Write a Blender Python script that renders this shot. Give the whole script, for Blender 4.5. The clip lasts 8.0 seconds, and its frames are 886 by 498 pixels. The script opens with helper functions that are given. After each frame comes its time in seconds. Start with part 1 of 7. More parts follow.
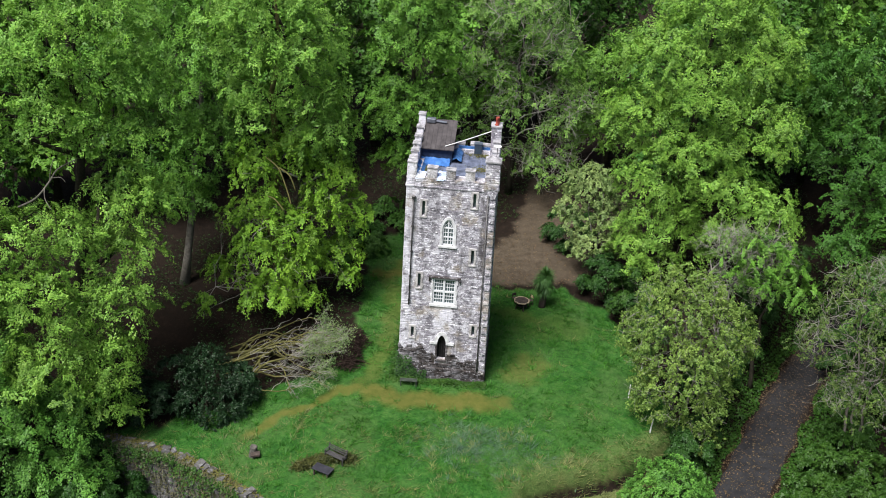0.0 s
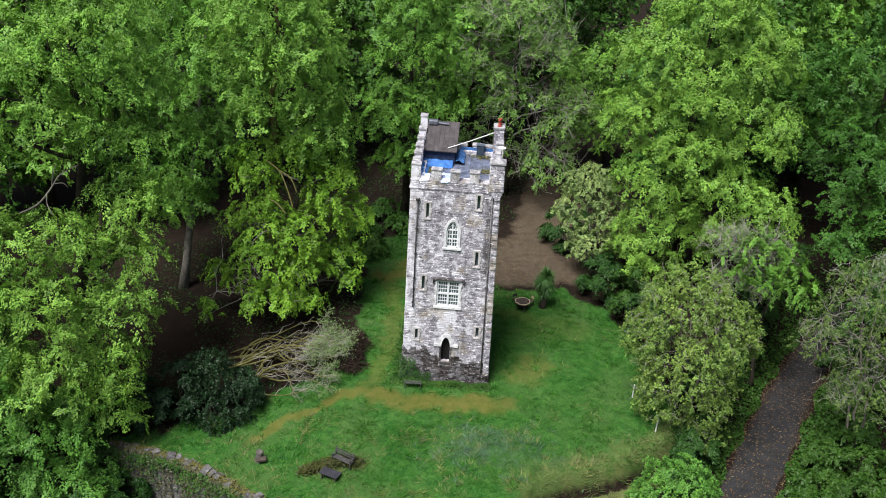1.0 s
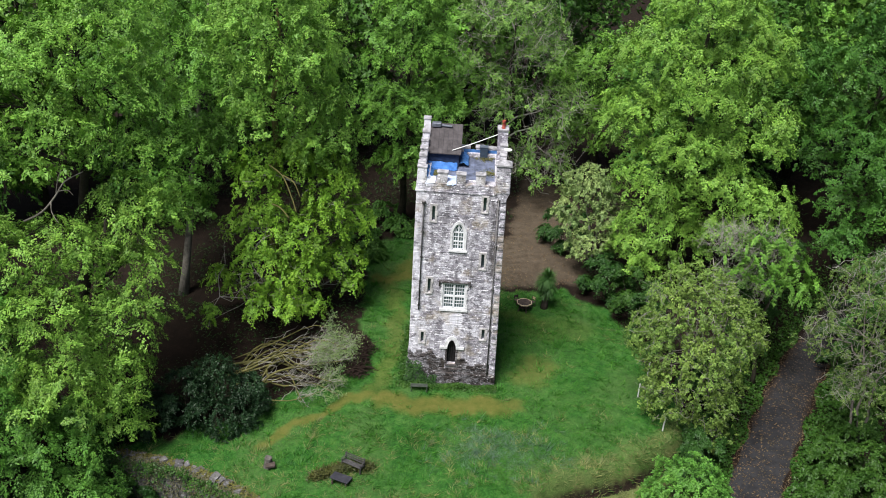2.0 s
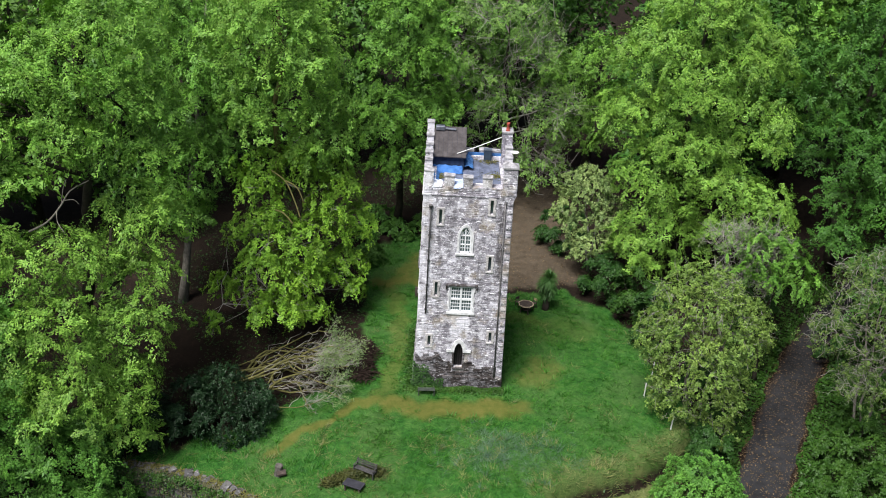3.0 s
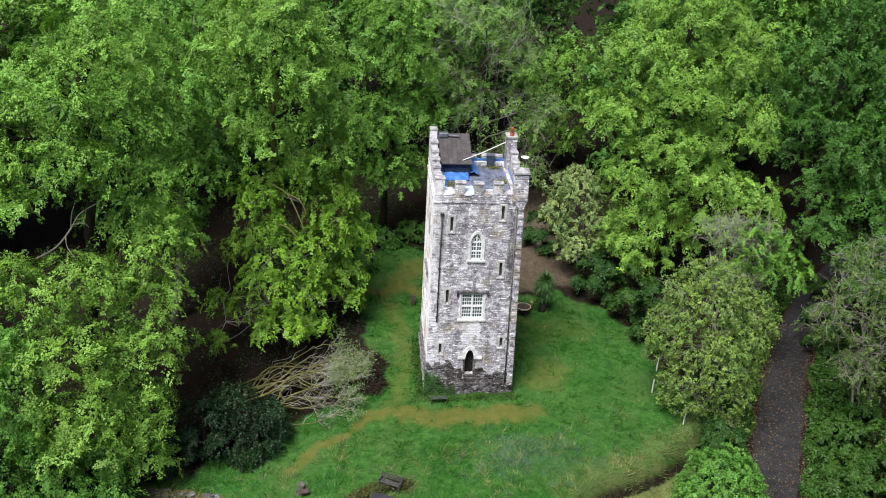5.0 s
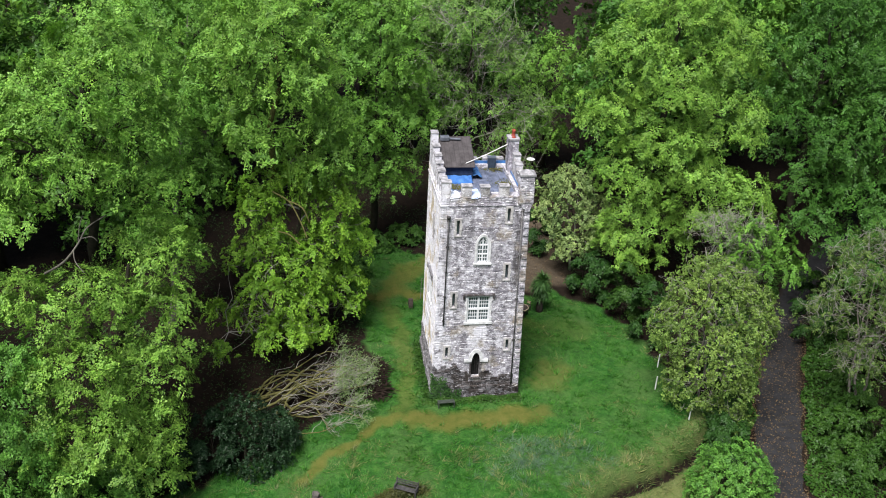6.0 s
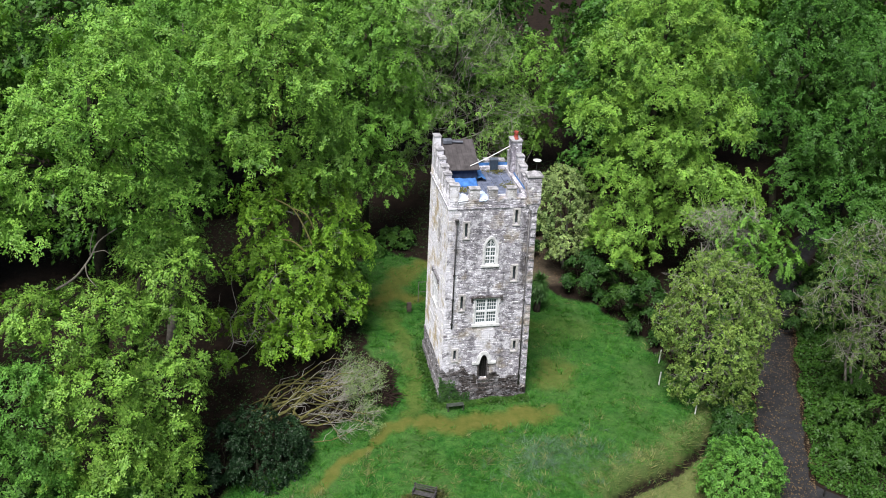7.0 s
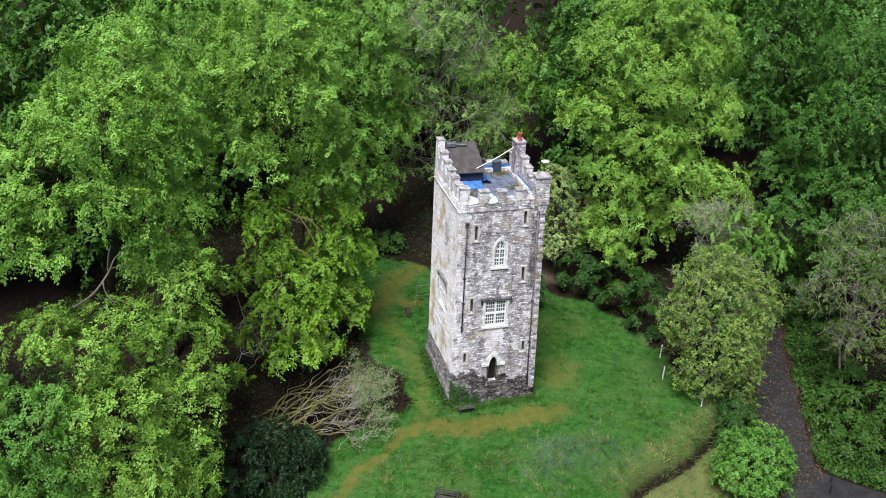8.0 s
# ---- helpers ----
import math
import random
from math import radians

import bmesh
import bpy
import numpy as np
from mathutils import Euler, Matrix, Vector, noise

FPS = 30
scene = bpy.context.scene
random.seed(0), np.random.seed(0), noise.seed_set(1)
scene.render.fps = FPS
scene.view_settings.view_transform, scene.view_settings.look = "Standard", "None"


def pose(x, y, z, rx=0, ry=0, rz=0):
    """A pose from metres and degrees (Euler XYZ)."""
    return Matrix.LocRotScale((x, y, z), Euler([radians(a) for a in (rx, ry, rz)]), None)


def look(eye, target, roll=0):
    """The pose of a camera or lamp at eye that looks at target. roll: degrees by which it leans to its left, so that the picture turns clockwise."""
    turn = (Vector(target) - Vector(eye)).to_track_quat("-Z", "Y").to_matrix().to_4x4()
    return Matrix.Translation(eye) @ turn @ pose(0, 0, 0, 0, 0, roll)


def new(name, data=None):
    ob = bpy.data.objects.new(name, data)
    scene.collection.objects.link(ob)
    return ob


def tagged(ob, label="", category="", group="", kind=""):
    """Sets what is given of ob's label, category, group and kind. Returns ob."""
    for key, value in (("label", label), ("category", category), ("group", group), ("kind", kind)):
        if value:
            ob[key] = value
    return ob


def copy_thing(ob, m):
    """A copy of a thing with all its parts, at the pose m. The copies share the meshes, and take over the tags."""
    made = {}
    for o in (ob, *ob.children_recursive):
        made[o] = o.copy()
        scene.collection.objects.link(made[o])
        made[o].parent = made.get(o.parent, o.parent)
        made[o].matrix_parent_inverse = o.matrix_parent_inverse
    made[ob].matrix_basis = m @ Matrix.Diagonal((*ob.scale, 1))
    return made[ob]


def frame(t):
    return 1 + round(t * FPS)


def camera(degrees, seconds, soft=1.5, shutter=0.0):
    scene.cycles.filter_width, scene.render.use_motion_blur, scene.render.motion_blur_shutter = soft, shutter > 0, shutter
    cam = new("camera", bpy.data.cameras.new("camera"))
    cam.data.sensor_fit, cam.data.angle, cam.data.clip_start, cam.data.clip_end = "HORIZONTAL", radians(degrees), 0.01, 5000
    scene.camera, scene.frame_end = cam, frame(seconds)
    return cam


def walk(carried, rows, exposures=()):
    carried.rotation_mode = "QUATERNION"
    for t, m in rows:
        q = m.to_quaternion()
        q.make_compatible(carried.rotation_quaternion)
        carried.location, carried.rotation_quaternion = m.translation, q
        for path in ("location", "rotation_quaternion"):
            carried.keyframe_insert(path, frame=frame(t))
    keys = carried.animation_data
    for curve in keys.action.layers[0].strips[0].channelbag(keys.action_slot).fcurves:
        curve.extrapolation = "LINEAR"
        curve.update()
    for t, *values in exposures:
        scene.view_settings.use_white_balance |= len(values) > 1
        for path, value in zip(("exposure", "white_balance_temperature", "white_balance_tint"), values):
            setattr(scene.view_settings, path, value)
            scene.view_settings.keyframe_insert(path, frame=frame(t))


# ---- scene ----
cam = camera(46.7, 8.0, 1.0)
METRES, EYE, TILT, LEAN, TURN = 25.6, 41.8, 0.0, 0.0, 4.0
EAST, NORTH = 4.2, -67.0
ROWS = [
    (0.0, 0.0, 0.0, 0.0, 1.53, -26.24, -3.11),
    (0.5, -0.0305, 0.0025, -0.0001, 0.98, -26.2, -3.09),
    (1.0, -0.0642, 0.0044, -0.0003, 0.28, -26.17, -3.05),
    (1.5, -0.1027, 0.0066, -0.0004, -0.46, -26.13, -3.01),
    (3.0, -0.2445, 0.0206, 0.0005, -3.19, -25.95, -2.84),
    (3.5, -0.301, 0.0289, 0.0016, -4.31, -25.91, -2.79),
    (4.0, -0.3632, 0.0393, 0.0022, -5.59, -25.84, -2.72),
    (4.5, -0.4248, 0.0508, 0.0024, -6.94, -25.77, -2.66),
    (6.0, -0.6381, 0.1017, 0.0061, -11.6, -25.64, -2.44),
    (6.5, -0.7139, 0.1214, 0.006, -13.22, -25.57, -2.34),
    (7.0, -0.7949, 0.1456, 0.0067, -14.98, -25.51, -2.26),
    (7.5, -0.8787, 0.1726, 0.0077, -16.79, -25.45, -2.16),
    (8.0, -0.9738, 0.2078, 0.0094, -18.87, -25.41, -2.06),
]
walk(cam, [(t, pose(EAST, NORTH, EYE, TILT, LEAN, TURN) @ pose(METRES * x, METRES * y, METRES * z, 90 + pitch, roll, yaw)) for t, x, y, z, yaw, pitch, roll in ROWS])

# ---- world, sun, exposure ----
world = bpy.data.worlds.new("sky")
scene.world = world
world.use_nodes = True
wn = world.node_tree.nodes
sky = wn.new("ShaderNodeTexSky")
sky.sky_type = "NISHITA"
sky.sun_disc = False
sky.sun_elevation = radians(60)
sky.sun_rotation = radians(214)
sky.air_density, sky.dust_density, sky.ozone_density = 1.0, 4.0, 1.0
world.node_tree.links.new(sky.outputs[0], wn["Background"].inputs[0])
wn["Background"].inputs[1].default_value = 0.062
sun_data = bpy.data.lights.new("sun", "SUN")
sun_data.energy, sun_data.angle, sun_data.color = 4.7, radians(28), (1.0, 0.985, 0.945)
sun = new("sun", sun_data)
sun.matrix_world = look((-24, -36, 76), (0, 0, 0))
scene.view_settings.exposure = 0.72

# ---- materials ----


def mat(name, rough=0.8, metal=0.0):
    m = bpy.data.materials.new(name)
    m.use_nodes = True
    b = m.node_tree.nodes["Principled BSDF"]
    b.inputs["Roughness"].default_value, b.inputs["Metallic"].default_value = rough, metal
    b.inputs["Specular IOR Level"].default_value = 0.1
    return m, m.node_tree.nodes, m.node_tree.links, b


def noise_node(n, l, scale, detail=4.0, rough=0.6, coords=None, stretch=None):
    t = n.new("ShaderNodeTexNoise")
    t.inputs["Scale"].default_value, t.inputs["Detail"].default_value, t.inputs["Roughness"].default_value = scale, detail, rough
    if coords is not None:
        if stretch:
            mp = n.new("ShaderNodeMapping")
            mp.inputs["Scale"].default_value = stretch
            l.new(coords, mp.inputs[0])
            coords = mp.outputs[0]
        l.new(coords, t.inputs["Vector"])
    return t.outputs["Fac"]


def ramp(n, l, fac, stops):
    r = n.new("ShaderNodeValToRGB")
    e = r.color_ramp.elements
    while len(e) < len(stops):
        e.new(0.5)
    for el, (p, c) in zip(e, stops):
        el.position, el.color = p, (*c, 1) if len(c) == 3 else (c[0], c[0], c[0], 1)
    l.new(fac, r.inputs[0])
    return r.outputs[0]


def mixc(n, l, fac, a, b, mode="MIX"):
    m = n.new("ShaderNodeMix")
    m.data_type, m.blend_type = "RGBA", mode
    for sock, val in ((m.inputs[0], fac), (m.inputs[6], a), (m.inputs[7], b)):
        if isinstance(val, (int, float)):
            sock.default_value = val
        elif isinstance(val, tuple):
            sock.default_value = (*val, 1)
        else:
            l.new(val, sock)
    return m.outputs[2]


def bump(n, l, b, height, strength=0.4, dist=0.02):
    k = n.new("ShaderNodeBump")
    k.inputs["Strength"].default_value, k.inputs["Distance"].default_value = strength, dist
    l.new(height, k.inputs["Height"])
    l.new(k.outputs[0], b.inputs["Normal"])


def position(n):
    return n.new("ShaderNodeNewGeometry").outputs["Position"]


def island(n):
    return n.new("ShaderNodeNewGeometry").outputs["Random Per Island"]


def simple(name, color, rough=0.7, metal=0.0, scale=3.0, vary=0.3, grain=40.0):
    """A plain surface with stains and grain."""
    m, n, l, b = mat(name, rough, metal)
    p = position(n)
    f = noise_node(n, l, scale, 5, 0.65, p)
    dark = tuple(c * (1 - vary) for c in color)
    lite = tuple(min(1, c * (1 + vary)) for c in color)
    c = ramp(n, l, f, [(0.3, dark), (0.7, lite)])
    l.new(c, b.inputs["Base Color"])
    bump(n, l, b, noise_node(n, l, grain, 3, 0.6, p), 0.3, 0.01)
    return m


def leaf_mat(name, dark, light, yellow, through_light=0.16, hue_spread=0.004):
    """Leaves: colour varies leaf by leaf, clump by clump and tree by tree; some light passes through."""
    m, n, l, b = mat(name, 0.48)
    b.inputs["Specular IOR Level"].default_value = 0.2
    p = position(n)
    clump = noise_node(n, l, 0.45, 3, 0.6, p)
    leaf_rand = island(n)
    c1 = ramp(n, l, leaf_rand, [(0.0, tuple(0.5 * a + 0.5 * b for a, b in zip(dark, light))), (0.55, light), (1.0, tuple(0.6 * a + 0.4 * b for a, b in zip(light, yellow)))])
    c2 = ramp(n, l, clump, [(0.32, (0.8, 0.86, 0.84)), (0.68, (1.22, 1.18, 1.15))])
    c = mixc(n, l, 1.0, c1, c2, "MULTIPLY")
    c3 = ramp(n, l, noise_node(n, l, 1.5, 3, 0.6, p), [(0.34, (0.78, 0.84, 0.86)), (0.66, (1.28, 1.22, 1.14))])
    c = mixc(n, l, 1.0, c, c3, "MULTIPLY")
    at = n.new("ShaderNodeAttribute")
    at.attribute_name = "tuft"
    vr = n.new("ShaderNodeMapRange")
    for q, val in zip(("From Min", "From Max", "To Min", "To Max"), (-1.0, 1.0, 0.7, 1.24)):
        vr.inputs[q].default_value = val
    l.new(at.outputs["Fac"], vr.inputs["Value"])
    info = n.new("ShaderNodeObjectInfo").outputs["Random"]
    k = n.new("ShaderNodeHueSaturation")
    l.new(vr.outputs[0], k.inputs["Value"])
    mr = n.new("ShaderNodeMapRange")
    mr.inputs["To Min"].default_value, mr.inputs["To Max"].default_value = 0.5 - hue_spread, 0.5 + hue_spread
    l.new(info, mr.inputs["Value"])
    l.new(mr.outputs[0], k.inputs["Hue"])
    l.new(c, k.inputs["Color"])
    c = k.outputs[0]
    l.new(c, b.inputs["Base Color"])
    tr = n.new("ShaderNodeBsdfTranslucent")
    l.new(mixc(n, l, 1.0, c, (1.15, 1.2, 0.6), "MULTIPLY"), tr.inputs[0])
    mx = n.new("ShaderNodeMixShader")
    mx.inputs[0].default_value = through_light
    l.new(b.outputs[0], mx.inputs[1])
    l.new(tr.outputs[0], mx.inputs[2])
    l.new(mx.outputs[0], n["Material Output"].inputs[0])
    return m


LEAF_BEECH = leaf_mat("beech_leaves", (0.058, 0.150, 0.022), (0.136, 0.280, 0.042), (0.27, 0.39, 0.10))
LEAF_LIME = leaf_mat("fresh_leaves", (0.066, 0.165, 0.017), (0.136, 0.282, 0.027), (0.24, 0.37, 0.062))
# deep green; on the beeches by the lane the darkness replaces shade
LEAF_DEEP_DIMMED = leaf_mat("deep_green_leaves", (0.024, 0.074, 0.012), (0.047, 0.124, 0.020), (0.088, 0.18, 0.036))
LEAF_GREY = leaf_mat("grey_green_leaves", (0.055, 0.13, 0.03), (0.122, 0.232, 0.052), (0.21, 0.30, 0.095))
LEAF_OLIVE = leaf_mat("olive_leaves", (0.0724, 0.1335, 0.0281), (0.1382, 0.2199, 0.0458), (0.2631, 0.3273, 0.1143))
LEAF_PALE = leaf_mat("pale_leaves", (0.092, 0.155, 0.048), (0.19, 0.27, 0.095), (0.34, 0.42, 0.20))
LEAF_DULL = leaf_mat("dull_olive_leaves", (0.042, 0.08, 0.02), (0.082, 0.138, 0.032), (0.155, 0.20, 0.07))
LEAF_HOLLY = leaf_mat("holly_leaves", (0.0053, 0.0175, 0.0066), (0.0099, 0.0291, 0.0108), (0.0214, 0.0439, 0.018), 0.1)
# dimmer than the beech leaves, in place of shade on trees behind others
LEAF_DIM = leaf_mat("maple_leaves", (0.053, 0.138, 0.020), (0.100, 0.225, 0.033), (0.175, 0.31, 0.064))
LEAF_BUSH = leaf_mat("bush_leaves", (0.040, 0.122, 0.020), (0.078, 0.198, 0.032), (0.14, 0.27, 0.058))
# dark shrub green; on the wood's floor it also stands in for shade
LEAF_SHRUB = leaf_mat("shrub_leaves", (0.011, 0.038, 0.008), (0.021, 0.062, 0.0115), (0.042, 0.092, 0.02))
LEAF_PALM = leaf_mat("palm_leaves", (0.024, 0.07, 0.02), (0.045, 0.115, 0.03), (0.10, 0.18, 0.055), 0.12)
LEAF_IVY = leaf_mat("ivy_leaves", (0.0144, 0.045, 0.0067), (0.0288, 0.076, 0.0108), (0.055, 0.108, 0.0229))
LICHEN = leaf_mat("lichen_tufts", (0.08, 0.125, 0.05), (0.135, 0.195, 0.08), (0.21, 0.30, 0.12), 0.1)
BARK_PALE = simple("pale_dead_wood", (0.13, 0.12, 0.105), 0.9, scale=2.5, vary=0.5, grain=18)
BARK = simple("bark", (0.026, 0.024, 0.017), 0.9, scale=2.0, vary=0.5, grain=18)
BARK_MOSS = simple("mossy_bark", (0.09, 0.086, 0.032), 0.95, scale=2.5, vary=0.5, grain=18)
BARK_GREY = simple("grey_twigs", (0.23, 0.22, 0.20), 0.9, scale=2.5, vary=0.4, grain=18)


def ground_mat():
    m, n, l, b = mat("ground_cover", 0.95)
    p = position(n)
    at = n.new("ShaderNodeAttribute")
    at.attribute_name = "cover"
    sep = n.new("ShaderNodeSeparateColor")
    l.new(at.outputs["Color"], sep.inputs[0])
    big = noise_node(n, l, 0.22, 4, 0.6, p)
    mid = noise_node(n, l, 1.7, 6, 0.78, p)
    fine = noise_node(n, l, 9.0, 5, 0.75, p)
    grass = ramp(n, l, mid, [(0.36, (0.009, 0.044, 0.007)), (0.5, (0.023, 0.088, 0.014)), (0.64, (0.052, 0.122, 0.025))])
    grass = mixc(n, l, ramp(n, l, big, [(0.42, (0,)), (0.62, (0.6,))]), grass, (0.055, 0.105, 0.03))
    grass = mixc(n, l, 0.8, grass, ramp(n, l, fine, [(0.35, (0.45, 0.5, 0.5)), (0.65, (1.45, 1.4, 1.4))]), "MULTIPLY")
    worn = ramp(n, l, mid, [(0.3, (0.056, 0.076, 0.014)), (0.55, (0.092, 0.094, 0.022)), (0.75, (0.125, 0.108, 0.036))])
    # woodland soil set near black, standing in for shade under the crowns
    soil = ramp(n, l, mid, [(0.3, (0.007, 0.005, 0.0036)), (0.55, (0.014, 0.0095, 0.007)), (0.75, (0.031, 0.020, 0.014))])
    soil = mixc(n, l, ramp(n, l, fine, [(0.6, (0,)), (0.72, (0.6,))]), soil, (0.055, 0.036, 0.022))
    rough_grass = ramp(n, l, fine, [(0.3, (0.05, 0.08, 0.02)), (0.6, (0.12, 0.135, 0.05)), (0.8, (0.19, 0.18, 0.095))])
    edge = n.new("ShaderNodeMath")
    edge.operation = "MULTIPLY_ADD"
    l.new(fine, edge.inputs[0])
    edge.inputs[1].default_value = 0.5
    edge.inputs[2].default_value = -0.25

    def soft(channel, lo=0.3, hi=0.7):
        a = n.new("ShaderNodeMath")
        l.new(channel, a.inputs[0])
        l.new(edge.outputs[0], a.inputs[1])
        return ramp(n, l, a.outputs[0], [(lo, (0,)), (hi, (1,))])

    c = mixc(n, l, soft(sep.outputs[2], 0.2, 0.9), grass, rough_grass)
    c = mixc(n, l, soft(sep.outputs[0], 0.1, 1.1), c, worn)
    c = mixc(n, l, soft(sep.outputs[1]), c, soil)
    earth = ramp(n, l, mid, [(0.3, (0.040, 0.031, 0.022)), (0.7, (0.095, 0.075, 0.055))])
    c = mixc(n, l, soft(at.outputs["Alpha"], 0.3, 0.9), c, earth)
    l.new(c, b.inputs["Base Color"])
    bump(n, l, b, fine, 0.7, 0.12)
    return m


GROUND = ground_mat()
BLADE = leaf_mat("grass_blades", (0.019, 0.105, 0.012), (0.041, 0.155, 0.020), (0.105, 0.205, 0.046), 0.35)
STRAW = leaf_mat("dry_grass_blades", (0.0825, 0.126, 0.0336), (0.165, 0.1837, 0.0735), (0.308, 0.2835, 0.1575), 0.35)


def road_mat():
    m, n, l, b = mat("tarmac_with_leaf_litter", 0.85)
    p = position(n)
    c = ramp(n, l, noise_node(n, l, 1.1, 5, 0.7, p), [(0.3, (0.012, 0.012, 0.0135)), (0.7, (0.030, 0.030, 0.033))])
    c = mixc(n, l, 0.7, c, ramp(n, l, noise_node(n, l, 26, 3, 0.7, p), [(0.3, (0.6, 0.6, 0.6)), (0.7, (1.5, 1.5, 1.5))]), "MULTIPLY")
    at = n.new("ShaderNodeAttribute")
    at.attribute_name = "litter"
    mm = n.new("ShaderNodeMath")
    mm.operation = "ADD"
    l.new(at.outputs["Fac"], mm.inputs[0])
    l.new(noise_node(n, l, 5, 5, 0.8, p), mm.inputs[1])
    c = mixc(n, l, ramp(n, l, mm.outputs[0], [(0.85, (0,)), (1.15, (0.8,))]), c, (0.022, 0.016, 0.013))
    l.new(c, b.inputs["Base Color"])
    bump(n, l, b, noise_node(n, l, 40, 3, 0.7, p), 0.5, 0.02)
    return m


ROAD = road_mat()


def stone_mat(name, tones, white, stain, rough=0.9, ochre=0.4, dark=0.75):
    """Rubble stone: tone by stone, white lime and lichen patches, dark streaks down the wall."""
    m, n, l, b = mat(name, rough)
    p = position(n)
    info = n.new("ShaderNodeObjectInfo").outputs["Random"]
    mixr = n.new("ShaderNodeMath")
    mixr.operation = "ADD"
    l.new(island(n), mixr.inputs[0])
    l.new(info, mixr.inputs[1])
    fr = n.new("ShaderNodeMath")
    fr.operation = "FRACT"
    l.new(mixr.outputs[0], fr.inputs[0])
    c = ramp(n, l, fr.outputs[0], [(i / (len(tones) - 1), t) for i, t in enumerate(tones)])
    fine = noise_node(n, l, 14, 5, 0.75, p)
    c = mixc(n, l, 0.85, c, ramp(n, l, fine, [(0.3, (0.5, 0.5, 0.52)), (0.7, (1.45, 1.43, 1.4))]), "MULTIPLY")
    # old limewash: broad worn coats, thicker on the plain corner and in a run below the great window, and flecks along the courses
    sep = n.new("ShaderNodeSeparateXYZ")
    l.new(p, sep.inputs[0])

    def along(sock, x0, x1, lo, hi):
        k = n.new("ShaderNodeMapRange")
        k.interpolation_type = "SMOOTHSTEP"
        for q, val in zip(("From Min", "From Max", "To Min", "To Max"), (x0, x1, lo, hi)):
            k.inputs[q].default_value = val
        l.new(sock, k.inputs["Value"])
        return k.outputs[0]

    def calc(op, a, b):
        k = n.new("ShaderNodeMath")
        k.operation = op
        for s, val in zip(k.inputs, (a, b)):
            if isinstance(val, (int, float)):
                s.default_value = val
            else:
                l.new(val, s)
        return k.outputs[0]

    dist = calc("ABSOLUTE", sep.outputs[0], 0)
    run = calc("MULTIPLY", along(dist, 0.2, 1.0, 0.17, 0.0), calc("MULTIPLY", along(sep.outputs[2], 6.2, 5.6, 0.0, 1.0), along(sep.outputs[2], 3.4, 4.6, 0.0, 1.0)))
    corner = along(sep.outputs[0], -1.5, -2.7, 0.0, 0.10)
    lime = calc("ADD", noise_node(n, l, 1.5, 7, 0.78, p, (1.0, 1.0, 1.15)), calc("ADD", run, corner))
    c = mixc(n, l, ramp(n, l, lime, [(0.495, (0,)), (0.60, (white,))]), c, (0.66, 0.65, 0.73))
    spot = noise_node(n, l, 2.9, 6, 0.8, p, (1.0, 1.0, 1.9))
    c = mixc(n, l, ramp(n, l, spot, [(0.55, (0,)), (0.595, (min(1, white * 1.3),))]), c, (0.83, 0.82, 0.89))
    dark_spot = noise_node(n, l, 3.0, 6, 0.8, p, (1.0, 1.0, 1.5))
    c = mixc(n, l, ramp(n, l, dark_spot, [(0.55, (0,)), (0.64, (dark,))]), c, (0.07, 0.063, 0.068))
    och = noise_node(n, l, 0.7, 4, 0.6, p)
    c = mixc(n, l, ramp(n, l, och, [(0.50 if ochre > 0.6 else 0.54, (0,)), (0.64, (ochre,))]), c, (0.36, 0.27, 0.12) if ochre > 0.6 else (0.29, 0.23, 0.13))
    st = noise_node(n, l, 0.9, 4, 0.65, p, (1.6, 1.6, 0.22))
    c = mixc(n, l, ramp(n, l, st, [(0.52, (0,)), (0.72, (stain,))]), c, (0.04, 0.037, 0.04))
    # a long dark stain beside the corner rainwater pipe
    leak = calc("MULTIPLY", calc("MULTIPLY", along(sep.outputs[0], 1.7, 2.35, 0.0, 1.0), along(sep.outputs[0], 2.75, 2.65, 0.0, 1.0)), calc("MULTIPLY", along(sep.outputs[2], 6.0, 9.5, 0.0, 1.0), along(sep.outputs[2], 15.0, 14.4, 0.0, 1.0)))
    leak = calc("MULTIPLY", leak, noise_node(n, l, 2.2, 6, 0.8, p, (1.3, 1.0, 0.5)))
    c = mixc(n, l, ramp(n, l, leak, [(0.36, (0,)), (0.56, (0.85,))]), c, (0.05, 0.046, 0.048))
    l.new(c, b.inputs["Base Color"])
    bump(n, l, b, fine, 0.6, 0.03)
    return m


STONE = stone_mat("lime_washed_rubble", [(0.115, 0.11, 0.132), (0.195, 0.185, 0.222), (0.29, 0.275, 0.325), (0.165, 0.155, 0.188), (0.37, 0.355, 0.405)], 0.8, 0.65)
# west wall's limewash, whitened further in place of light on that side
STONE_WEST_LIT = stone_mat("thick_limewash", [(0.48, 0.465, 0.47), (0.66, 0.645, 0.65), (0.84, 0.825, 0.81), (0.66, 0.645, 0.63)], 1.0, 0.15, ochre=0.8, dark=0.4)
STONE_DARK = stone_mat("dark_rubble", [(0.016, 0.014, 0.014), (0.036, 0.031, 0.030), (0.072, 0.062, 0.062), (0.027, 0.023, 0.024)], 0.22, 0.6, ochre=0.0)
STONE_PALE = stone_mat("pale_rubble", [(0.22, 0.215, 0.235), (0.36, 0.35, 0.38), (0.50, 0.49, 0.52), (0.30, 0.29, 0.32)], 0.9, 0.5, ochre=0.15)
MORTAR = stone_mat("lime_mortar", [(0.27, 0.26, 0.30), (0.33, 0.32, 0.36)], 0.7, 0.6)
MORTAR_DARK = stone_mat("earthy_mortar", [(0.035, 0.03, 0.028), (0.045, 0.038, 0.034)], 0.1, 0.5, ochre=0.0)
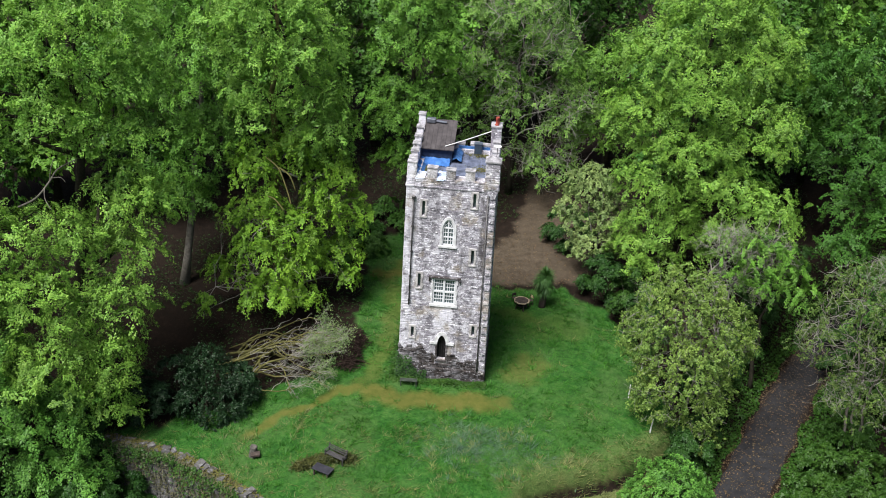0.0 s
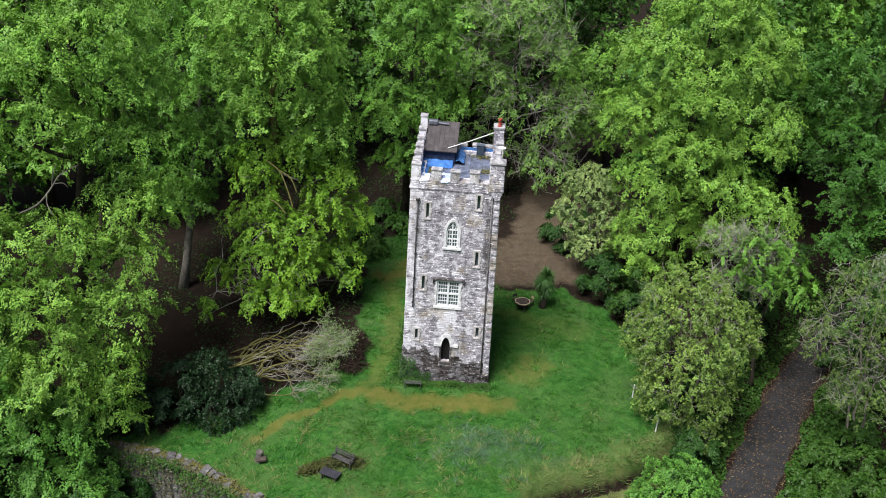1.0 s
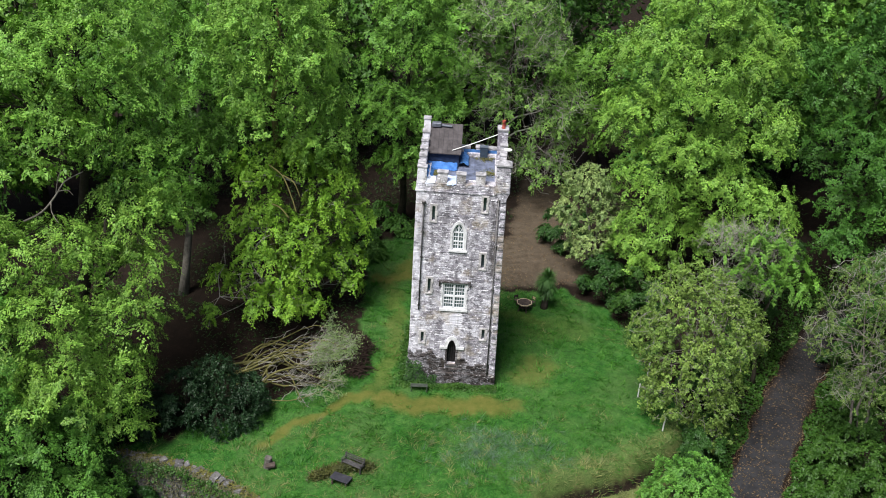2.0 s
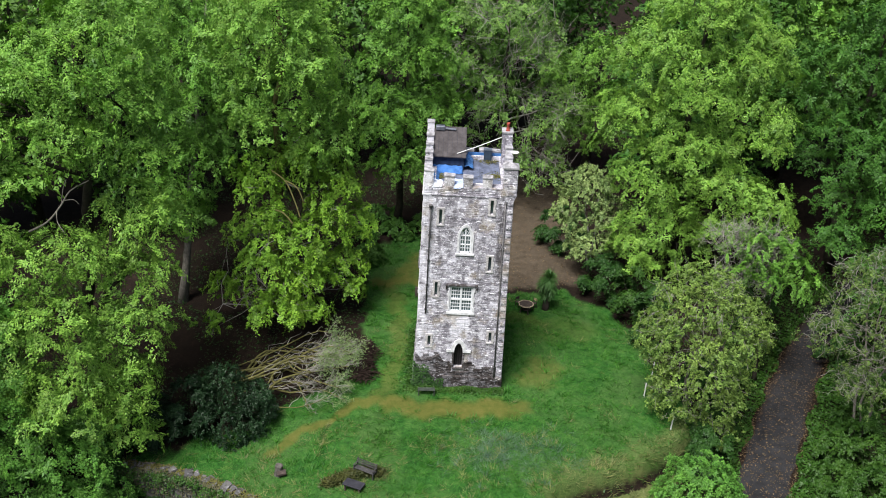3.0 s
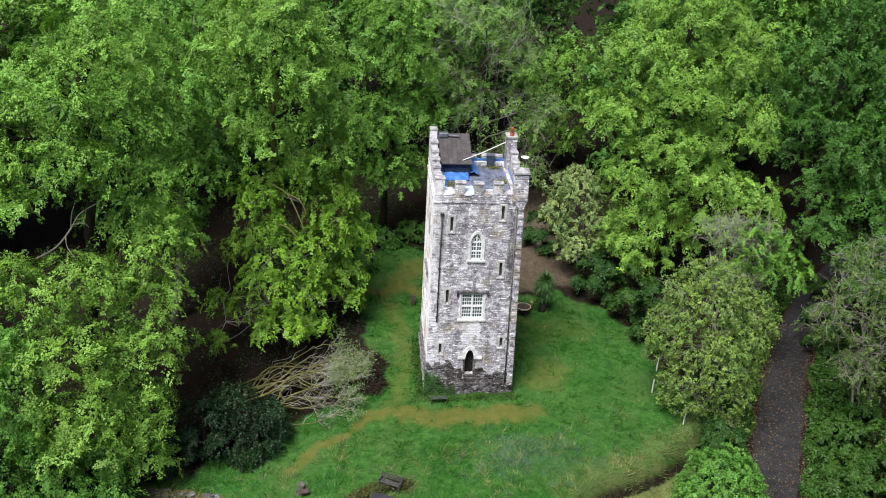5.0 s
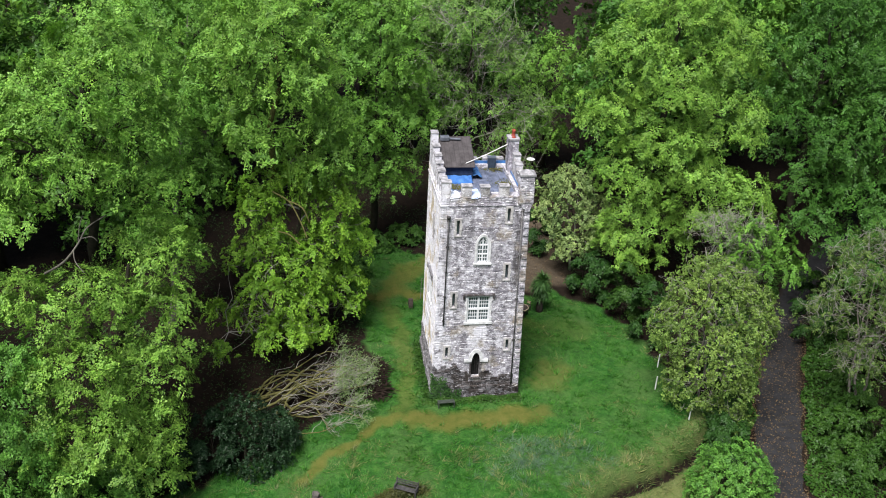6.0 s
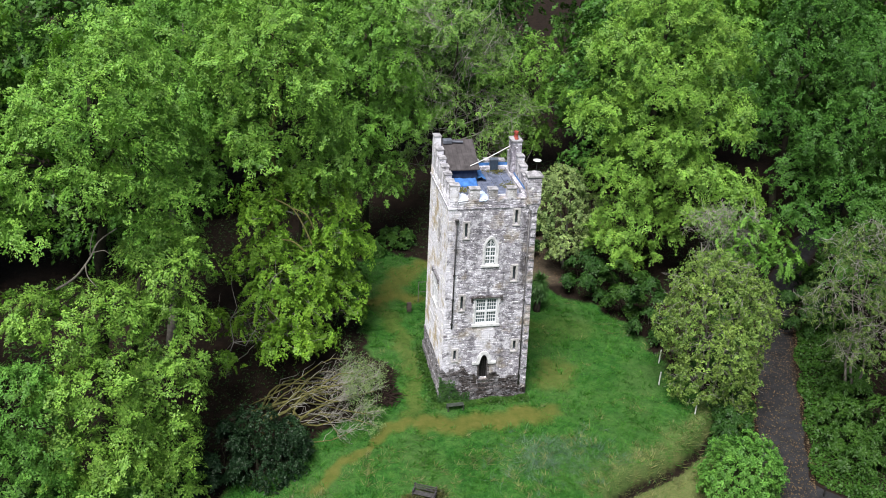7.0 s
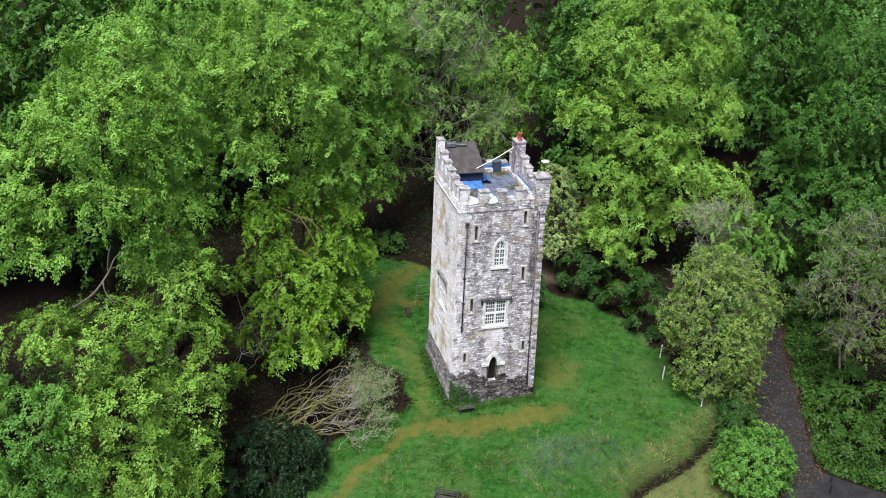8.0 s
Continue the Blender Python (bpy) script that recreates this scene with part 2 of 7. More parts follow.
DRESSED = simple("dressed_limestone", (0.55, 0.55, 0.58), 0.85, scale=2.6, vary=0.34)
SLIT_STONE = simple("grey_dressed_stone", (0.38, 0.365, 0.375), 0.88, scale=3.0, vary=0.5)
CAP = simple("weathered_cap_stone", (0.27, 0.265, 0.285), 0.88, scale=2.4, vary=0.7)
PAINT = simple("white_window_paint", (0.60, 0.61, 0.65), 0.45, scale=5, vary=0.1)
PIPE_GREY = simple("weathered_grey_pipe", (0.12, 0.115, 0.12), 0.7, 0.2, scale=3, vary=0.6)
IRON = simple("dark_iron_pipe", (0.06, 0.058, 0.06), 0.5, 0.6, scale=6, vary=0.4)
DOOR_WOOD = simple("dark_door_boards", (0.012, 0.011, 0.012), 0.6, scale=6, vary=0.5)
FELT = simple("brown_roof_felt", (0.06, 0.054, 0.057), 0.7, scale=1.8, vary=0.4)
TIMBER_DARK = simple("dark_weathered_timber", (0.06, 0.047, 0.042), 0.8, scale=4, vary=0.45)
TIMBER_GREY = simple("grey_weathered_timber", (0.15, 0.14, 0.13), 0.85, scale=4, vary=0.4)
SLATE = simple("dark_slate", (0.03, 0.03, 0.038), 0.6, scale=3, vary=0.3)
TARP = simple("blue_tarpaulin", (0.05, 0.135, 0.33), 0.35, scale=2.5, vary=0.4)
TARP_PALE = simple("pale_plastic_sheet", (0.62, 0.66, 0.76), 0.3, scale=2.0, vary=0.25)
DECK = simple("grey_lead_roof", (0.105, 0.12, 0.175), 0.35, scale=1.5, vary=0.6, grain=12)
CLAY = simple("red_clay_pot", (0.27, 0.06, 0.045), 0.7, scale=8, vary=0.3)
WHITE = simple("white_painted_metal", (0.6, 0.6, 0.6), 0.4, scale=8, vary=0.1)
MOSS = simple("yellow_moss", (0.095, 0.092, 0.028), 0.95, scale=6, vary=0.5)
BLACK = simple("black_post_paint", (0.02, 0.02, 0.02), 0.5, scale=8, vary=0.3)


def glass_mat():
    m, n, l, b = mat("window_glass", 0.06)
    # base tinted blue-grey in place of the sky's reflection
    b.inputs["Base Color"].default_value = (0.06, 0.085, 0.095, 1)
    b.inputs["Specular IOR Level"].default_value = 0.6
    bump(n, l, b, noise_node(n, l, 3, 2, 0.5, position(n)), 0.08, 0.02)
    return m


GLASS = glass_mat()

# ---- mesh helpers ----


def mesh_np(name, verts, faces):
    """A mesh from an array of points and an array of faces of one size."""
    verts, faces = np.asarray(verts, dtype=np.float32), np.asarray(faces, dtype=np.int32)
    me = bpy.data.meshes.new(name)
    k = faces.shape[1]
    me.vertices.add(len(verts))
    me.vertices.foreach_set("co", verts.ravel())
    me.loops.add(faces.size)
    me.loops.foreach_set("vertex_index", faces.ravel())
    me.polygons.add(len(faces))
    me.polygons.foreach_set("loop_start", np.arange(0, faces.size, k, dtype=np.int32))
    me.update(calc_edges=True)
    return me


class Shape:
    """Collects boxes, prisms and tubes for one mesh."""

    def __init__(self):
        self.v, self.f = [], []

    def add(self, verts, faces):
        k = len(self.v)
        self.v += [tuple(p) for p in verts]
        self.f += [tuple(i + k for i in q) for q in faces]
        return self

    def box(self, x0, y0, z0, x1, y1, z1, m=None, b=0.0):
        """A box with chamfered edges of width b."""
        bm = bmesh.new()
        bmesh.ops.create_cube(bm, size=1)
        for w in bm.verts:
            w.co = ((x0 + x1) / 2 + w.co.x * (x1 - x0), (y0 + y1) / 2 + w.co.y * (y1 - y0), (z0 + z1) / 2 + w.co.z * (z1 - z0))
        if b:
            bmesh.ops.bevel(bm, geom=bm.edges[:], offset=b, segments=1, affect="EDGES")
        return self.take(bm, m)

    def take(self, bm, m=None):
        if m is not None:
            bm.transform(m)
        bm.verts.index_update()
        self.add([w.co for w in bm.verts], [[w.index for w in q.verts] for q in bm.faces])
        bm.free()
        return self

    def tube(self, pts, radii, sides=6, cap=True):
        pts = [Vector(p) for p in pts]
        rings, n = [], len(pts)
        side = None
        for i, p in enumerate(pts):
            t = (pts[min(i + 1, n - 1)] - pts[max(i - 1, 0)]).normalized()
            if side is None:
                side = t.orthogonal().normalized()
            side = (side - t * side.dot(t)).normalized()
            up = t.cross(side)
            r = radii[i] if not isinstance(radii, (int, float)) else radii
            rings.append([p + (side * math.cos(a) + up * math.sin(a)) * r for a in (2 * math.pi * j / sides for j in range(sides))])
        verts = [q for ring in rings for q in ring]
        faces = [(i * sides + j, i * sides + (j + 1) % sides, (i + 1) * sides + (j + 1) % sides, (i + 1) * sides + j) for i in range(n - 1) for j in range(sides)]
        if cap:
            faces += [tuple(range(sides - 1, -1, -1)), tuple((n - 1) * sides + j for j in range(sides))]
        return self.add(verts, faces)

    def prism(self, poly, y0, y1):
        """A polygon in x and z, drawn out along y."""
        n = len(poly)
        verts = [(x, y0, z) for x, z in poly] + [(x, y1, z) for x, z in poly]
        return self.add(verts, [tuple(range(n)), tuple(range(2 * n - 1, n - 1, -1))] + [(i, i + n, (i + 1) % n + n, (i + 1) % n) for i in range(n)])

    def band(self, outer, inner, y0, y1):
        """An open band between two lines of equally many points in x and z, drawn out along y."""
        n = len(outer)
        for i in range(n - 1):
            self.prism([outer[i], outer[i + 1], inner[i + 1], inner[i]], y0, y1)
        return self

    def mesh(self, name):
        me = bpy.data.meshes.new(name)
        me.from_pydata(self.v, [], self.f)
        bm = bmesh.new()
        bm.from_mesh(me)
        bmesh.ops.recalc_face_normals(bm, faces=bm.faces[:])
        bm.to_mesh(me)
        bm.free()
        return me


def part(name, shape, material, parent=None, label="", smooth=False):
    """Links a shape or mesh as one mesh object under a thing or a part."""
    me = shape.mesh(name) if isinstance(shape, Shape) else shape
    if not me.materials:
        me.materials.append(material)
    if smooth:
        me.polygons.foreach_set("use_smooth", [True] * len(me.polygons))
    ob = new(name, me)
    ob.parent = parent
    return tagged(ob, label)


def thing(name, label, category, x=0, y=0, z=0, rz=0, group="", kind=""):
    ob = new(name)
    ob.empty_display_size = 0.2
    ob.matrix_world = pose(x, y, z, 0, 0, rz)
    return tagged(ob, label, category, group, kind)


def rough_block(sx, sy, sz, seed, amount=0.03, cuts=2):
    """A worn block of stone, its base in the middle of z = 0."""
    bm = bmesh.new()
    bmesh.ops.create_cube(bm, size=1)
    bmesh.ops.subdivide_edges(bm, edges=bm.edges[:], cuts=cuts, use_grid_fill=True)
    for w in bm.verts:
        q = Vector((w.co.x * sx, w.co.y * sy, (w.co.z + 0.5) * sz))
        r = w.co.length
        q -= Vector((w.co.x * sx, w.co.y * sy, w.co.z * sz)) * 0.10 * max(0, r - 0.6)
        w.co = q + noise.noise_vector(q * 2.3 + Vector((seed * 7.1, seed * 3.3, seed))) * amount
    return Shape().take(bm)


# ---- the lie of the land ----


def sstep(a, b, x):
    t = np.clip((x - a) / (b - a), 0, 1)
    return t * t * (3 - 2 * t)


def seg_dist(x, y, pts):
    """Distance in plan from a line through pts."""
    best = np.full(np.shape(x), 1e9)
    for (ax, ay), (bx, by) in zip(pts, pts[1:]):
        dx, dy = bx - ax, by - ay
        t = np.clip(((x - ax) * dx + (y - ay) * dy) / (dx * dx + dy * dy), 0, 1)
        best = np.minimum(best, np.hypot(x - ax - t * dx, y - ay - t * dy))
    return best


def inside(x, y, poly):
    hit = np.zeros(np.shape(x), dtype=bool)
    for (ax, ay), (bx, by) in zip(poly, poly[1:] + poly[:1]):
        cross = (ay > y) != (by > y)
        hit ^= cross & (x < (bx - ax) * (y - ay) / (by - ay + 1e-12) + ax)
    return hit


def blob(x, y, poly, soft):
    """1 inside a plan outline, 0 outside, with a soft border."""
    d = seg_dist(x, y, poly + poly[:1])
    return sstep(-soft, soft, np.where(inside(x, y, poly), d, -d))


DITCH = [(18.4, -5.6), (17.0, -7.0), (15.3, -8.8), (12.7, -10.6), (9.2, -12.0), (7.0, -13.2), (5.4, -15.4), (4.6, -22.0)]
LOW_SIDE = DITCH + [(4.4, -40.0), (40.0, -40.0), (40.0, -6.0)]
RUIN = [(-22.4, -11.2), (-19.5, -11.8), (-17.3, -12.5), (-14.1, -14.1), (-10.6, -16.5), (-8.4, -18.2)]
BELOW_RUIN = [(-25, -10.8)] + RUIN + [(-8.4, -60.0), (-60.0, -60.0), (-60.0, -11.0)]


def lane_edge(y):
    """x of the lane's western edge."""
    c = np.clip(y, 0, 18)
    return 24.0 + 0.45 * y + 0.007 * c * c + 0.43 * (np.maximum(y, 18) - 18)


def road_side(x, y):
    """Metres to the east of the lane's western edge."""
    return x - lane_edge(y)


def ground(x, y):
    x, y = np.asarray(x, dtype=float), np.asarray(y, dtype=float)
    z = np.where(y < 0, 0.055 * y + 0.055 * np.minimum(0, y + 6), 0.05 * y + 0.03 * np.maximum(0, y - 12))
    z = np.maximum(z, -3.2)
    z = z - 0.2 * np.clip(-6 - x, 0, 9) * sstep(4, -4, y)
    z = z + 0.05 * np.sin(0.9 * x + 1.3 * np.sin(0.5 * y)) + 0.04 * np.sin(1.3 * y + 0.7 * x)
    z = z - 1.35 * blob(x, y, LOW_SIDE, 0.4) * sstep(-24, -13, y)
    z = z - 0.6 * np.exp(-(seg_dist(x - 0.3, y + 0.35, DITCH[1:6]) / 0.32) ** 2)
    s = road_side(x, y)
    lane = sstep(-4.5, -0.4, s)
    z = z * (1 - lane) + -3.2 * lane + 0.16 * np.clip(s - 4.6, 0, 14) * (1 - sstep(60, 90, x))
    z = z - 3.6 * blob(x, y, BELOW_RUIN, 0.4)
    return z


def gz(x, y):
    return float(ground(x, y))


MEADOW_SOUTH = [(70, -30), (70, -260), (-80, -260), (-80, -30)]
LAWN = [(-24, -11), (-19, -9.2), (-14.8, -6.2), (-11.6, -4.6), (-8.4, -3.0), (-7.2, 2), (-7.6, 9), (-8.2, 16.5), (-4, 19.5), (0.5, 16), (2.6, 10.2), (5, 10.2), (9, 10.8), (12.5, 8.2), (14.6, 4.5), (15.4, -2), (17.6, -6.4), (19.5, -12), (18.5, -26), (-34, -26)]
EARTH = [(2.6, 10.6), (6, 10.9), (11.3, 12.3), (11.5, 18), (11.2, 30), (6, 32), (4.5, 20), (1.0, 14)]
WORN_AND_LIT = (
    ([(-4.6, -6.0), (-2, -6.2), (2, -6.0), (3.2, -5.8)], 1.0, 0.95),
    ([(4.0, -5.7), (5.0, -5.5)], 0.8, 0.8),
    ([(-5.6, -5.4), (-4.8, -3.0), (-4.3, 0.3), (-4.6, 6), (-5.6, 10.5)], 0.8, 0.5),
    ([(-5.4, -5.3), (-7.0, -5.9), (-9.6, -7.6), (-11.8, -9.2), (-12.8, -9.8)], 0.5, 0.9),
    ([(6.0, -1.9), (6.8, -0.6)], 1.5, 0.62),
    ([(-6.8, 10.8), (-4.5, 11.4), (-2.5, 11.0)], 0.8, 0.9),
    ([(-4.2, 12.6), (-2.9, 15.2), (-0.6, 16.4)], 1.1, 0.8),
    ([(4.4, 6.6), (6.6, 5.8)], 0.9, 0.4),
    # no path: a faint pale patch for the lit lawn beside the palm
    ([(6.8, 4.6), (9.6, 4.8)], 2.0, 0.3),
)


def cover_at(x, y):
    """Worn turf with one patch for brighter light, bare soil and rough dry grass, 0 to 1, at places of the plan."""
    wob_x = x + 0.25 * np.sin(2.1 * y) + 0.15 * np.sin(5.3 * y + x)
    wob_y = y + 0.25 * np.sin(1.9 * x) + 0.15 * np.sin(4.7 * x + y)
    worn = np.zeros(np.shape(x))
    for pts, w, a in WORN_AND_LIT:
        worn = np.maximum(worn, a * (1 - sstep(0.45 * w, 1.5 * w, seg_dist(wob_x, wob_y, pts))))
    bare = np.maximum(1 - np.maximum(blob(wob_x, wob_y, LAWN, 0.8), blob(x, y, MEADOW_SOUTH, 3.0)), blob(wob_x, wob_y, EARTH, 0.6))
    # bare soil lines the ditch, its dark tone also replacing crevice shade
    edge = 1 - sstep(0.1, 0.4, seg_dist(x - 0.2, y + 0.25, DITCH[1:6]))
    bare = np.maximum(bare, edge * 0.75)
    rough = np.maximum(0.95 * blob(wob_x, wob_y, LOW_SIDE, 0.5), 0.55 * (1 - sstep(0.6, 2.6, seg_dist(wob_x, wob_y, DITCH[1:6]))))
    return worn, bare, rough, blob(wob_x, wob_y, EARTH, 0.9)


def build_ground():
    def axis(lo, hi, fine_lo, fine_hi, step):
        mid = list(np.arange(fine_lo, fine_hi, step))
        a, d = [], step
        p = fine_lo
        while p > lo:
            d *= 1.18
            p -= d
            a.append(p)
        c, d, p = [], step, fine_hi
        while p < hi:
            c.append(p)
            d *= 1.18
            p += d
        return np.array(a[::-1] + mid + c)

    xs, ys = axis(-1500, 1500, -26, 32, 0.28), axis(-1500, 2500, -24, 22, 0.28)
    gx, gy = np.meshgrid(xs, ys)
    z = ground(np.clip(gx, -120, 120), np.clip(gy, -60, 160))
    verts = np.stack([gx, gy, z], -1).reshape(-1, 3)
    nx, ny = len(xs), len(ys)
    i = (np.arange(ny - 1)[:, None] * nx + np.arange(nx - 1)[None, :]).ravel()
    me = mesh_np("ground", verts, np.stack([i, i + 1, i + nx + 1, i + nx], -1))
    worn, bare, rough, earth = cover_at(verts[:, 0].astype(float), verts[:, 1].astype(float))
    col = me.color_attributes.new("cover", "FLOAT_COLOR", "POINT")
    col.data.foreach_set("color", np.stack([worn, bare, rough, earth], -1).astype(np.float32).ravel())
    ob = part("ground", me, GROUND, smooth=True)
    tagged(ob, "green lawn with worn turf paths and woodland soil darkened for shade", "ground", kind="structure")


build_ground()


def build_road():
    ys = np.arange(-34, 40, 0.5)
    rows, litter = [], []
    n = 13
    for y in ys:
        s0 = float(lane_edge(y))
        width = 3.8 + 5.0 * float(sstep(-12, -18, y))
        for j in range(n):
            u = j / (n - 1)
            x = s0 + u * width + 0.12 * math.sin(1.7 * y) * (1 if j in (0, n - 1) else 0)
            rows.append((x, y, gz(x, y) + 0.03 + 0.05 * math.sin(math.pi * u)))
            litter.append(0.42 * abs(2 * u - 1) ** 3 + 0.2 * float(sstep(-6, 2, y)))
    i = (np.arange(len(ys) - 1)[:, None] * n + np.arange(n - 1)[None, :]).ravel()
    me = mesh_np("road", rows, np.stack([i, i + 1, i + n + 1, i + n], -1))
    a = me.attributes.new("litter", "FLOAT", "POINT")
    a.data.foreach_set("value", np.array(litter, dtype=np.float32))
    tagged(part("road", me, ROAD, smooth=True), "dark tarmac lane with fallen leaves along its edges", "road", kind="structure")


build_road()

# ---- trees ----


def leaf_tris(c, nrm, length, width, rng, along=None):
    """Small pointed leaves at places c with normals nrm, lying along a given direction or any."""
    k = len(c)
    nrm = nrm / (np.linalg.norm(nrm, axis=1, keepdims=True) + 1e-9)
    r = rng.normal(size=(k, 3))
    if along is not None:
        r = r * 0.8 + along * 0.8
    u = r - nrm * np.sum(r * nrm, 1, keepdims=True)
    u /= np.linalg.norm(u, axis=1, keepdims=True) + 1e-9
    v = np.cross(nrm, u)
    size = rng.uniform(0.6, 1.4, (k, 1))
    a, b = u * length * size * 0.5, v * width * size * 0.5
    verts = np.stack([c - a - b, c - a * 0.6 + b, c + a], 1).reshape(-1, 3)
    return verts, np.arange(3 * k).reshape(-1, 3)


def profile(u, kind):
    """Crown half-width at relative height u, at most about 1."""
    if kind == "round":
        return np.sqrt(np.clip(1 - (2 * u - 0.95) ** 2 * 0.98, 0.02, 1))
    if kind == "egg":
        return np.sqrt(np.clip(1 - (1.55 * u - 0.62) ** 2, 0.03, 1))
    if kind == "full":
        return np.clip((u + 0.25) ** 0.28 * (1.02 - u) ** 0.55 * 1.22, 0.05, 1.1)
    return np.clip((u + 0.06) ** 0.42 * (1.03 - u) ** 0.6 * 1.55, 0.05, 1.1)


def bend(a, b, sag, rng, n=5, jitter=0.06):
    """A crooked line from a to b that rises and then sags."""
    a, b = Vector(a), Vector(b)
    d = (b - a).length
    out = []
    for i in range(n):
        t = i / (n - 1)
        p = a.lerp(b, t) + Vector((0, 0, sag * d * math.sin(math.pi * t)))
        if 0 < i < n - 1:
            p += Vector(rng.normal(size=3)) * jitter * d
        out.append(p)
    return out


def arc(pts, n=4):
    """A smooth line through a few points."""
    out = []
    p = [pts[0]] + list(pts) + [pts[-1]]
    for i in range(1, len(p) - 2):
        for j in range(n):
            t = j / n
            a, b, c, d = p[i - 1], p[i], p[i + 1], p[i + 2]
            out.append(0.5 * ((2 * b) + (c - a) * t + (2 * a - 5 * b + 4 * c - d) * t * t + (3 * b - a - 3 * c + d) * t ** 3))
    return out + [pts[-1]]


def tree(name, label, category, x, y, h, z0, R, leaf_m, lobes=24, sprays=620, per=140, leaf=(0.22, 0.13), seed=1, shape="tall", bark=BARK,
         trunk=0.35, spray_r=1.15, droop=0.2, bare=0, stems=1, lift=0.75, z=None, group="", lobe=(0.21, 0.34), flat=0.75, twig_len=2.2, twig=0.05, under=0.55):
    """A tree: tapered trunk, limbs, and a crown of leafy sprays gathered in lobes of foliage. z0: the crown's foot over the ground."""
    rng = np.random.default_rng(seed)
    lobes = int(lobes * 1.5)
    t = thing(name, label, category, x, y, gz(x, y) - 0.05 if z is None else z, group=group)
    # lobes of the crown
    i = np.arange(lobes)
    u = np.clip((i + 0.5) / lobes + rng.uniform(-0.03, 0.03, lobes), 0.02, 0.98) ** 0.9
    ang = i * 2.399963 + rng.uniform(-0.35, 0.35, lobes)
    lr = R * rng.uniform(*lobe, lobes) * (0.75 + 0.35 * np.sin(np.pi * u))
    rad = np.maximum(profile(u, shape) * R * rng.uniform(0.82, 1.12, lobes) - lr * 0.75, 0.0)
    lc = np.stack([rad * np.cos(ang), rad * np.sin(ang), z0 + (h - z0) * u - lr * 0.25], 1)
    # sprays on the outer and upper sides of each lobe
    share = rng.choice(lobes, sprays, p=lr ** 2 / np.sum(lr ** 2))
    d = rng.normal(size=(sprays, 3))
    d /= np.linalg.norm(d, axis=1, keepdims=True)
    out = np.stack([np.cos(ang[share]), np.sin(ang[share]), np.full(sprays, under)], 1)
    facing = np.sum(d * out, 1)
    d = np.where((facing < -0.25)[:, None], d - 1.6 * facing[:, None] * out, d)
    d /= np.linalg.norm(d, axis=1, keepdims=True)
    sc = lc[share] + d * lr[share][:, None] * rng.uniform(0.55, 1.08, (sprays, 1)) * np.array([1, 1, flat])
    sn = np.stack([d[:, 0] * 0.55, d[:, 1] * 0.55, np.full(sprays, lift)], 1) + rng.normal(size=(sprays, 3)) * 0.14
    # leaves of each spray: an uneven, drooping plate
    w = np.repeat(np.arange(sprays), per)
    k = len(w)
    sr = spray_r * rng.uniform(0.6, 1.25, sprays)
    n1 = sn / np.linalg.norm(sn, axis=1, keepdims=True)
    ho = d * np.array([1, 1, 0.15])
    ho -= n1 * np.sum(ho * n1, 1, keepdims=True)
    ho /= np.linalg.norm(ho, axis=1, keepdims=True) + 1e-9
    si = np.cross(n1, ho)
    rr, aa = np.sqrt(rng.uniform(0, 1, k)), rng.uniform(0, 2 * np.pi, k)
    fing = 0.66 + 0.34 * np.cos(5 * aa + w)
    ca, sa = rr * fing * np.cos(aa), rr * fing * np.sin(aa) * 0.72
    p = sc[w] + (ho[w] * (ca * 1.15)[:, None] + si[w] * sa[:, None]) * sr[w][:, None]
    p += n1[w] * (rng.normal(size=k) * 0.055 * sr[w])[:, None]
    p[:, 2] -= droop * sr[w] * np.clip(ca + 0.3, 0, None) ** 2
    p[:, 2] = np.maximum(p[:, 2], 0.15)
    fan = ho[w] * (ca + 0.7)[:, None] + si[w] * sa[:, None]
    ln = n1[w] + rng.normal(size=(k, 3)) * 0.36
    verts, faces = leaf_tris(p, ln, leaf[0], leaf[1], rng, fan)
    # trunk and limbs
    wood = Shape()
    top = Vector((rng.normal() * 0.2, rng.normal() * 0.2, z0 + (h - z0) * 0.72))
    bases = []
    for s in range(stems):
        off = Vector((rng.normal() * 0.25, rng.normal() * 0.25, 0)) if stems > 1 else Vector((0, 0, 0))
        tp = top + (Vector((rng.normal() * R * 0.3, rng.normal() * R * 0.3, -h * 0.1)) if stems > 1 else Vector((0, 0, 0)))
        line = bend(off + Vector((0, 0, -0.4)), tp, 0.0, rng, 8, 0.012)
        bases.append(line)
        r0 = trunk / math.sqrt(stems)
        wood.tube(line, [r0 * (1.35 if q == 0 else 1) * (1 - 0.11 * q) for q in range(8)], 9)
    limbs = Shape()
    for q in range(lobes):
        line = bases[q % stems]
        zz = max(0.12, min(0.92, (lc[q][2] - 0.35 * rad[q]) / max(top.z, 1)))
        f = zz * 7
        a = line[int(f)].lerp(line[min(7, int(f) + 1)], f - int(f))
        b = Vector(lc[q])
        r1 = trunk * 0.36 * (1 - 0.6 * u[q])
        pts = bend(a, b, 0.10, rng, 5)
        limbs.tube(pts, [r1 * (1 - 0.2 * e) for e in range(5)], 5, False)
        for e in range(2):
            m = sc[rng.choice(np.where(share == q)[0])] if np.any(share == q) else lc[q]
            limbs.tube(bend(pts[3], m, 0.05, rng, 4), [r1 * 0.3, r1 * 0.24, r1 * 0.16, 0.012], 4, False)
    fine = Shape()
    for q in range(bare):
        b0 = Vector(sc[rng.integers(sprays)])
        dirn = Vector((b0.x, b0.y, abs(rng.normal()) * R * 0.5)).normalized()
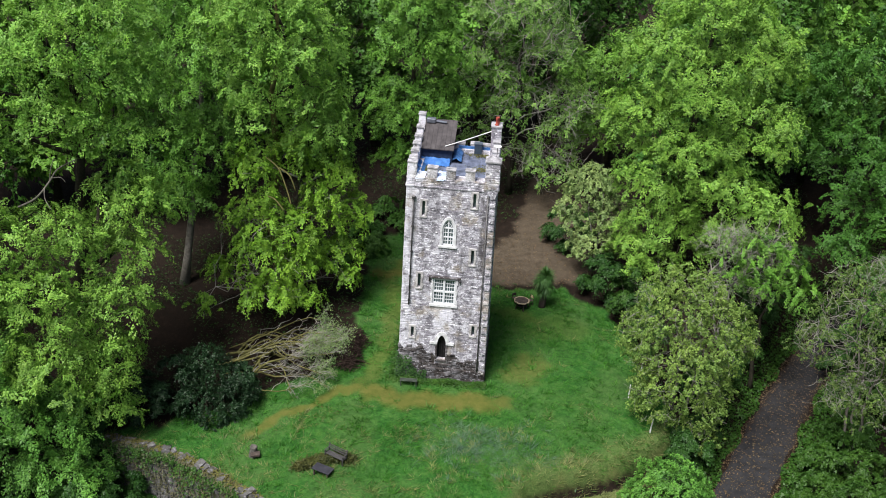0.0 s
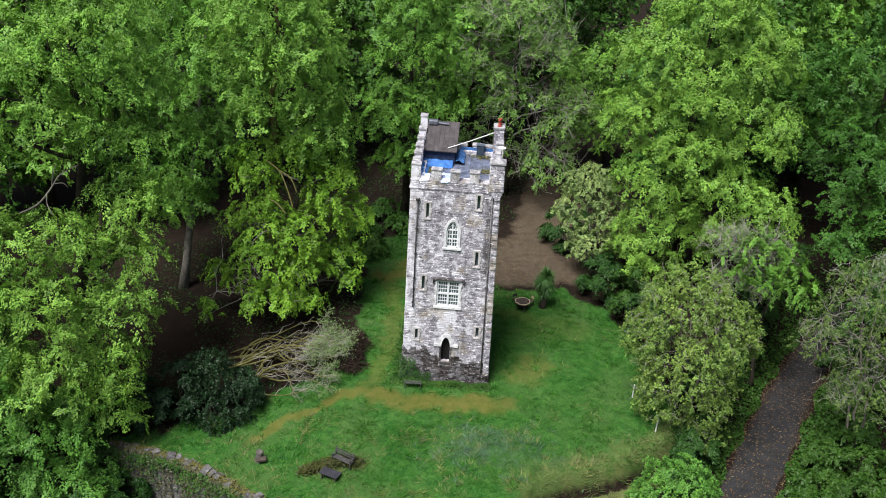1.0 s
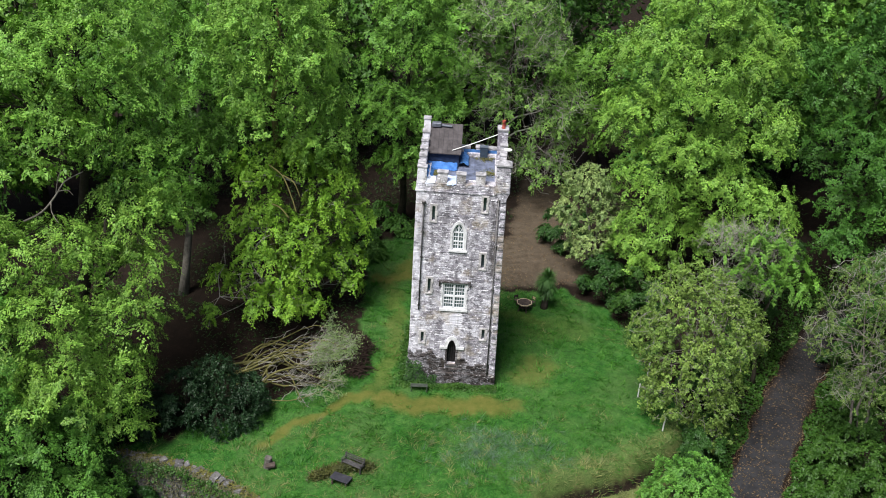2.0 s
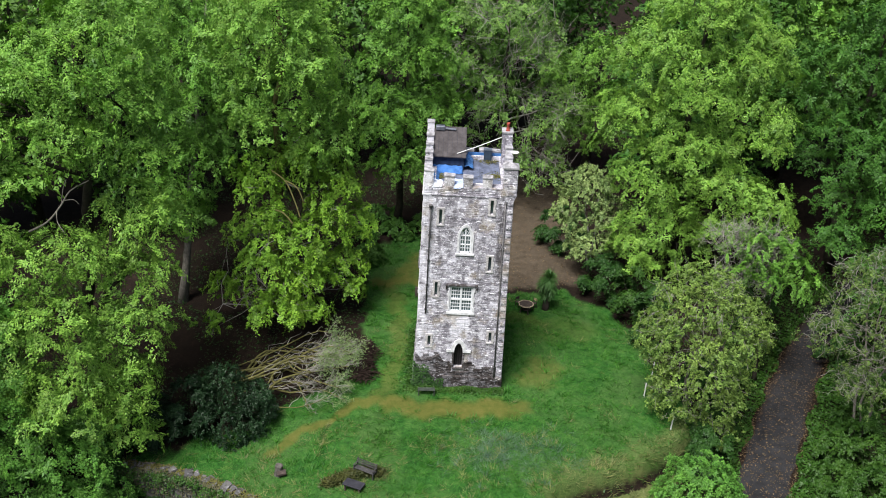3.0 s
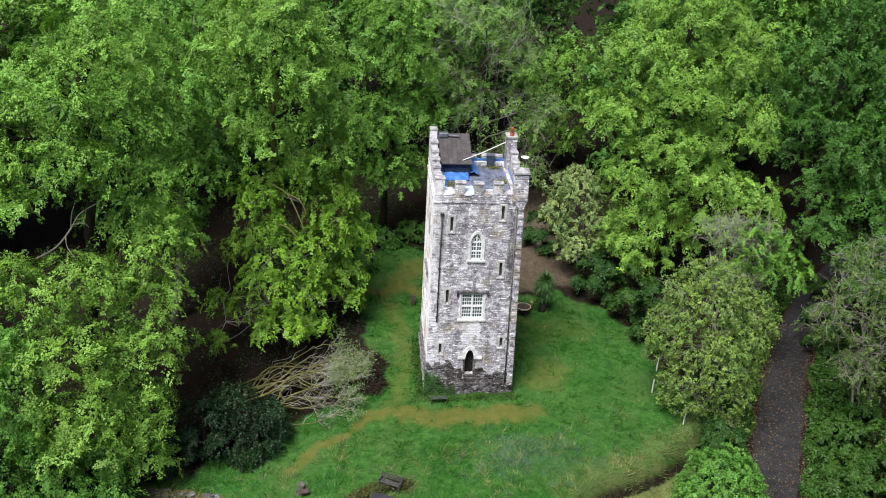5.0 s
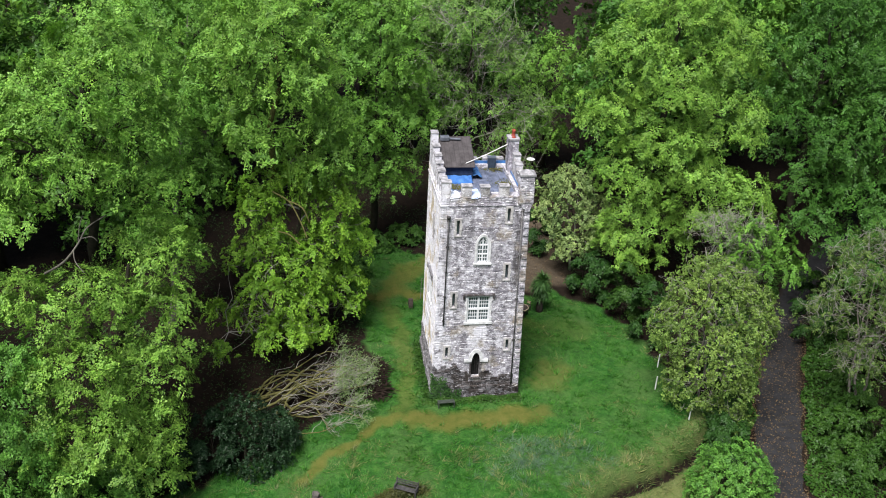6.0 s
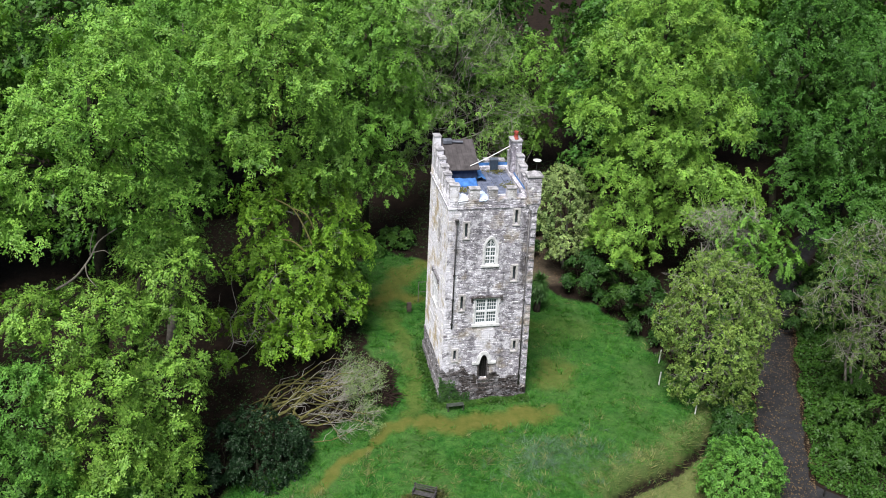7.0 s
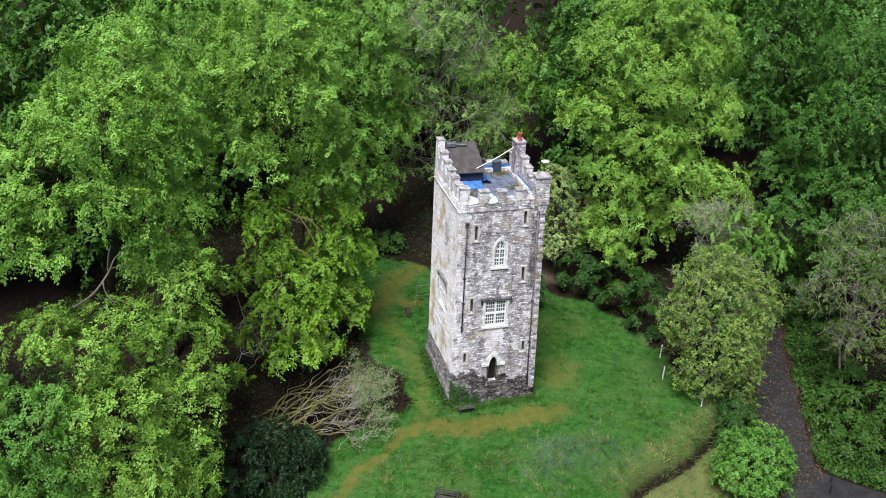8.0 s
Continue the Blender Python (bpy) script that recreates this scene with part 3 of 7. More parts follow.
        tip = b0 + (dirn + Vector(rng.normal(size=3)) * 0.4) * twig_len * rng.uniform(0.4, 1.0)
        pts = bend(b0 * 0.8 + Vector((0, 0, b0.z * 0.17)), tip, 0.04, rng, 5, 0.05)
        fine.tube(pts, [twig, twig * 0.8, twig * 0.6, twig * 0.45, twig * 0.25], 3, False)
        for e in range(4):
            a = pts[1 + e % 3].lerp(pts[2 + e % 3], rng.uniform(0.2, 0.9))
            fine.tube([a, a + (dirn * 0.6 + Vector(rng.normal(size=3)) * 0.6) * twig_len * rng.uniform(0.2, 0.42)], [twig * 0.4, twig * 0.2], 3, False)
    part("trunk", wood, bark, t, smooth=True)
    part("limb_work", limbs, BARK if bare else bark, t, smooth=True)
    if bare:
        tagged(part("twig_work", fine, bark, t, smooth=True), "fine bare twigs", kind="stuff")
    part("crown", mesh_np("crown", verts, faces), leaf_m, t)
    return t


def ripple(p, ph):
    """A smooth uneven field over points p, about -1 to 1, with swells of one to two metres."""
    return (np.sin(2.3 * p[:, 0] + 1.1 * p[:, 2] + ph[0]) * np.sin(1.9 * p[:, 1] - 1.3 * p[:, 0] + ph[1])
            + np.sin(2.9 * p[:, 2] + 0.9 * p[:, 1] + ph[2]) * np.sin(2.1 * p[:, 0] + 1.7 * p[:, 1] + ph[3])
            + 0.6 * np.sin(4.7 * p[:, 0] - 3.1 * p[:, 2] + ph[4]) * np.sin(4.3 * p[:, 1] + 2.9 * p[:, 2] + ph[5]))


def foliage(masses, rng, density, swell, inner, under, tier):
    """Places and outward normals of leafy sprays over the swelling surface of a crown made of masses."""
    c, r, dens = masses[:, :3], masses[:, 3:6], masses[:, 6]
    ph = rng.uniform(0, 6.28, 6)
    pts, nrm = [], []
    for i in range(len(masses)):
        area = 4 * np.pi * np.mean([r[i, 0] * r[i, 1], r[i, 0] * r[i, 2], r[i, 1] * r[i, 2]])
        d = rng.normal(size=(int(area * density * dens[i]), 3))
        d /= np.linalg.norm(d, axis=1, keepdims=True)
        d = d[(d[:, 2] > under + 0.5 * rng.uniform(0, 1, len(d)) ** 2) & ((d[:, 1] < 0.35) | (rng.uniform(0, 1, len(d)) < 0.45))]
        n = d / r[i]
        n /= np.linalg.norm(n, axis=1, keepdims=True)
        deep = np.where(rng.uniform(0, 1, len(d)) < inner, rng.uniform(0.55, 0.85, len(d)), rng.uniform(0.84, 1.1, len(d)))
        p = c[i] + d * r[i] * deep[:, None]
        h = ripple(p, ph)
        g = np.stack([ripple(p + e, ph) - h for e in np.eye(3) * 0.05], 1) / 0.05
        g -= n * np.sum(g * n, 1, keepdims=True)
        # boughs hang in tiers, each like a skirt that comes out from below the one above it
        f = (p[:, 2] + 0.45 * h + 0.16 * p[:, 0] + c[i, 0]) / tier[1] % 1.0
        p = p + n * (swell * h + tier[0] * (0.5 - f) * np.clip(1.2 - np.abs(n[:, 2]), 0, 1))[:, None]
        n = n - 0.85 * swell * g
        n /= np.linalg.norm(n, axis=1, keepdims=True)
        free = np.ones(len(p), dtype=bool)
        for j in range(len(masses)):
            if j != i:
                free &= np.linalg.norm((p - c[j]) / (r[j] * 0.93), axis=1) > 1
        pts.append(p[free])
        nrm.append(n[free])
    return np.concatenate(pts), np.concatenate(nrm)


def grown_tree(name, label, category, x, y, masses, leaf_m, density=4.0, per=70, leaf=(0.155, 0.092), spray=(1.35, 0.85), seed=1, bark=BARK, trunk=0.4, sag=0.14, swell=0.55,
               inner=0.25, lift=0.55, loose=0.24, bare=0, twig_len=1.4, twig=0.02, stems=1, z=None, group="", under=-0.55, limb=BARK, tier=(1.35, 1.8)):
    """A tree whose crown is gathered in masses (x, y, z, three radii, density) round its boughs; the leaves lie in long sagging sprays."""
    rng = np.random.default_rng(seed)
    base = Vector((x, y, gz(x, y) - 0.05 if z is None else z))
    t = thing(name, label, category, *base, group=group)
    ms = np.array([tuple(m) + (1.0,) * (7 - len(m)) for m in masses], dtype=float)
    ms[:, :3] -= np.array(base)
    ms[:, 3:6] *= 0.95
    sc, sn = foliage(ms, rng, density, swell, inner, under, tier)
    k = len(sc)
    n1 = sn + np.array([0, 0, lift]) + rng.normal(size=(k, 3)) * 0.3
    n1 /= np.linalg.norm(n1, axis=1, keepdims=True)
    ho = sn * np.array([1, 1, 0.2]) + np.array([0, 0, -0.1]) + rng.normal(size=(k, 3)) * 0.5
    ho -= n1 * np.sum(ho * n1, 1, keepdims=True)
    ho /= np.linalg.norm(ho, axis=1, keepdims=True) + 1e-9
    si = np.cross(n1, ho)
    size = rng.uniform(0.6, 1.3, k)
    w = np.repeat(np.arange(k), per)
    q = len(w)
    u = rng.beta(1.5, 1.2, q) * 2 - 1
    v = rng.uniform(-1, 1, q) * np.sqrt(np.clip(1 - u * u, 0.02, 1)) * (0.7 + 0.3 * np.cos(9 * u + w))
    p = sc[w] + ho[w] * (u * 0.5 * spray[0] * size[w])[:, None] + si[w] * (v * 0.5 * spray[1] * size[w])[:, None]
    p += n1[w] * (rng.normal(size=q) * 0.07 * size[w])[:, None]
    p[:, 2] -= sag * size[w] * (np.clip(u + 0.4, 0, None) ** 2 + 0.5 * v * v)
    low = ground(p[:, 0] + base.x, p[:, 1] + base.y) - base.z + 0.1 if np.min(p[:, 2]) < 2 else -99
    p[:, 2] = np.maximum(p[:, 2], low)
    verts, faces = leaf_tris(p, n1[w] + rng.normal(size=(q, 3)) * loose, leaf[0], leaf[1], rng, 2.0 * (ho[w] + si[w] * (0.8 * v)[:, None]))
    # trunk, one limb to each mass, smaller ones to its sprays
    wood, boughs = Shape(), []
    hi = ms[np.argmax(ms[:, 2])]
    mid = np.average(ms[:, :2], axis=0, weights=ms[:, 3] ** 2)
    lines = []
    for e in range(stems):
        top = Vector((0.5 * (hi[0] + mid[0]), 0.5 * (hi[1] + mid[1]), hi[2])) + (Vector((rng.normal(), rng.normal(), -1)) * 0.9 if stems > 1 else Vector())
        line = bend(Vector((rng.normal() * 0.3, rng.normal() * 0.3, -0.4)) if stems > 1 else Vector((0, 0, -0.5)), top, 0.0, rng, 8, 0.015)
        lines.append(line)
        wood.tube(line, [trunk / math.sqrt(stems) * (1.4 if j == 0 else 1) * (1 - 0.115 * j) for j in range(8)], 9)
    for i, m in enumerate(ms):
        line = lines[i % stems]
        f = max(0.5, min(6.4, 7 * (m[2] - 0.4 * math.hypot(m[0] - mid[0], m[1] - mid[1])) / max(line[7].z, 1)))
        a = line[int(f)].lerp(line[int(f) + 1], f - int(f))
        pts = bend(a, Vector(m[:3]), 0.10, rng, 5)
        r1 = trunk * 0.34
        bough = Shape().tube(pts, [r1 * (1 - 0.19 * j) for j in range(5)], 5, False)
        boughs.append(bough)
        near = np.argsort(np.linalg.norm((sc - m[:3]) / m[3:6], axis=1))[:200]
        for j in rng.choice(near, min(7, len(near)), replace=False) if len(near) else ():
            bough.tube(bend(pts[3 - int(j) % 2], Vector(sc[j]), 0.06, rng, 5, 0.07), [r1 * 0.34, r1 * 0.28, r1 * 0.2, r1 * 0.13, 0.012], 4, False)
    part("trunk", wood, bark, t, smooth=True)
    for bough in boughs:
        part("limb", bough, limb, t, smooth=True)
    if bare:
        fine = Shape()
        for j in rng.integers(0, k, bare):
            b0, d = Vector(sc[j]), (Vector(sn[j]) + Vector(rng.normal(size=3)) * 0.5).normalized()
            pts = bend(b0 - d * twig_len * 0.7, b0 + d * twig_len * rng.uniform(0.15, 0.6), 0.04, rng, 5, 0.06)
            fine.tube(pts, [twig, twig * 0.85, twig * 0.7, twig * 0.5, twig * 0.25], 3, False)
            for e in range(4):
                a = pts[1 + e % 3].lerp(pts[2 + e % 3], rng.uniform(0.2, 0.9))
                fine.tube([a, a + (d * 0.6 + Vector(rng.normal(size=3)) * 0.6) * twig_len * rng.uniform(0.2, 0.45)], [twig * 0.5, twig * 0.22], 3, False)
        tagged(part("twig_work", fine, BARK_GREY, t, smooth=True), "fine bare twigs", kind="stuff")
    crown = mesh_np("crown", verts, faces)
    a = crown.attributes.new("tuft", "FLOAT", "FACE")
    a.data.foreach_set("value", np.repeat(rng.uniform(-1, 1, k), per).astype(np.float32))
    part("crown", crown, leaf_m, t)
    return t


def all_trees():
    beech = "tall beech tree in full green leaf with drooping sprays"
    # the great beeches west of the lawn
    grown_tree("beech_tree", "very large beech with drooping bright green foliage", "tree", -26.0, -4.0, [
        (-23.2, -4.6, 25.0, 3.5, 3.3, 3.4), (-22.6, -4.0, 21.4, 3.4, 3.6, 3.5), (-22.9, -4.8, 18.0, 3.0, 3.1, 2.6), (-25.8, -7.0, 23.2, 3.0, 3.3, 2.6), (-26.0, -7.8, 20.0, 3.3, 3.2, 2.4),
        (-29.7, -8.2, 20.8, 3.2, 3.2, 2.2), (-29.2, -9.2, 17.8, 2.4, 2.4, 1.2), (-25.2, -2.6, 22.0, 3.0, 3.2, 4.4, 0.5), (-33.0, -9.0, 19.6, 3.2, 3.2, 2.6)], LEAF_BEECH, seed=11, trunk=0.6)
    grown_tree("beech_tree", "large beech whose branches hang to the ground", "tree", -24.6, -8.4, [
        (-21.3, -5.6, 13.4, 2.5, 2.5, 2.5), (-21.4, -7.0, 10.2, 2.3, 2.7, 2.3), (-21.5, -9.2, 7.2, 2.4, 2.5, 2.2), (-22.2, -10.4, 4.0, 2.4, 2.5, 2.5), (-22.4, -11.0, 1.0, 2.4, 2.3, 2.3),
        (-24.9, -9.6, 11.8, 2.8, 3.0, 1.9), (-28.0, -11.0, 12.6, 2.6, 2.6, 1.8), (-25.6, -12.2, 8.4, 3.1, 3.0, 2.4), (-25.4, -13.2, 4.2, 3.2, 3.0, 2.8)], LEAF_BEECH, seed=12, trunk=0.45)
    # takes the darker bush leaves in place of shade at the foliage's base
    grown_tree("beech_tree", "low spreading beech below the ruined wall", "tree", -29.2, -12.6, [
        (-29.6, -13.0, 8.8, 3.2, 3.0, 2.5), (-29.6, -14.0, 4.4, 3.4, 3.2, 3.0), (-24.4, -13.2, 0.4, 2.7, 2.5, 2.5), (-27.8, -15.0, 0.4, 3.2, 3.0, 2.6), (-31.8, -14.6, 0.6, 3.0, 3.0, 2.8), (-25.2, -14.6, -2.6, 2.6, 2.2, 2.2), (-33.4, -12.6, 10.4, 2.8, 2.8, 2.4), (-22.9, -14.8, -3.4, 2.0, 1.9, 2.4)],
        LEAF_BUSH, seed=34, trunk=0.35)
    grown_tree("beech_tree", beech, "tree", -36.5, -4.5, [(-38.0, -3.0, 12.0, 3.6, 3.6, 3.6), (-38.5, -6.0, 8.0, 4.0, 4.0, 3.6), (-41.5, -2.0, 15.0, 4.0, 4.0, 4.0)], LEAF_DEEP_DIMMED, seed=13, trunk=0.5, density=3.0, per=44, leaf=(0.19, 0.13))
    grown_tree("beech_tree", "tall beech with light green crown above a mossy trunk", "tree", -14.8, 6.6, [
        (-14.2, 4.4, 24.8, 3.4, 3.9, 3.3), (-13.2, 4.6, 21.4, 3.8, 4.3, 3.6), (-16.6, 4.6, 22.6, 2.6, 3.2, 2.8), (-11.9, 5.6, 18.2, 3.1, 3.5, 3.0), (-10.9, 6.2, 15.0, 2.8, 3.2, 2.8),
        (-14.8, 4.2, 17.8, 2.5, 3.0, 2.4), (-14.0, 8.6, 22.0, 4.2, 3.6, 5.0, 0.6)], LEAF_BEECH, seed=14, trunk=0.5, bark=BARK_MOSS)
    lime = grown_tree("lime_tree", "small lime-green tree with hanging leafy boughs", "tree", -12.9, 5.4, [
        (-15.3, 3.8, 12.4, 1.7, 1.8, 2.2), (-14.6, 3.0, 9.2, 1.9, 1.8, 2.0), (-12.4, 3.4, 7.6, 2.2, 2.0, 1.8), (-9.9, 6.0, 11.4, 2.2, 2.2, 2.4), (-8.9, 6.3, 8.3, 1.9, 2.0, 2.2), (-10.6, 5.0, 9.0, 1.7, 1.8, 2.2), (-13.7, 0.5, 3.7, 1.9, 1.7, 1.7), (-14.7, 2.0, 6.6, 2.0, 1.7, 1.9),
        (-11.7, 2.4, 5.0, 1.6, 1.5, 1.5), (-16.9, 2.4, 8.2, 1.1, 1.0, 1.5, 0.6), (-16.9, 1.4, 4.2, 0.9, 0.9, 1.2, 0.6), (-12.4, 5.6, 13.4, 2.0, 1.8, 1.6), (-18.2, -1.4, 2.9, 0.8, 0.8, 1.3, 0.7),
        (-9.0, 6.0, 5.0, 1.6, 1.4, 1.6), (-8.3, 5.3, 3.2, 1.2, 1.1, 1.2), (-11.5, 4.6, 4.5, 1.6, 1.4, 1.6), (-14.0, 2.0, 2.7, 1.7, 1.5, 1.7), (-11.8, 2.2, 2.3, 1.6, 1.4, 1.6), (-18.5, 3.6, 3.7, 1.0, 0.9, 1.4)],
        LEAF_LIME, density=6.2, per=48, leaf=(0.15, 0.11), spray=(0.9, 0.6), seed=15, trunk=0.25, sag=0.28, swell=0.35, bare=30, twig_len=1.6, twig=0.025, limb=BARK_GREY)
    grown_tree("beech_tree", "green beech among its neighbours, shade put into its leaf colour", "tree", -22.4, 6.4, [
        (-21.0, 8.6, 18.2, 3.6, 3.8, 3.6), (-20.8, 8.8, 12.4, 3.0, 3.2, 3.4), (-22.4, 10.2, 22.6, 3.6, 3.8, 3.6), (-18.0, 11.0, 24.4, 2.8, 3.2, 3.0), (-25.2, 8.6, 17.0, 3.6, 3.6, 4.4), (-22.5, 7.6, 8.2, 3.0, 3.0, 2.4)], LEAF_DIM, seed=16, trunk=0.36, bark=BARK_PALE)
    grown_tree("beech_tree", beech, "tree", -5.8, 21.0, [
        (-5.2, 20.6, 22.6, 3.3, 3.3, 3.2), (-6.6, 20.6, 17.6, 2.7, 3.0, 3.0), (-4.0, 20.4, 17.8, 3.2, 3.1, 3.2), (-6.2, 19.8, 12.4, 3.4, 3.1, 3.0), (-5.0, 19.3, 8.2, 3.0, 2.8, 2.7), (-2.8, 20.6, 13.4, 2.6, 2.6, 2.8)], LEAF_DIM, seed=17, trunk=0.38)
    grown_tree("ash_tree", "grey-green tree with bare grey twigs among its leaves", "tree", 3.8, 28.0, [
        (3.2, 28.0, 20.0, 4.2, 3.8, 3.6), (0.8, 27.4, 14.6, 3.0, 2.9, 3.0, 0.5), (6.2, 28.0, 16.8, 3.4, 3.2, 3.4), (4.0, 27.6, 11.0, 3.6, 3.4, 3.2, 0.55), (7.4, 27.4, 9.6, 2.8, 2.8, 3.0), (1.6, 27.4, 7.4, 3.0, 2.8, 2.6, 0.35), (7.4, 26.6, 6.0, 2.8, 2.6, 2.4), (9.0, 27.0, 11.6, 2.4, 2.4, 2.6)],
        LEAF_GREY, density=3.4, per=44, leaf=(0.17, 0.11), seed=18, trunk=0.3, bare=260, bark=BARK, twig_len=3.4, twig=0.028, limb=BARK_GREY)
    grown_tree("beech_tree", "green beech standing deep in the wood", "tree", 13.6, 36.0, [
        (11.4, 35.6, 12.0, 3.4, 3.2, 3.0), (14.2, 35.4, 14.0, 3.0, 3.0, 2.8), (15.6, 35.0, 10.0, 3.2, 3.0, 3.0), (12.6, 35.0, 6.8, 3.6, 3.2, 2.8)], LEAF_DIM, density=3.6, per=46, leaf=(0.18, 0.12), seed=19, trunk=0.45)
    grown_tree("beech_tree", "broad bright green beech beside the lawn", "tree", 19.4, 15.0, [
        (18.8, 15.4, 24.2, 4.0, 4.0, 3.2), (15.4, 15.0, 20.6, 3.4, 3.6, 2.9), (22.6, 14.6, 20.6, 3.8, 3.8, 3.1), (18.8, 13.4, 18.2, 3.8, 4.0, 3.1), (14.2, 14.4, 15.6, 3.3, 3.3, 2.6), (23.0, 12.8, 15.6, 3.5, 3.5, 2.9), (18.4, 12.4, 13.4, 3.8, 3.6, 2.7),
        (15.5, 12.8, 10.6, 3.2, 3.0, 2.5), (21.3, 11.4, 10.6, 3.2, 3.2, 2.5), (17.2, 11.6, 7.4, 3.0, 2.6, 2.2), (22.2, 10.4, 7.8, 2.7, 2.5, 2.0), (24.8, 9.8, 9.4, 2.5, 2.4, 2.1), (20.0, 18.0, 19.0, 4.6, 3.6, 5.0, 0.5),
        (14.9, 11.9, 5.6, 2.3, 2.1, 2.3), (17.0, 10.7, 4.9, 1.9, 1.7, 2.5), (19.2, 11.3, 5.8, 1.9, 1.7, 1.9), (15.5, 9.5, 4.2, 1.5, 1.4, 1.8)], LEAF_BEECH, seed=20, trunk=0.55)
    grown_tree("beech_tree", "young beech whose low boughs overhang the lane", "tree", 24.2, 3.4, [(22.9, 2.4, 8.2, 2.1, 2.2, 1.6), (25.0, 2.6, 7.2, 2.0, 2.1, 1.6), (26.1, 3.0, 5.9, 1.1, 1.4, 1.3), (24.0, 3.8, 8.8, 2.2, 2.0, 1.5)], LEAF_DIM, density=3.4, per=70, leaf=(0.15, 0.1), spray=(1.0, 0.45), seed=30, trunk=0.2, z=-3.0, tier=(0.5, 1.2))
    grown_tree("beech_tree", "beech overhanging the lane, its leaf colour darkened for shade", "tree", 38.0, 13.0, [
        (33.4, 10.6, 13.4, 3.0, 3.0, 2.4), (36.6, 11.0, 15.8, 3.8, 3.8, 3.0), (35.0, 8.6, 9.6, 3.2, 3.0, 2.0), (40.0, 12.0, 12.4, 4.2, 4.2, 3.6), (38.6, 13.6, 19.6, 3.8, 3.8, 3.2), (32.4, 12.6, 10.0, 2.6, 2.6, 2.0), (34.2, 7.4, 6.2, 2.9, 2.7, 2.0), (31.4, 9.4, 7.4, 2.3, 2.4, 1.9), (37.5, 6.8, 6.2, 3.4, 3.0, 2.6)], LEAF_DEEP_DIMMED, density=3.8, per=50, leaf=(0.17, 0.11), spray=(1.3, 0.7), seed=21, trunk=0.5)
    grown_tree("beech_tree", "beech closing the lane's tunnel of leaves, leaf colour darkened for shade", "tree", 36.0, 22.5, [
        (34.4, 21.6, 18.8, 3.8, 3.8, 3.2), (38.6, 21.6, 17.4, 4.2, 4.2, 3.6), (33.4, 20.6, 13.4, 3.4, 3.2, 3.0), (37.0, 22.0, 22.6, 4.0, 4.0, 3.2), (30.4, 22.6, 16.6, 3.0, 3.2, 3.4), (31.4, 21.8, 10.6, 3.0, 3.0, 2.6)], LEAF_DEEP_DIMMED, density=3.6, per=48, leaf=(0.18, 0.11), spray=(1.3, 0.7), seed=33, trunk=0.45)
    # mostly unseen beech, added to keep light off the lane from the east
    grown_tree("beech_tree", "low beech added beside the lane to block light", "tree", 36.6, 2.6, [(35.6, 3.0, 9.0, 3.6, 3.4, 3.0), (33.2, 3.4, 5.4, 2.6, 2.8, 2.4), (38.6, 2.0, 8.0, 3.8, 3.6, 3.6), (36.0, 0.6, 4.4, 3.4, 3.2, 3.0)], LEAF_DEEP_DIMMED, density=3.0, per=46, leaf=(0.18, 0.11), seed=31, trunk=0.3)
    grown_tree("hawthorn_tree", "olive green rounded hawthorn leafy down to the ground", "tree", 17.2, -4.6, [
        (16.5, -4.6, 8.4, 3.1, 3.0, 2.9), (14.7, -5.0, 6.0, 2.4, 2.4, 2.8), (19.1, -5.0, 6.4, 2.5, 2.6, 3.0), (16.8, -6.2, 4.4, 2.8, 2.5, 3.0), (18.1, -5.8, 2.2, 2.3, 2.3, 2.8), (15.7, -6.0, 1.8, 2.1, 2.0, 2.3), (17.2, -3.4, 4.0, 3.2, 2.6, 4.0, 0.5), (18.6, -6.2, -0.4, 1.7, 1.6, 2.0, 0.8)],
        LEAF_OLIVE, density=10.5, per=26, leaf=(0.13, 0.095), spray=(0.5, 0.4), seed=22, under=-0.8, tier=(0.25, 1.1), trunk=0.24, sag=0.06, swell=0.28, inner=0.3, lift=0.5, loose=0.55, bare=240, stems=3, bark=BARK_PALE, twig_len=1.1, twig=0.018, z=-2.2, limb=BARK_PALE)
    grown_tree("hawthorn_tree", "sparse olive hawthorn with grey twigs by the lane", "tree", 30.1, -3.8, [
        (28.9, -3.4, 9.6, 3.0, 2.8, 2.8), (28.4, -4.4, 6.4, 3.1, 2.8, 2.6), (31.5, -4.0, 8.5, 3.2, 3.0, 3.4), (29.6, -5.6, 3.2, 2.9, 2.6, 2.6), (33.0, -5.0, 4.5, 3.0, 3.0, 3.0), (26.6, -4.6, 7.4, 2.3, 2.5, 2.1, 0.7), (26.8, -2.6, 5.2, 2.2, 2.2, 2.0, 0.7)],
        LEAF_DULL, density=5.6, per=22, leaf=(0.13, 0.09), spray=(0.5, 0.4), seed=23, tier=(0.25, 1.1), trunk=0.22, sag=0.06, swell=0.35, inner=0.3, loose=0.55, bare=420, stems=3, bark=BARK_PALE, twig_len=1.3, twig=0.02, limb=BARK_PALE)
    grown_tree("elder_tree", "pale grey-green small tree at the wood's edge", "tree", 11.4, 15.2, [(10.8, 14.6, 8.8, 2.3, 2.1, 1.9), (10.0, 14.2, 6.6, 2.1, 1.9, 1.9), (12.4, 14.0, 6.4, 2.3, 2.1, 2.3), (11.6, 13.6, 4.0, 2.3, 1.9, 1.8)],
        LEAF_PALE, density=6.5, per=42, leaf=(0.16, 0.11), spray=(0.6, 0.45), seed=24, under=-0.8, tier=(0.25, 1.1), trunk=0.18, sag=0.1, swell=0.3, loose=0.45, bare=40, stems=2, bark=BARK_GREY, twig_len=0.8)
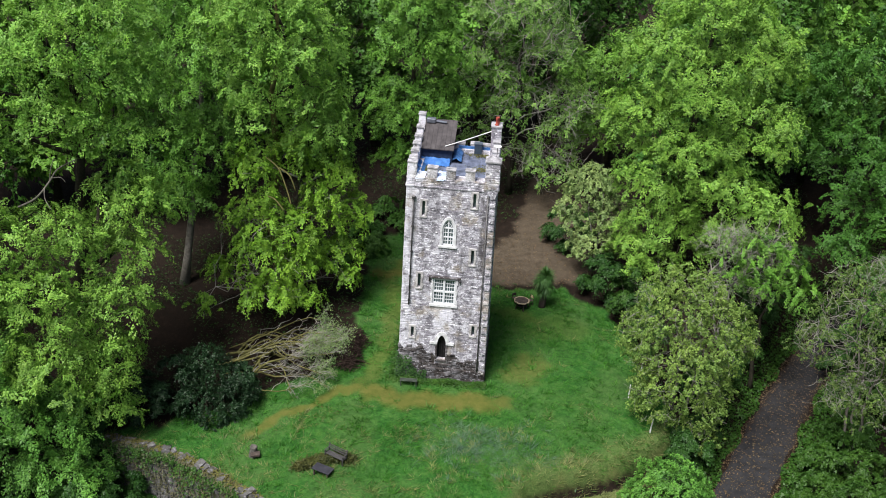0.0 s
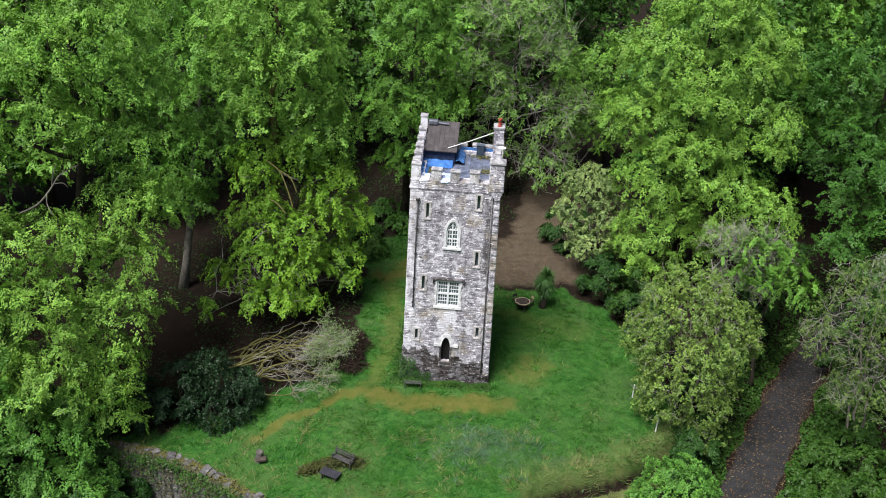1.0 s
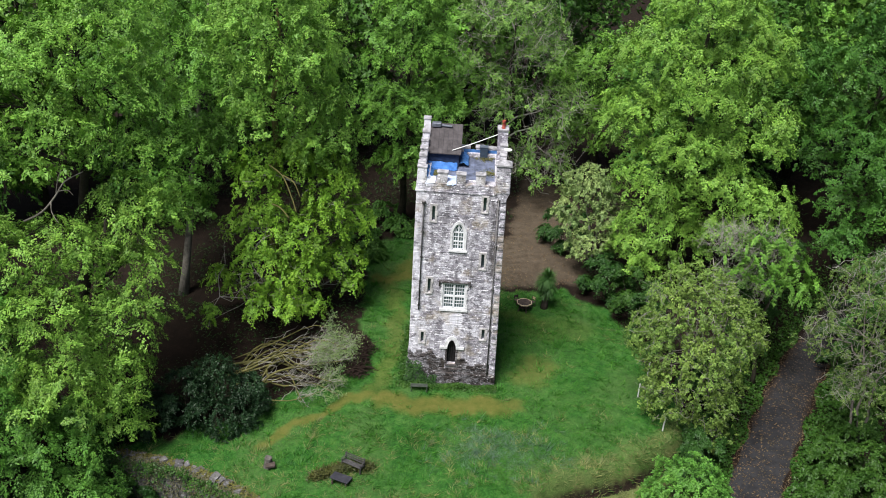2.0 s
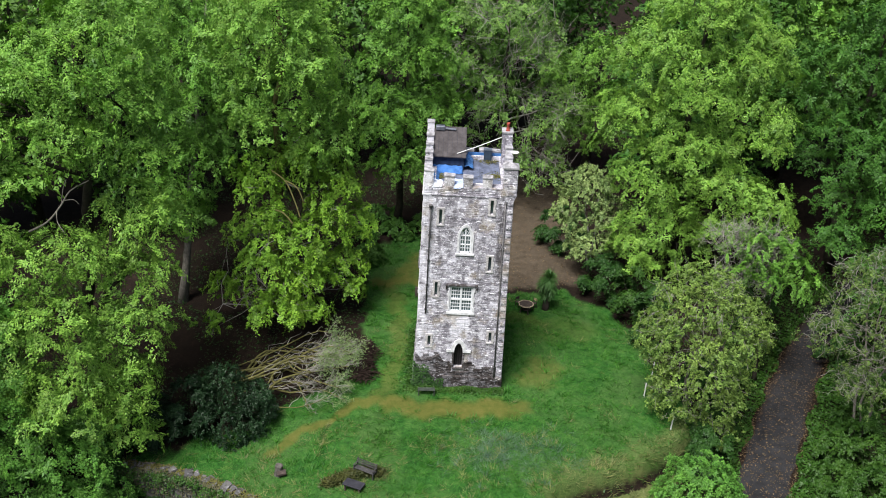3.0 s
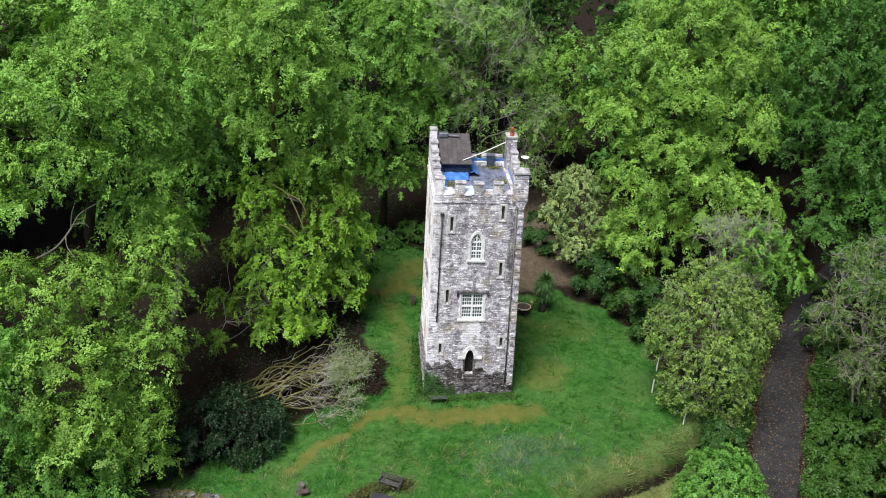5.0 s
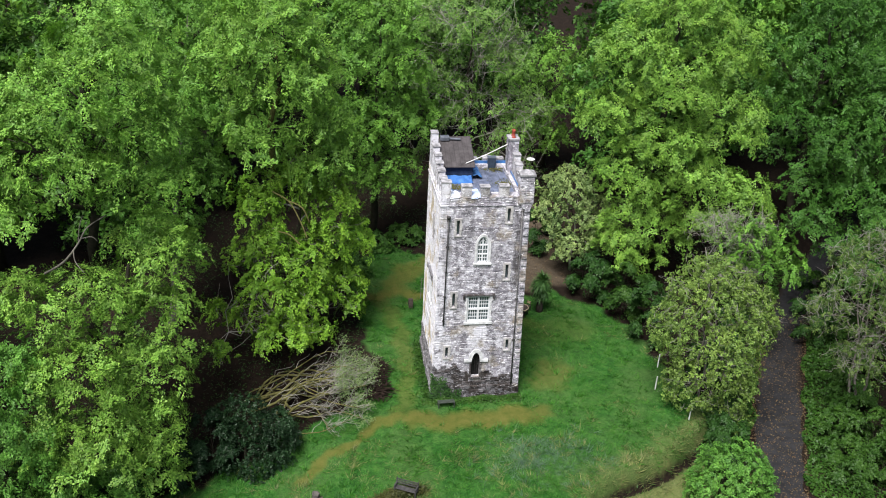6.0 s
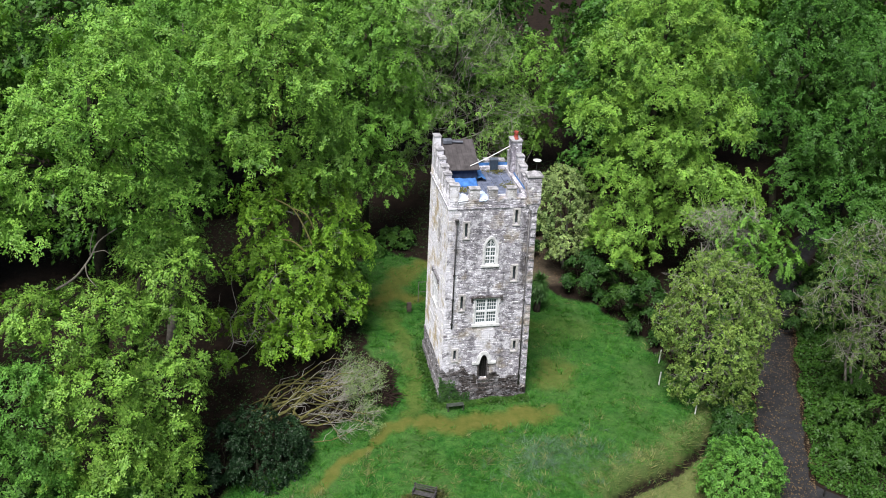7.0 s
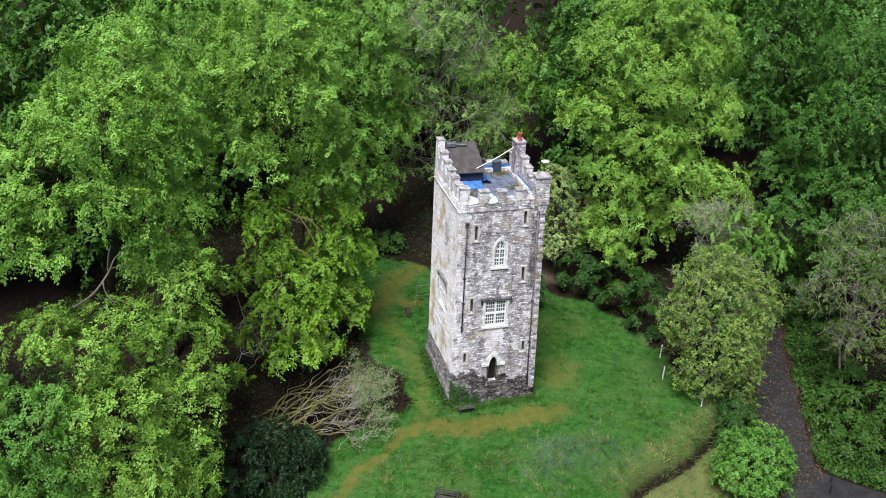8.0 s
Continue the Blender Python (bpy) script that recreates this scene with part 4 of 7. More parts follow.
    grown_tree("blackthorn_tree", "grey lichened thorn tree below the beech", "tree", 21.8, 5.4, [(21.0, 5.2, 8.6, 2.4, 2.2, 1.7), (23.2, 5.4, 8.2, 2.4, 2.2, 1.8), (22.0, 4.4, 6.0, 2.6, 2.2, 2.0), (24.6, 6.0, 6.6, 1.8, 2.0, 1.6)],
        LEAF_GREY, density=4.5, per=26, leaf=(0.14, 0.08), spray=(0.6, 0.4), seed=25, tier=(0.25, 1.1), trunk=0.2, sag=0.1, swell=0.3, loose=0.5, bare=420, stems=2, bark=BARK_GREY, twig_len=1.3, twig=0.022, z=-1.5, limb=BARK_GREY)
    grown_tree("maple_bush", "bright green rounded maple beside the lane", "tree", 15.8, -13.8, [(15.8, -13.7, 0.2, 2.3, 2.2, 2.0), (14.4, -14.2, -0.8, 1.7, 1.7, 1.7), (17.2, -13.8, -0.9, 1.8, 1.7, 1.7), (15.8, -15.0, -1.1, 1.9, 1.5, 1.6), (15.6, -12.8, -0.8, 2.0, 1.6, 1.6)],
        LEAF_BUSH, density=12.0, per=34, leaf=(0.12, 0.10), spray=(0.5, 0.42), seed=26, under=-0.8, tier=(0.25, 1.1), trunk=0.14, sag=0.1, swell=0.16, inner=0.35, loose=0.36, lift=0.9, stems=3, z=-2.9)
    grown_tree("holly_tree", "dark blue-green holly bush at the lawn's edge", "tree", -16.0, -7.4, [(-16.0, -7.0, 1.2, 1.6, 1.5, 1.9), (-14.5, -7.3, 0.0, 1.4, 1.4, 1.5), (-17.0, -7.4, -0.6, 1.1, 1.2, 1.4), (-16.0, -8.2, -1.2, 1.8, 1.3, 1.6), (-14.3, -8.0, -1.5, 1.3, 1.1, 1.2)],
        LEAF_HOLLY, density=7.5, per=40, leaf=(0.13, 0.085), spray=(0.7, 0.42), seed=28, under=-0.8, tier=(0.3, 1.1), trunk=0.2, sag=0.25, swell=0.36, inner=0.3, loose=0.5, stems=2)
    # bare arching boughs in the open middle of the lime and in the gap of the great beech
    q = Vector((lime.location.x, lime.location.y, lime.location.z))
    for line in (((-13.6, 4.6, 12.6), (-14.2, 2.8, 13.6), (-13.0, 1.6, 13.3), (-12.2, 0.8, 12.0), (-11.8, 0.4, 11.0)), ((-13.0, 1.7, 13.3), (-12.1, 1.2, 13.0), (-11.6, 1.0, 11.9)), ((-13.8, 1.6, 11.0), (-13.0, 0.6, 11.2), (-12.3, 0.2, 10.6))):
        part("bough", Shape().tube(arc([Vector(p) - q for p in line]), 0.055, 5), BARK_MOSS, lime, smooth=True)
    b = thing("dead_bough", "bare pale bough in a gap of the beech's foliage", "branch", -26.6, -9.5, 13.6)
    for line, r in BOUGHS:
        pts = arc([Vector(p) - b.location for p in line])
        part("bough", Shape().tube(pts, [0.75 * r * (1 - 0.6 * i / (len(pts) - 1)) for i in range(len(pts))], 6), BARK_PALE, b, smooth=True)


BOUGHS = ((((-27.1, -9.8, 13.8), (-26.0, -9.5, 14.4), (-25.1, -9.3, 15.5), (-24.6, -8.9, 16.3), (-23.6, -8.3, 16.8)), 0.11), (((-25.4, -9.4, 15.1), (-25.3, -9.7, 14.5), (-24.8, -10.0, 13.9)), 0.06), (((-24.9, -9.3, 15.8), (-24.3, -9.3, 15.9), (-24.0, -9.3, 15.6)), 0.05), (((-25.1, -9.2, 15.6), (-25.0, -9.0, 16.4), (-24.8, -8.8, 17.0)), 0.06))
all_trees()


def woodland():
    """The wood behind, to the sides and in front, out of a few kinds of tree."""
    rng = np.random.default_rng(5)
    size = dict(density=2.0, per=14, leaf=(0.42, 0.27), spray=(1.5, 1.0), trunk=0.4, swell=0.5, group="woodland trees")

    def kind(label, x, y, h, r, leaf_m, seed, low):
        g = gz(x, y)
        ms = [(x, y, g + h - 0.42 * r, 0.62 * r, 0.62 * r, 0.5 * r)]
        for i in range(9):
            u, a = i / 8, 2.4 * i + seed
            rr = r * (0.42 + 0.16 * math.sin(math.pi * u))
            ms.append((x + rr * math.cos(a), y + rr * math.sin(a), g + low + (h - low - 0.5 * r) * (0.1 + 0.78 * u), 0.5 * r, 0.5 * r, 0.46 * r))
        return grown_tree("woodland_tree", label, "tree", x, y, ms, leaf_m, seed=seed, **size)

    kinds = [
        kind("tall green woodland tree in full leaf", -19, 27, 25, 6.6, LEAF_DIM, 41, 4.0),
        kind("dark green woodland tree in full leaf", 27, 29, 24, 6.4, LEAF_DEEP_DIMMED, 42, 3.5),
        kind("deep green woodland tree with low boughs", -30, 19, 26, 6.8, LEAF_DEEP_DIMMED, 43, 2.5),
    ]
    spots = [(-38.5, 16), (-48, 6), (-44, 16), (-38, 28), (-24, 33), (-12, 37), (-1, 40), (7, 44), (23, 40), (34, 36), (49, 24), (47, 14), (45, 2), (41, -9), (25, 34),
             (-46, -8), (-33, 42), (-18, 48), (-5, 50), (14, 51), (30, 50), (44, 42), (20, 30), (40, -20), (36, 44), (43.5, 33), (54, 33), (50, 52), (57, 46), (62, 38), (58, 56)]
    for i, (x, y) in enumerate(spots):
        x, y = x + rng.uniform(-1.5, 1.5), y + rng.uniform(-1.5, 1.5)
        s = rng.uniform(0.88, 1.12)
        ob = copy_thing(kinds[i % 3], pose(x, y, gz(x, y) - 0.05, 0, 0, rng.uniform(-40, 40)))
        ob.scale = (s, s, s * rng.uniform(0.95, 1.08))


woodland()


def shrub(name, label, x, y, h, R, leaf_m, seed, sprays=110, per=80, leaf=(0.17, 0.10), group="", z=None):
    return tree(name, label, "bush", x, y, h, 0.05, R, leaf_m, 9, int(sprays * 1.25), per, leaf, seed=seed, shape="round", trunk=0.07, spray_r=0.5, droop=0.2, stems=3, z=z, group=group)


def shrubs():
    dark = "dark green evergreen bush under the trees"
    shrub("rhododendron_bush", dark, 12.4, 10.4, 4.0, 2.3, LEAF_SHRUB, 51, 190)
    shrub("rhododendron_bush", dark, 9.6, 19.0, 3.6, 2.4, LEAF_SHRUB, 52, 170)
    shrub("rhododendron_bush", dark, 14.6, 7.0, 4.6, 2.2, LEAF_IVY, 53, 190)
    shrub("laurel_bush", "mid green laurel bush at the lawn's edge", 15.3, 3.0, 5.2, 2.0, LEAF_SHRUB, 54, 190)
    shrub("laurel_bush", "low green bush at the foot of the hawthorn", 17.9, -7.6, 2.9, 1.6, LEAF_SHRUB, 55, 170)
    shrub("bramble_bush", "low dark green brambles on the bank", 16.9, -9.8, 1.6, 1.3, LEAF_SHRUB, 56, 120)
    # the last five are added: dark leaves in place of the lane's shade
    for k, (x, y, h, r) in enumerate(((19.5, -5.4, 1.8, 1.3), (20.7, -2.4, 2.1, 1.4), (18.8, -2.2, 3.0, 1.6), (22.0, 1.0, 1.8, 1.3), (18.2, -6.6, 1.9, 1.3), (23.8, 4.6, 3.4, 1.6), (25.4, 8.2, 5.0, 1.9), (26.8, 11.4, 5.4, 2.0), (28.4, 14.6, 5.6, 2.1), (32.6, 7.4, 4.6, 2.0), (34.6, 11.2, 5.0, 2.2))):
        shrub("hedge_bush", "dark leafy hedge bush on the lane's bank, the far ones added as shade", x - 0.6, y, h, r, LEAF_SHRUB, 150 + k, 150, group="hedge along the lane")
    # the far verge of the lane
    k = 0
    for x, y, h, r in ((26.6, -6.6, 2.2, 1.7), (25.4, -9.4, 2.0, 1.6), (27.4, -9.2, 3.4, 2.2), (25.0, -12.2, 1.8, 1.6), (27.0, -12.0, 2.8, 2.1), (29.6, -10.6, 4.2, 2.4), (29.0, -13.6, 3.0, 2.2),
                       (31.6, -8.0, 5.0, 2.6), (28.8, -3.4, 2.6, 1.8), (31.0, 0.4, 2.6, 1.8), (32.2, -12.4, 4.4, 2.6), (33.4, 4.2, 3.0, 2.0)):
        shrub("verge_bush", "green leafy bush on the verge of the lane", x + 1.2, y, h, r, LEAF_IVY, 60 + k, 120, group="verge bushes")
        k += 1
    # under the trees round the clearing
    for x, y, h, r in ((-7.6, 14.4, 1.5, 1.5), (-8.8, 17.0, 1.6, 1.6), (-5.4, 19.2, 1.4, 1.5), (-2.6, 20.4, 1.6, 1.6), (-10.8, 11.8, 1.6, 1.6), (-7.2, 21.4, 1.8, 1.8)):
        shrub("fern_bush", "low green ferns and brambles at the wood's edge", x, y, h, r, LEAF_DEEP_DIMMED, 80 + k, 80, group="ferns at the wood's edge")
        k += 1
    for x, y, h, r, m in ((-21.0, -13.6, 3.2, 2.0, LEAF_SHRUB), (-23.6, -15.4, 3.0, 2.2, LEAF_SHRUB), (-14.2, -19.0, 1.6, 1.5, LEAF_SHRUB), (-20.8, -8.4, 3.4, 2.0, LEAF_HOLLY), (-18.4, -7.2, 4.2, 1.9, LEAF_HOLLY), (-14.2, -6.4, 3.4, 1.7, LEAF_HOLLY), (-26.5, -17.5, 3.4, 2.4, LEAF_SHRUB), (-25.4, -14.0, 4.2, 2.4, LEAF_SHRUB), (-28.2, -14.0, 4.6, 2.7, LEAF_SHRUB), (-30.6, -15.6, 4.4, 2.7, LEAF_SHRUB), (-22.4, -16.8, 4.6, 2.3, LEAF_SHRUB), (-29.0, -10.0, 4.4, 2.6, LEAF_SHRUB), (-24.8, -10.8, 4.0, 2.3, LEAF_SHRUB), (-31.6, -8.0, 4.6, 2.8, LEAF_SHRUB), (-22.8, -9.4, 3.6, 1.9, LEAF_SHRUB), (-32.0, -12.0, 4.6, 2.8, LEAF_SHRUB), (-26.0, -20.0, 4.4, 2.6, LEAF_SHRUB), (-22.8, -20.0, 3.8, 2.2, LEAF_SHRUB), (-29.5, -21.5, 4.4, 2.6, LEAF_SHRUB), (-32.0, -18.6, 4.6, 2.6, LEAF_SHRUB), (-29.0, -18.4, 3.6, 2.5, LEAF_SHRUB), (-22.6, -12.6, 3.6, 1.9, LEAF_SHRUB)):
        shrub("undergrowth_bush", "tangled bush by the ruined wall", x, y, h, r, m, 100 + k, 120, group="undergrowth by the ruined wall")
        k += 1


shrubs()


def fallen_tree():
    """A tree blown over towards the lawn: mossy boughs fan out to a twiggy, lichened head."""
    rng = np.random.default_rng(7)
    x, y = -17.7, -2.0
    t = thing("fallen_tree", "fallen tree with mossy bare boughs and lichened twigs", "tree", x, y, gz(x, y))
    trunk_s, twigs, tuft_c = Shape(), Shape(), []
    trunk_s.tube(bend((-0.6, 0.3, -0.1), (2.4, -0.3, 0.5), 0.02, rng, 6, 0.02), [0.2, 0.19, 0.18, 0.16, 0.14, 0.09], 8)
    for i in range(24):
        s = i / 23
        f = rng.uniform(0.0, 1.0)
        a = Vector((0.9 + 3.4 * f, -0.4 + 2.6 * (s - 0.5) + rng.normal() * 0.8, rng.uniform(0.3, 1.0)))
        b = Vector((9.2 + rng.uniform(-2.2, 1.1), -4.4 + 8.4 * s + rng.uniform(-0.6, 0.6), 0.35 + 3.4 * math.sin(math.pi * min(1, s * 0.8 + 0.15)) * rng.uniform(0.2, 1.0)))
        k1 = a.lerp(b, 0.33) + Vector((rng.normal() * 0.4, rng.normal() * 1.0, rng.uniform(-0.3, 1.2)))
        k1.z, b.z = max(k1.z, 0.2), max(b.z, 0.3)
        k2 = a.lerp(b, 0.68) + Vector((rng.normal() * 0.4, rng.normal() * 1.0, rng.uniform(-0.3, 0.9)))
        pts = arc([a, k1, k2, b], 3)
        r0 = rng.uniform(0.05, 0.115)
        part("bough", Shape().tube(pts, [r0 * (1 - 0.085 * q) + 0.01 for q in range(10)], 5), BARK_MOSS, t, smooth=True)
        for q in range(4):
            f = rng.uniform(1.0, 6.5)
            c = pts[int(f)].lerp(pts[int(f) + 1], f - int(f))
            e = c + Vector((rng.uniform(0.3, 1.8), rng.normal() * 0.9, rng.normal() * 0.4 + 0.3))
            e.z = max(e.z, 0.1)
            twigs.tube(bend(c, e, 0.06, rng, 4, 0.1), [0.026, 0.02, 0.015, 0.008], 3, False)
        for q in range(10):
            f = rng.uniform(6.4, 8.95)
            c = pts[int(f)].lerp(pts[int(f) + 1], f - int(f))
            e = c + Vector((rng.uniform(0.1, 1.2), rng.normal() * 0.6, rng.normal() * 0.4 + 0.25))
            e.z = max(e.z, 0.1)
            tw = bend(c, e, 0.06, rng, 4, 0.07)
            twigs.tube(tw, [0.02, 0.016, 0.012, 0.006], 3, False)
            for w in range(4):
                c2 = tw[1 + w % 2].lerp(tw[2 + w % 2], rng.uniform(0, 1))
                twigs.tube([c2, c2 + Vector((rng.uniform(0, 0.6), rng.normal() * 0.3, rng.normal() * 0.28))], [0.012, 0.005], 3, False)
            if e.x > 8.0 and e.z > 0.5 and rng.uniform() < 0.62:
                tuft_c.append(e)
    part("trunk", trunk_s, BARK, t, smooth=True)
    part("twig_work", twigs, BARK_GREY, t, "fine grey twigs", smooth=True)
    c = np.repeat(np.array(tuft_c), 80, axis=0)
    c = c + rng.normal(size=c.shape) * np.array([0.26, 0.26, 0.18])
    c[:, 2] = np.maximum(c[:, 2], 0.1)
    v, f = leaf_tris(c, rng.normal(size=c.shape) + np.array([0, 0, 0.8]), 0.15, 0.055, rng)
    part("lichen", mesh_np("lichen", v, f), LICHEN, t, "pale grey-green lichen and dead leaves on the twigs")
    # the heap of cut brush behind its head
    h = thing("brush_pile", "heap of dark brown cut branches", "brush pile", -7.0, -0.9, gz(-7.0, -0.9))
    s = Shape()
    for i in range(620):
        a = Vector((rng.normal() * 0.48, rng.uniform(-2.5, 2.7), 0))
        hz = max(0.05, 1.45 - 0.6 * (a.x ** 2) - 0.17 * a.y ** 2) * rng.uniform(0.1, 1.0)
        dv = Vector((rng.normal(), rng.normal(), rng.normal() * 0.25)).normalized() * rng.uniform(0.4, 1.1)
        p0, p1 = Vector((a.x, a.y, hz)) - dv * 0.6, Vector((a.x, a.y, hz)) + dv * 0.6
        p0.z, p1.z = max(0.03, p0.z), max(0.03, p1.z)
        s.tube(bend(p0, p1, 0.05, rng, 3, 0.05), [0.035, 0.03, 0.014], 4, False)
    tagged(part("brushwood", s, simple("dead_brush", (0.024, 0.016, 0.013), 0.9, scale=5, vary=0.5), h), kind="stuff")


fallen_tree()


def blades(n, seed, poly, height, width, keep, name, label, material, lean=0.5, tuft=0.0, per=1):
    """Grass blades scattered over an outline of the plan, singly or in tufts."""
    rng = np.random.default_rng(seed)
    xs = [p[0] for p in poly]
    ys = [p[1] for p in poly]
    x, y = rng.uniform(min(xs), max(xs), n), rng.uniform(min(ys), max(ys), n)
    ok = inside(x, y, poly) & (rng.uniform(0, 1, n) < keep(x, y))
    ok &= ~((np.abs(x) < 3.7) & (np.abs(y) < 4.0))
    x, y = x[ok], y[ok]
    big = np.repeat(rng.uniform(0.6, 1.4, len(x)), per)
    way = np.repeat(rng.normal(size=len(x)) * 0.8, per)
    x, y = np.repeat(x, per), np.repeat(y, per)
    k = len(x)
    ox, oy = rng.normal(size=k) * tuft, rng.normal(size=k) * tuft
    x, y = x + ox, y + oy
    h = height * big * rng.uniform(0.6, 1.3, k) * (0.75 + 0.4 * np.sin(1.1 * x + 0.6 * y) * np.sin(0.8 * y - 0.5 * x))
    a = rng.uniform(0, 2 * np.pi, k)
    w = width * rng.uniform(0.6, 1.4, k)
    p = np.stack([x, y, ground(x, y) - 0.01], 1)
    side = np.stack([np.cos(a), np.sin(a), np.zeros(k)], 1) * w[:, None]
    la = 1.5 * np.sin(0.35 * x) + 1.2 * np.sin(0.45 * y + 1) + way + rng.normal(size=k) * 0.5
    spread = 2.2 * np.stack([ox, oy, np.zeros(k)], 1)
    tip = p + spread + np.stack([np.cos(la) * h * lean, np.sin(la) * h * lean, h], 1)
    me = mesh_np(name, np.stack([p - side, p + side, tip], 1).reshape(-1, 3), np.arange(3 * k).reshape(-1, 3))
    tagged(part(name, me, material), label, "grass", kind="stuff")


def turf_keep(x, y):
    worn, bare, rough, earth = cover_at(x, y)
    return np.clip(1 - bare, 0, 1) * np.clip(1 - 1.05 * worn, 0.02, 1) * np.clip(1 - 0.7 * rough, 0, 1)


def rough_keep(x, y):
    worn, bare, rough, earth = cover_at(x, y)
    patch = sstep(0.25, 0.8, 0.5 + 0.3 * np.sin(0.9 * x + 0.4 * y) + 0.3 * np.sin(1.3 * y - 0.5 * x + 2))
    return np.clip(rough + (0.35 + 0.6 * patch) * sstep(-6.5, -10, y) + 0.25 * patch, 0, 1) * np.clip(1 - worn, 0, 1) * np.clip(1 - 0.8 * bare, 0, 1)


blades(100000, 1, LAWN, 0.12, 0.03, turf_keep, "lawn_grass", "uneven short green lawn grass", BLADE, 0.9)
blades(7000, 3, LAWN, 0.26, 0.024, turf_keep, "lawn_tufts", "longer green tufts standing in the lawn", BLADE, 0.7, 0.10, 17)
blades(4200, 2, LAWN, 0.30, 0.02, rough_keep, "dry_grass", "long straw-coloured meadow tufts", STRAW, 0.9, 0.11, 16)



def ditch_keep(x, y):
    return (1 - sstep(0.2, 1.3, seg_dist(x + 0.25, y - 0.3, DITCH[1:6]))) * (0.5 + 0.5 * np.sin(2.1 * x + 1.3 * y) * np.sin(1.7 * y - x))


blades(1500, 5, [(4, -17), (20, -17), (20, -5), (4, -5)], 0.28, 0.022, ditch_keep, "ditch_grass", "long straw-coloured grass hanging over the ditch", STRAW, 1.2, 0.14, 14)

def blue_patch(x, y):
    return np.exp(-(((x - 3.2) / 2.8) ** 2 + ((y + 10.4) / 1.8) ** 2))


blades(620, 4, [(-2, -14), (9, -14), (9, -7.5), (-2, -7.5)], 0.26, 0.02, blue_patch, "bluish_grass", "patch of blue-grey rushy grass in the lawn", leaf_mat("blue_grey_blades", (0.045, 0.10, 0.05), (0.075, 0.135, 0.085), (0.15, 0.20, 0.16), 0.2), 0.8, 0.12, 20)

# ---- the tower ----
X0, X1, Y0, Y1 = -3.02, 3.10, -3.45, 3.25
TOP = 15.1

tower = thing("tower", "tall square stone tower with battlements and white windows", "tower")

# openings as x or y span, foot and head, by wall
FRONT_HOLES = {
    "door": (-0.24, 0.36, 1.5, 3.55), "great": (-0.80, 0.80, 6.1, 8.12), "arched": (-0.36, 0.46, 10.75, 12.72),
    "slit_a": (-1.86, -1.66, 12.85, 13.95), "slit_b": (1.62, 1.82, 13.75, 14.78), "slit_c": (1.72, 1.92, 9.45, 10.55), "slit_d": (-1.90, -1.70, 7.3, 8.4),
    "slit_e": (-2.2, -2.0, 3.2, 4.05), "slit_f": (2.08, 2.28, 3.75, 4.55),
}
WEST_HOLES = {"great": (-0.92, 0.62, 6.35, 8.5), "slit_a": (-0.68, -0.48, 11.6, 13.0)}


def pierced_wall(holes, a0, a1, z0, z1, depth):
    """A wall along x from a0 to a1 with its outer face on y = 0 and real openings: one closed mesh."""
    xs = sorted({a0, a1, *(h[0] for h in holes.values()), *(h[1] for h in holes.values())})
    zs = sorted({z0, z1, *(h[2] for h in holes.values()), *(h[3] for h in holes.values())})
    nx, nz = len(xs) - 1, len(zs) - 1

    def solid(i, j):
        if not (0 <= i < nx and 0 <= j < nz):
            return False
        cx, cz = (xs[i] + xs[i + 1]) / 2, (zs[j] + zs[j + 1]) / 2
        return not any(h[0] < cx < h[1] and h[2] < cz < h[3] for h in holes.values())

    def p(i, j, k):
        return (k * (nz + 1) + j) * (nx + 1) + i

    s = Shape()
    faces = []
    for i in range(nx):
        for j in range(nz):
            if not solid(i, j):
                continue
            faces.append((p(i, j, 0), p(i + 1, j, 0), p(i + 1, j + 1, 0), p(i, j + 1, 0)))
            faces.append((p(i, j + 1, 1), p(i + 1, j + 1, 1), p(i + 1, j, 1), p(i, j, 1)))
            for di, dj, a, b in ((-1, 0, (i, j), (i, j + 1)), (1, 0, (i + 1, j + 1), (i + 1, j)), (0, -1, (i + 1, j), (i, j)), (0, 1, (i, j + 1), (i + 1, j + 1))):
                if not solid(i + di, j + dj):
                    faces.append((p(*a, 0), p(*b, 0), p(*b, 1), p(*a, 1)))
    return s.add([(x, y, z) for y in (0, depth) for z in zs for x in xs], faces)


def turned(ob, m):
    ob.matrix_basis = m
    return ob


FRONT_M = pose(0, Y0, 0)
WEST_M = pose(X0, 0, 0, 0, 0, -90)
EAST_M = pose(X1, 0, 0, 0, 0, 90)
BACK_M = pose(0, Y1, 0, 0, 0, 180)
flip = {k: (-b, -a, c, d) for k, (a, b, c, d) in WEST_HOLES.items()}
WALLS = (("front_wall", FRONT_M, FRONT_HOLES, X0, X1), ("west_wall", WEST_M, flip, -Y1 + 0.002, -Y0 - 0.802),
         ("east_wall", EAST_M, {}, Y0 + 0.802, Y1 - 0.002), ("back_wall", BACK_M, {}, -X1 + 0.802, -X0 - 0.802))
wall_obs = {}
for name, m, holes, a0, a1 in WALLS:
    wall_obs[name] = turned(part(name, pierced_wall(holes, a0, a1, -0.5, TOP + 0.55, 0.8), MORTAR, tower), m)


